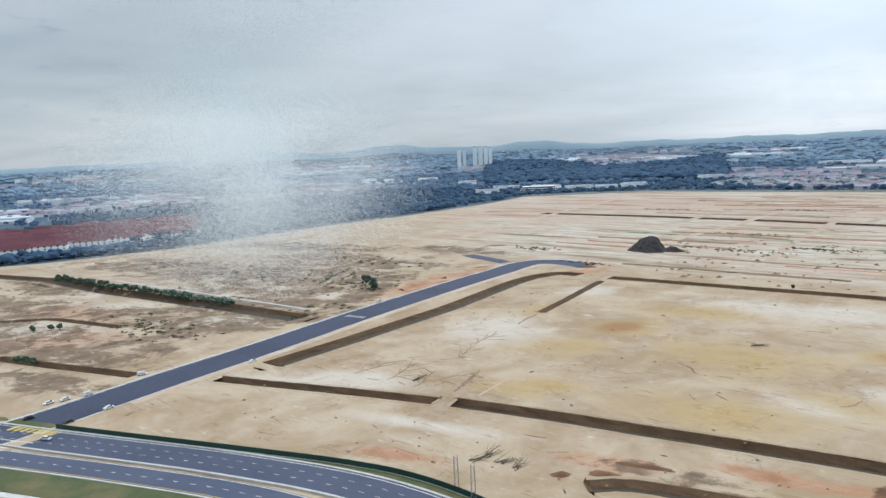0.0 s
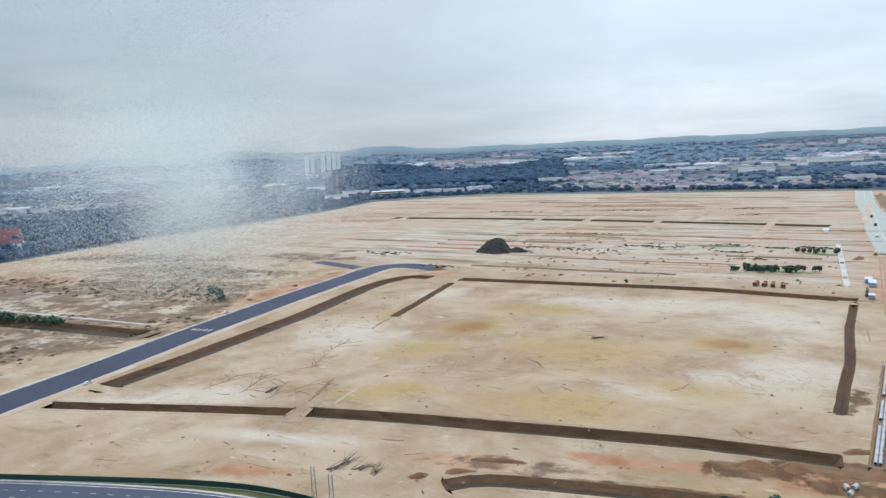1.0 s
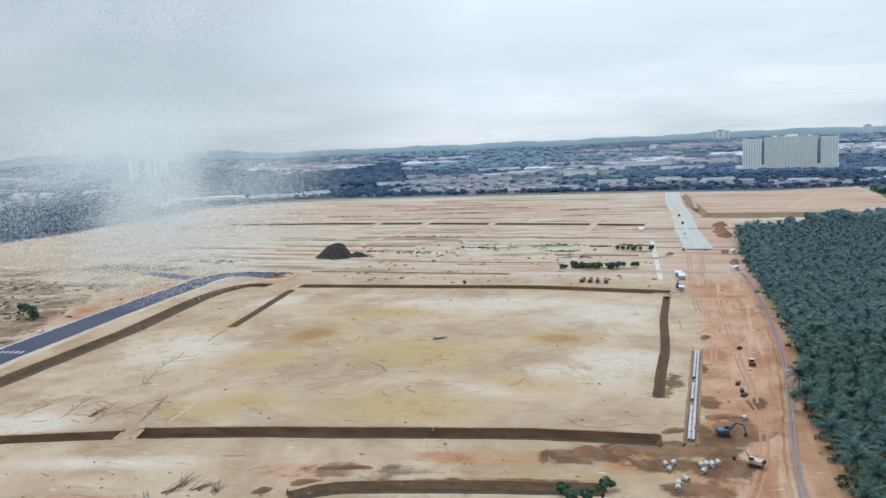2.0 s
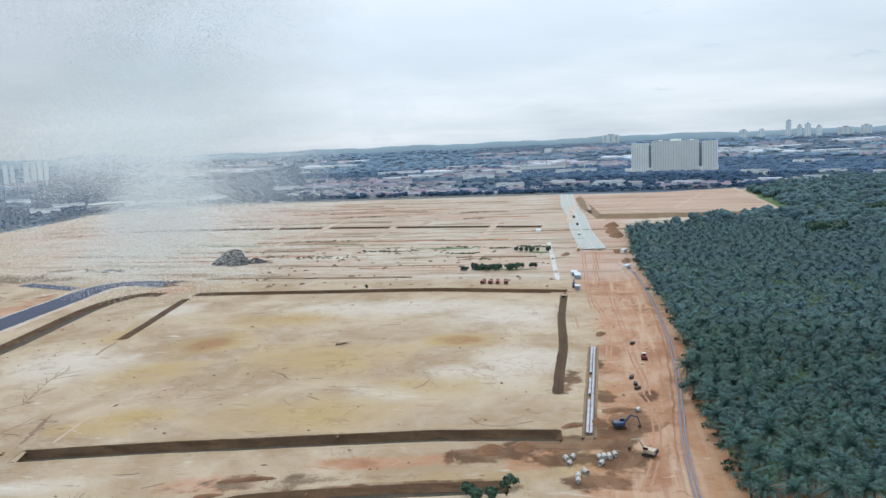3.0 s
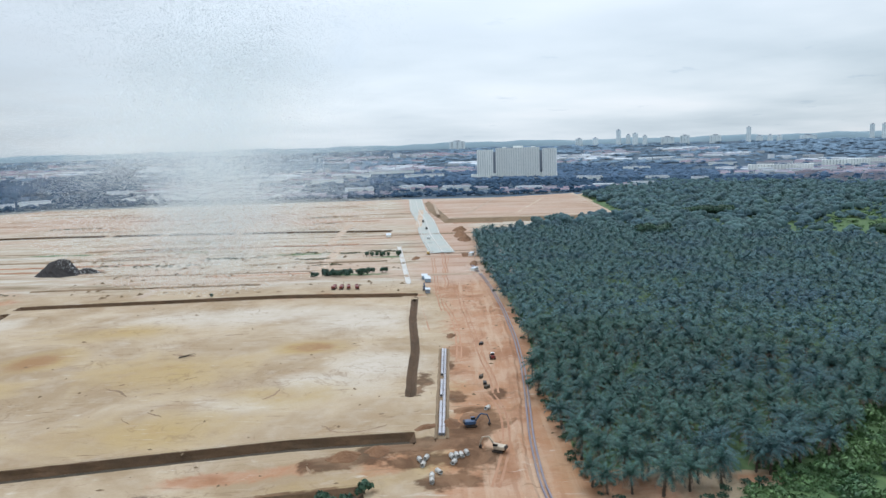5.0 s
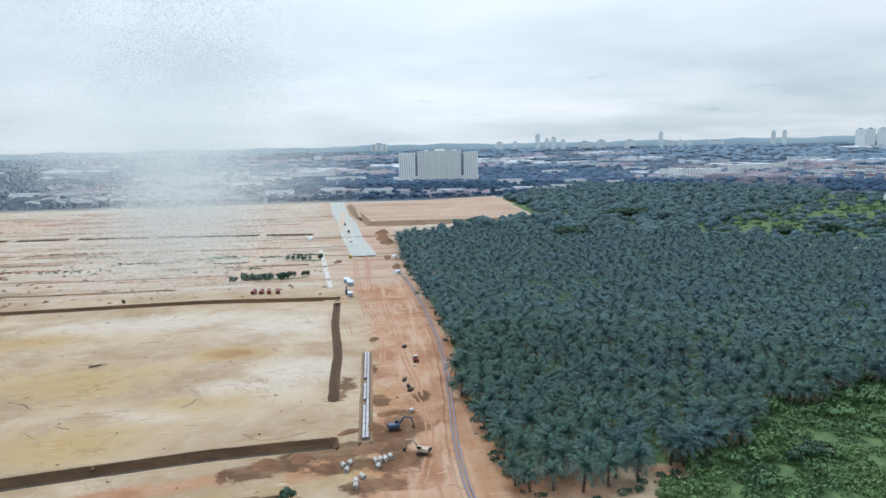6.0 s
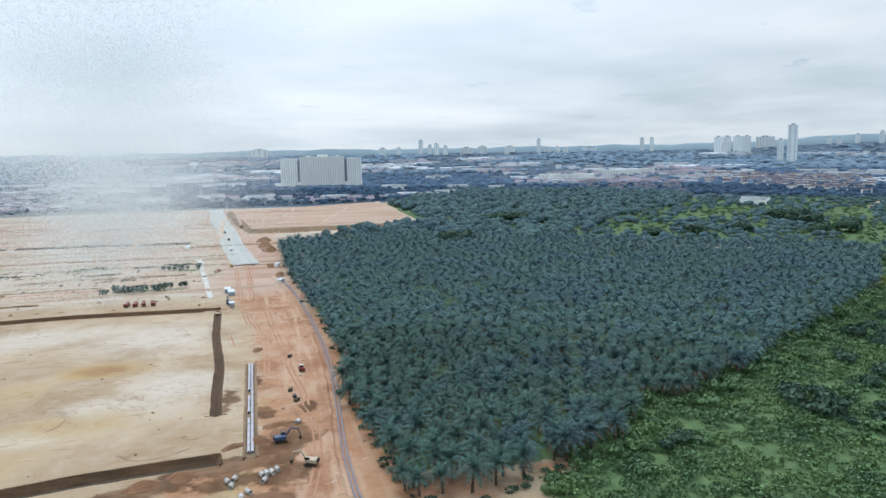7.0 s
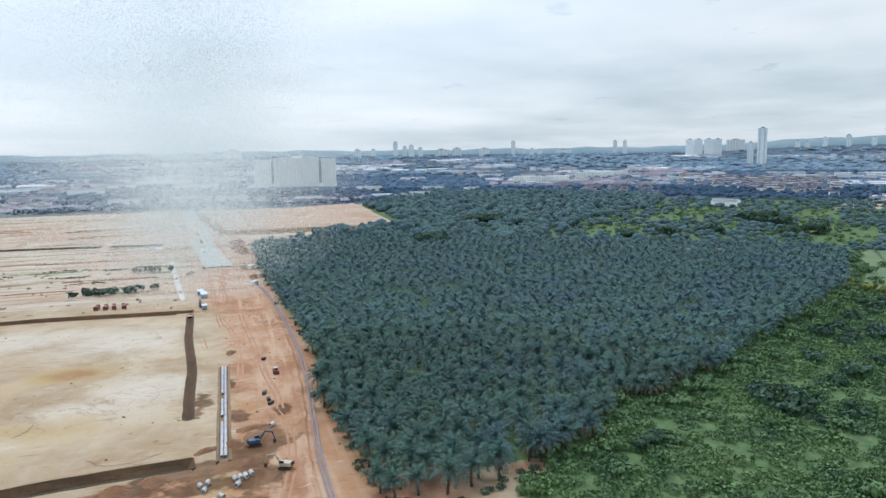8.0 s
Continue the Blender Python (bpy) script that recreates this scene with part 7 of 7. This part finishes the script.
# ---- added flakes close before the camera, imitating a smear on its lens ----
def make_lens_smear():
    """A lens smear imitated by fine ash-white flakes, thickest in the middle and fading outwards."""
    rng = np.random.default_rng(99)
    m = bpy.data.materials.new("smoke_flakes")
    m.use_nodes = True
    T = m.node_tree
    T.nodes.clear()
    n = N(T, "ShaderNodeTexNoise", Vector=T.nodes.new("ShaderNodeNewGeometry").outputs["Position"], Scale=9.0, Detail=3.0).outputs[0]
    col = ramp(T, n, [(0.3, (0.86, 0.92, 0.945)), (0.7, (0.92, 0.955, 0.965))])
    # higher flakes greyer, for the dark top of the smear
    high = N(T, "ShaderNodeSeparateXYZ", i0=T.nodes.new("ShaderNodeTexCoord").outputs["Object"]).outputs[2]
    col = mixc(T, N(T, "ShaderNodeMapRange", i0=high, i1=0.04, i2=0.14).outputs[0], col, (0.46, 0.55, 0.58))
    d = N(T, "ShaderNodeBsdfDiffuse", Color=col)
    t = N(T, "ShaderNodeBsdfTranslucent", Color=col)
    x = N(T, "ShaderNodeMixShader", Fac=0.5, i1=d.outputs[0], i2=t.outputs[0])
    out = T.nodes.new("ShaderNodeOutputMaterial")
    T.links.new(x.outputs[0], out.inputs[0])
    C = []
    for count, z, sx, sz in ((860000, -0.014, 0.098, 0.065), (140000, 0.15, 0.11, 0.05)):
        p = rng.normal(size=(count, 3))
        p = p[np.linalg.norm(p, axis=1) < 2.3] * np.array([sx, sx, sz]) + np.array([0, 0, z])
        C.append(p)
    C = np.vstack(C)
    # thin the flakes out in uneven patches
    w = sum(np.sin(C @ (rng.normal(size=3) * k) + rng.uniform(0, 6)) for k in (14, 14, 22, 30, 30))
    C = C[(w + rng.normal(0, 1.2, len(C)) > -1.6) & (np.hypot(C[:, 0], C[:, 1]) < 0.31)]
    r = 0.00046 * (1.0 - 0.35 * np.clip(np.hypot(C[:, 0], C[:, 1]) / 0.2, 0, 1))[:, None]
    k = len(C)
    a = rng.normal(size=(k, 3))
    a /= np.linalg.norm(a, axis=1)[:, None]
    b = np.cross(a, rng.normal(size=(k, 3)))
    b /= np.linalg.norm(b, axis=1)[:, None]
    V = np.empty((k * 3, 3))
    for i in range(3):
        V[i::3] = C + r * (a * math.cos(i * math.tau / 3) + b * math.sin(i * math.tau / 3))
    me = bpy.data.meshes.new("drifting_smoke")
    me.vertices.add(k * 3)
    me.vertices.foreach_set("co", V.ravel())
    me.loops.add(k * 3)
    me.loops.foreach_set("vertex_index", np.arange(k * 3))
    me.polygons.add(k)
    me.polygons.foreach_set("loop_start", np.arange(0, k * 3, 3))
    me.update()
    me.materials.append(m)
    ob = new("drifting_smoke", me)
    ob.location = SMEAR_AT
    tagged(ob, "cloud of pale flakes imitating a smear on the lens", "smoke", kind="stuff")


make_lens_smear()
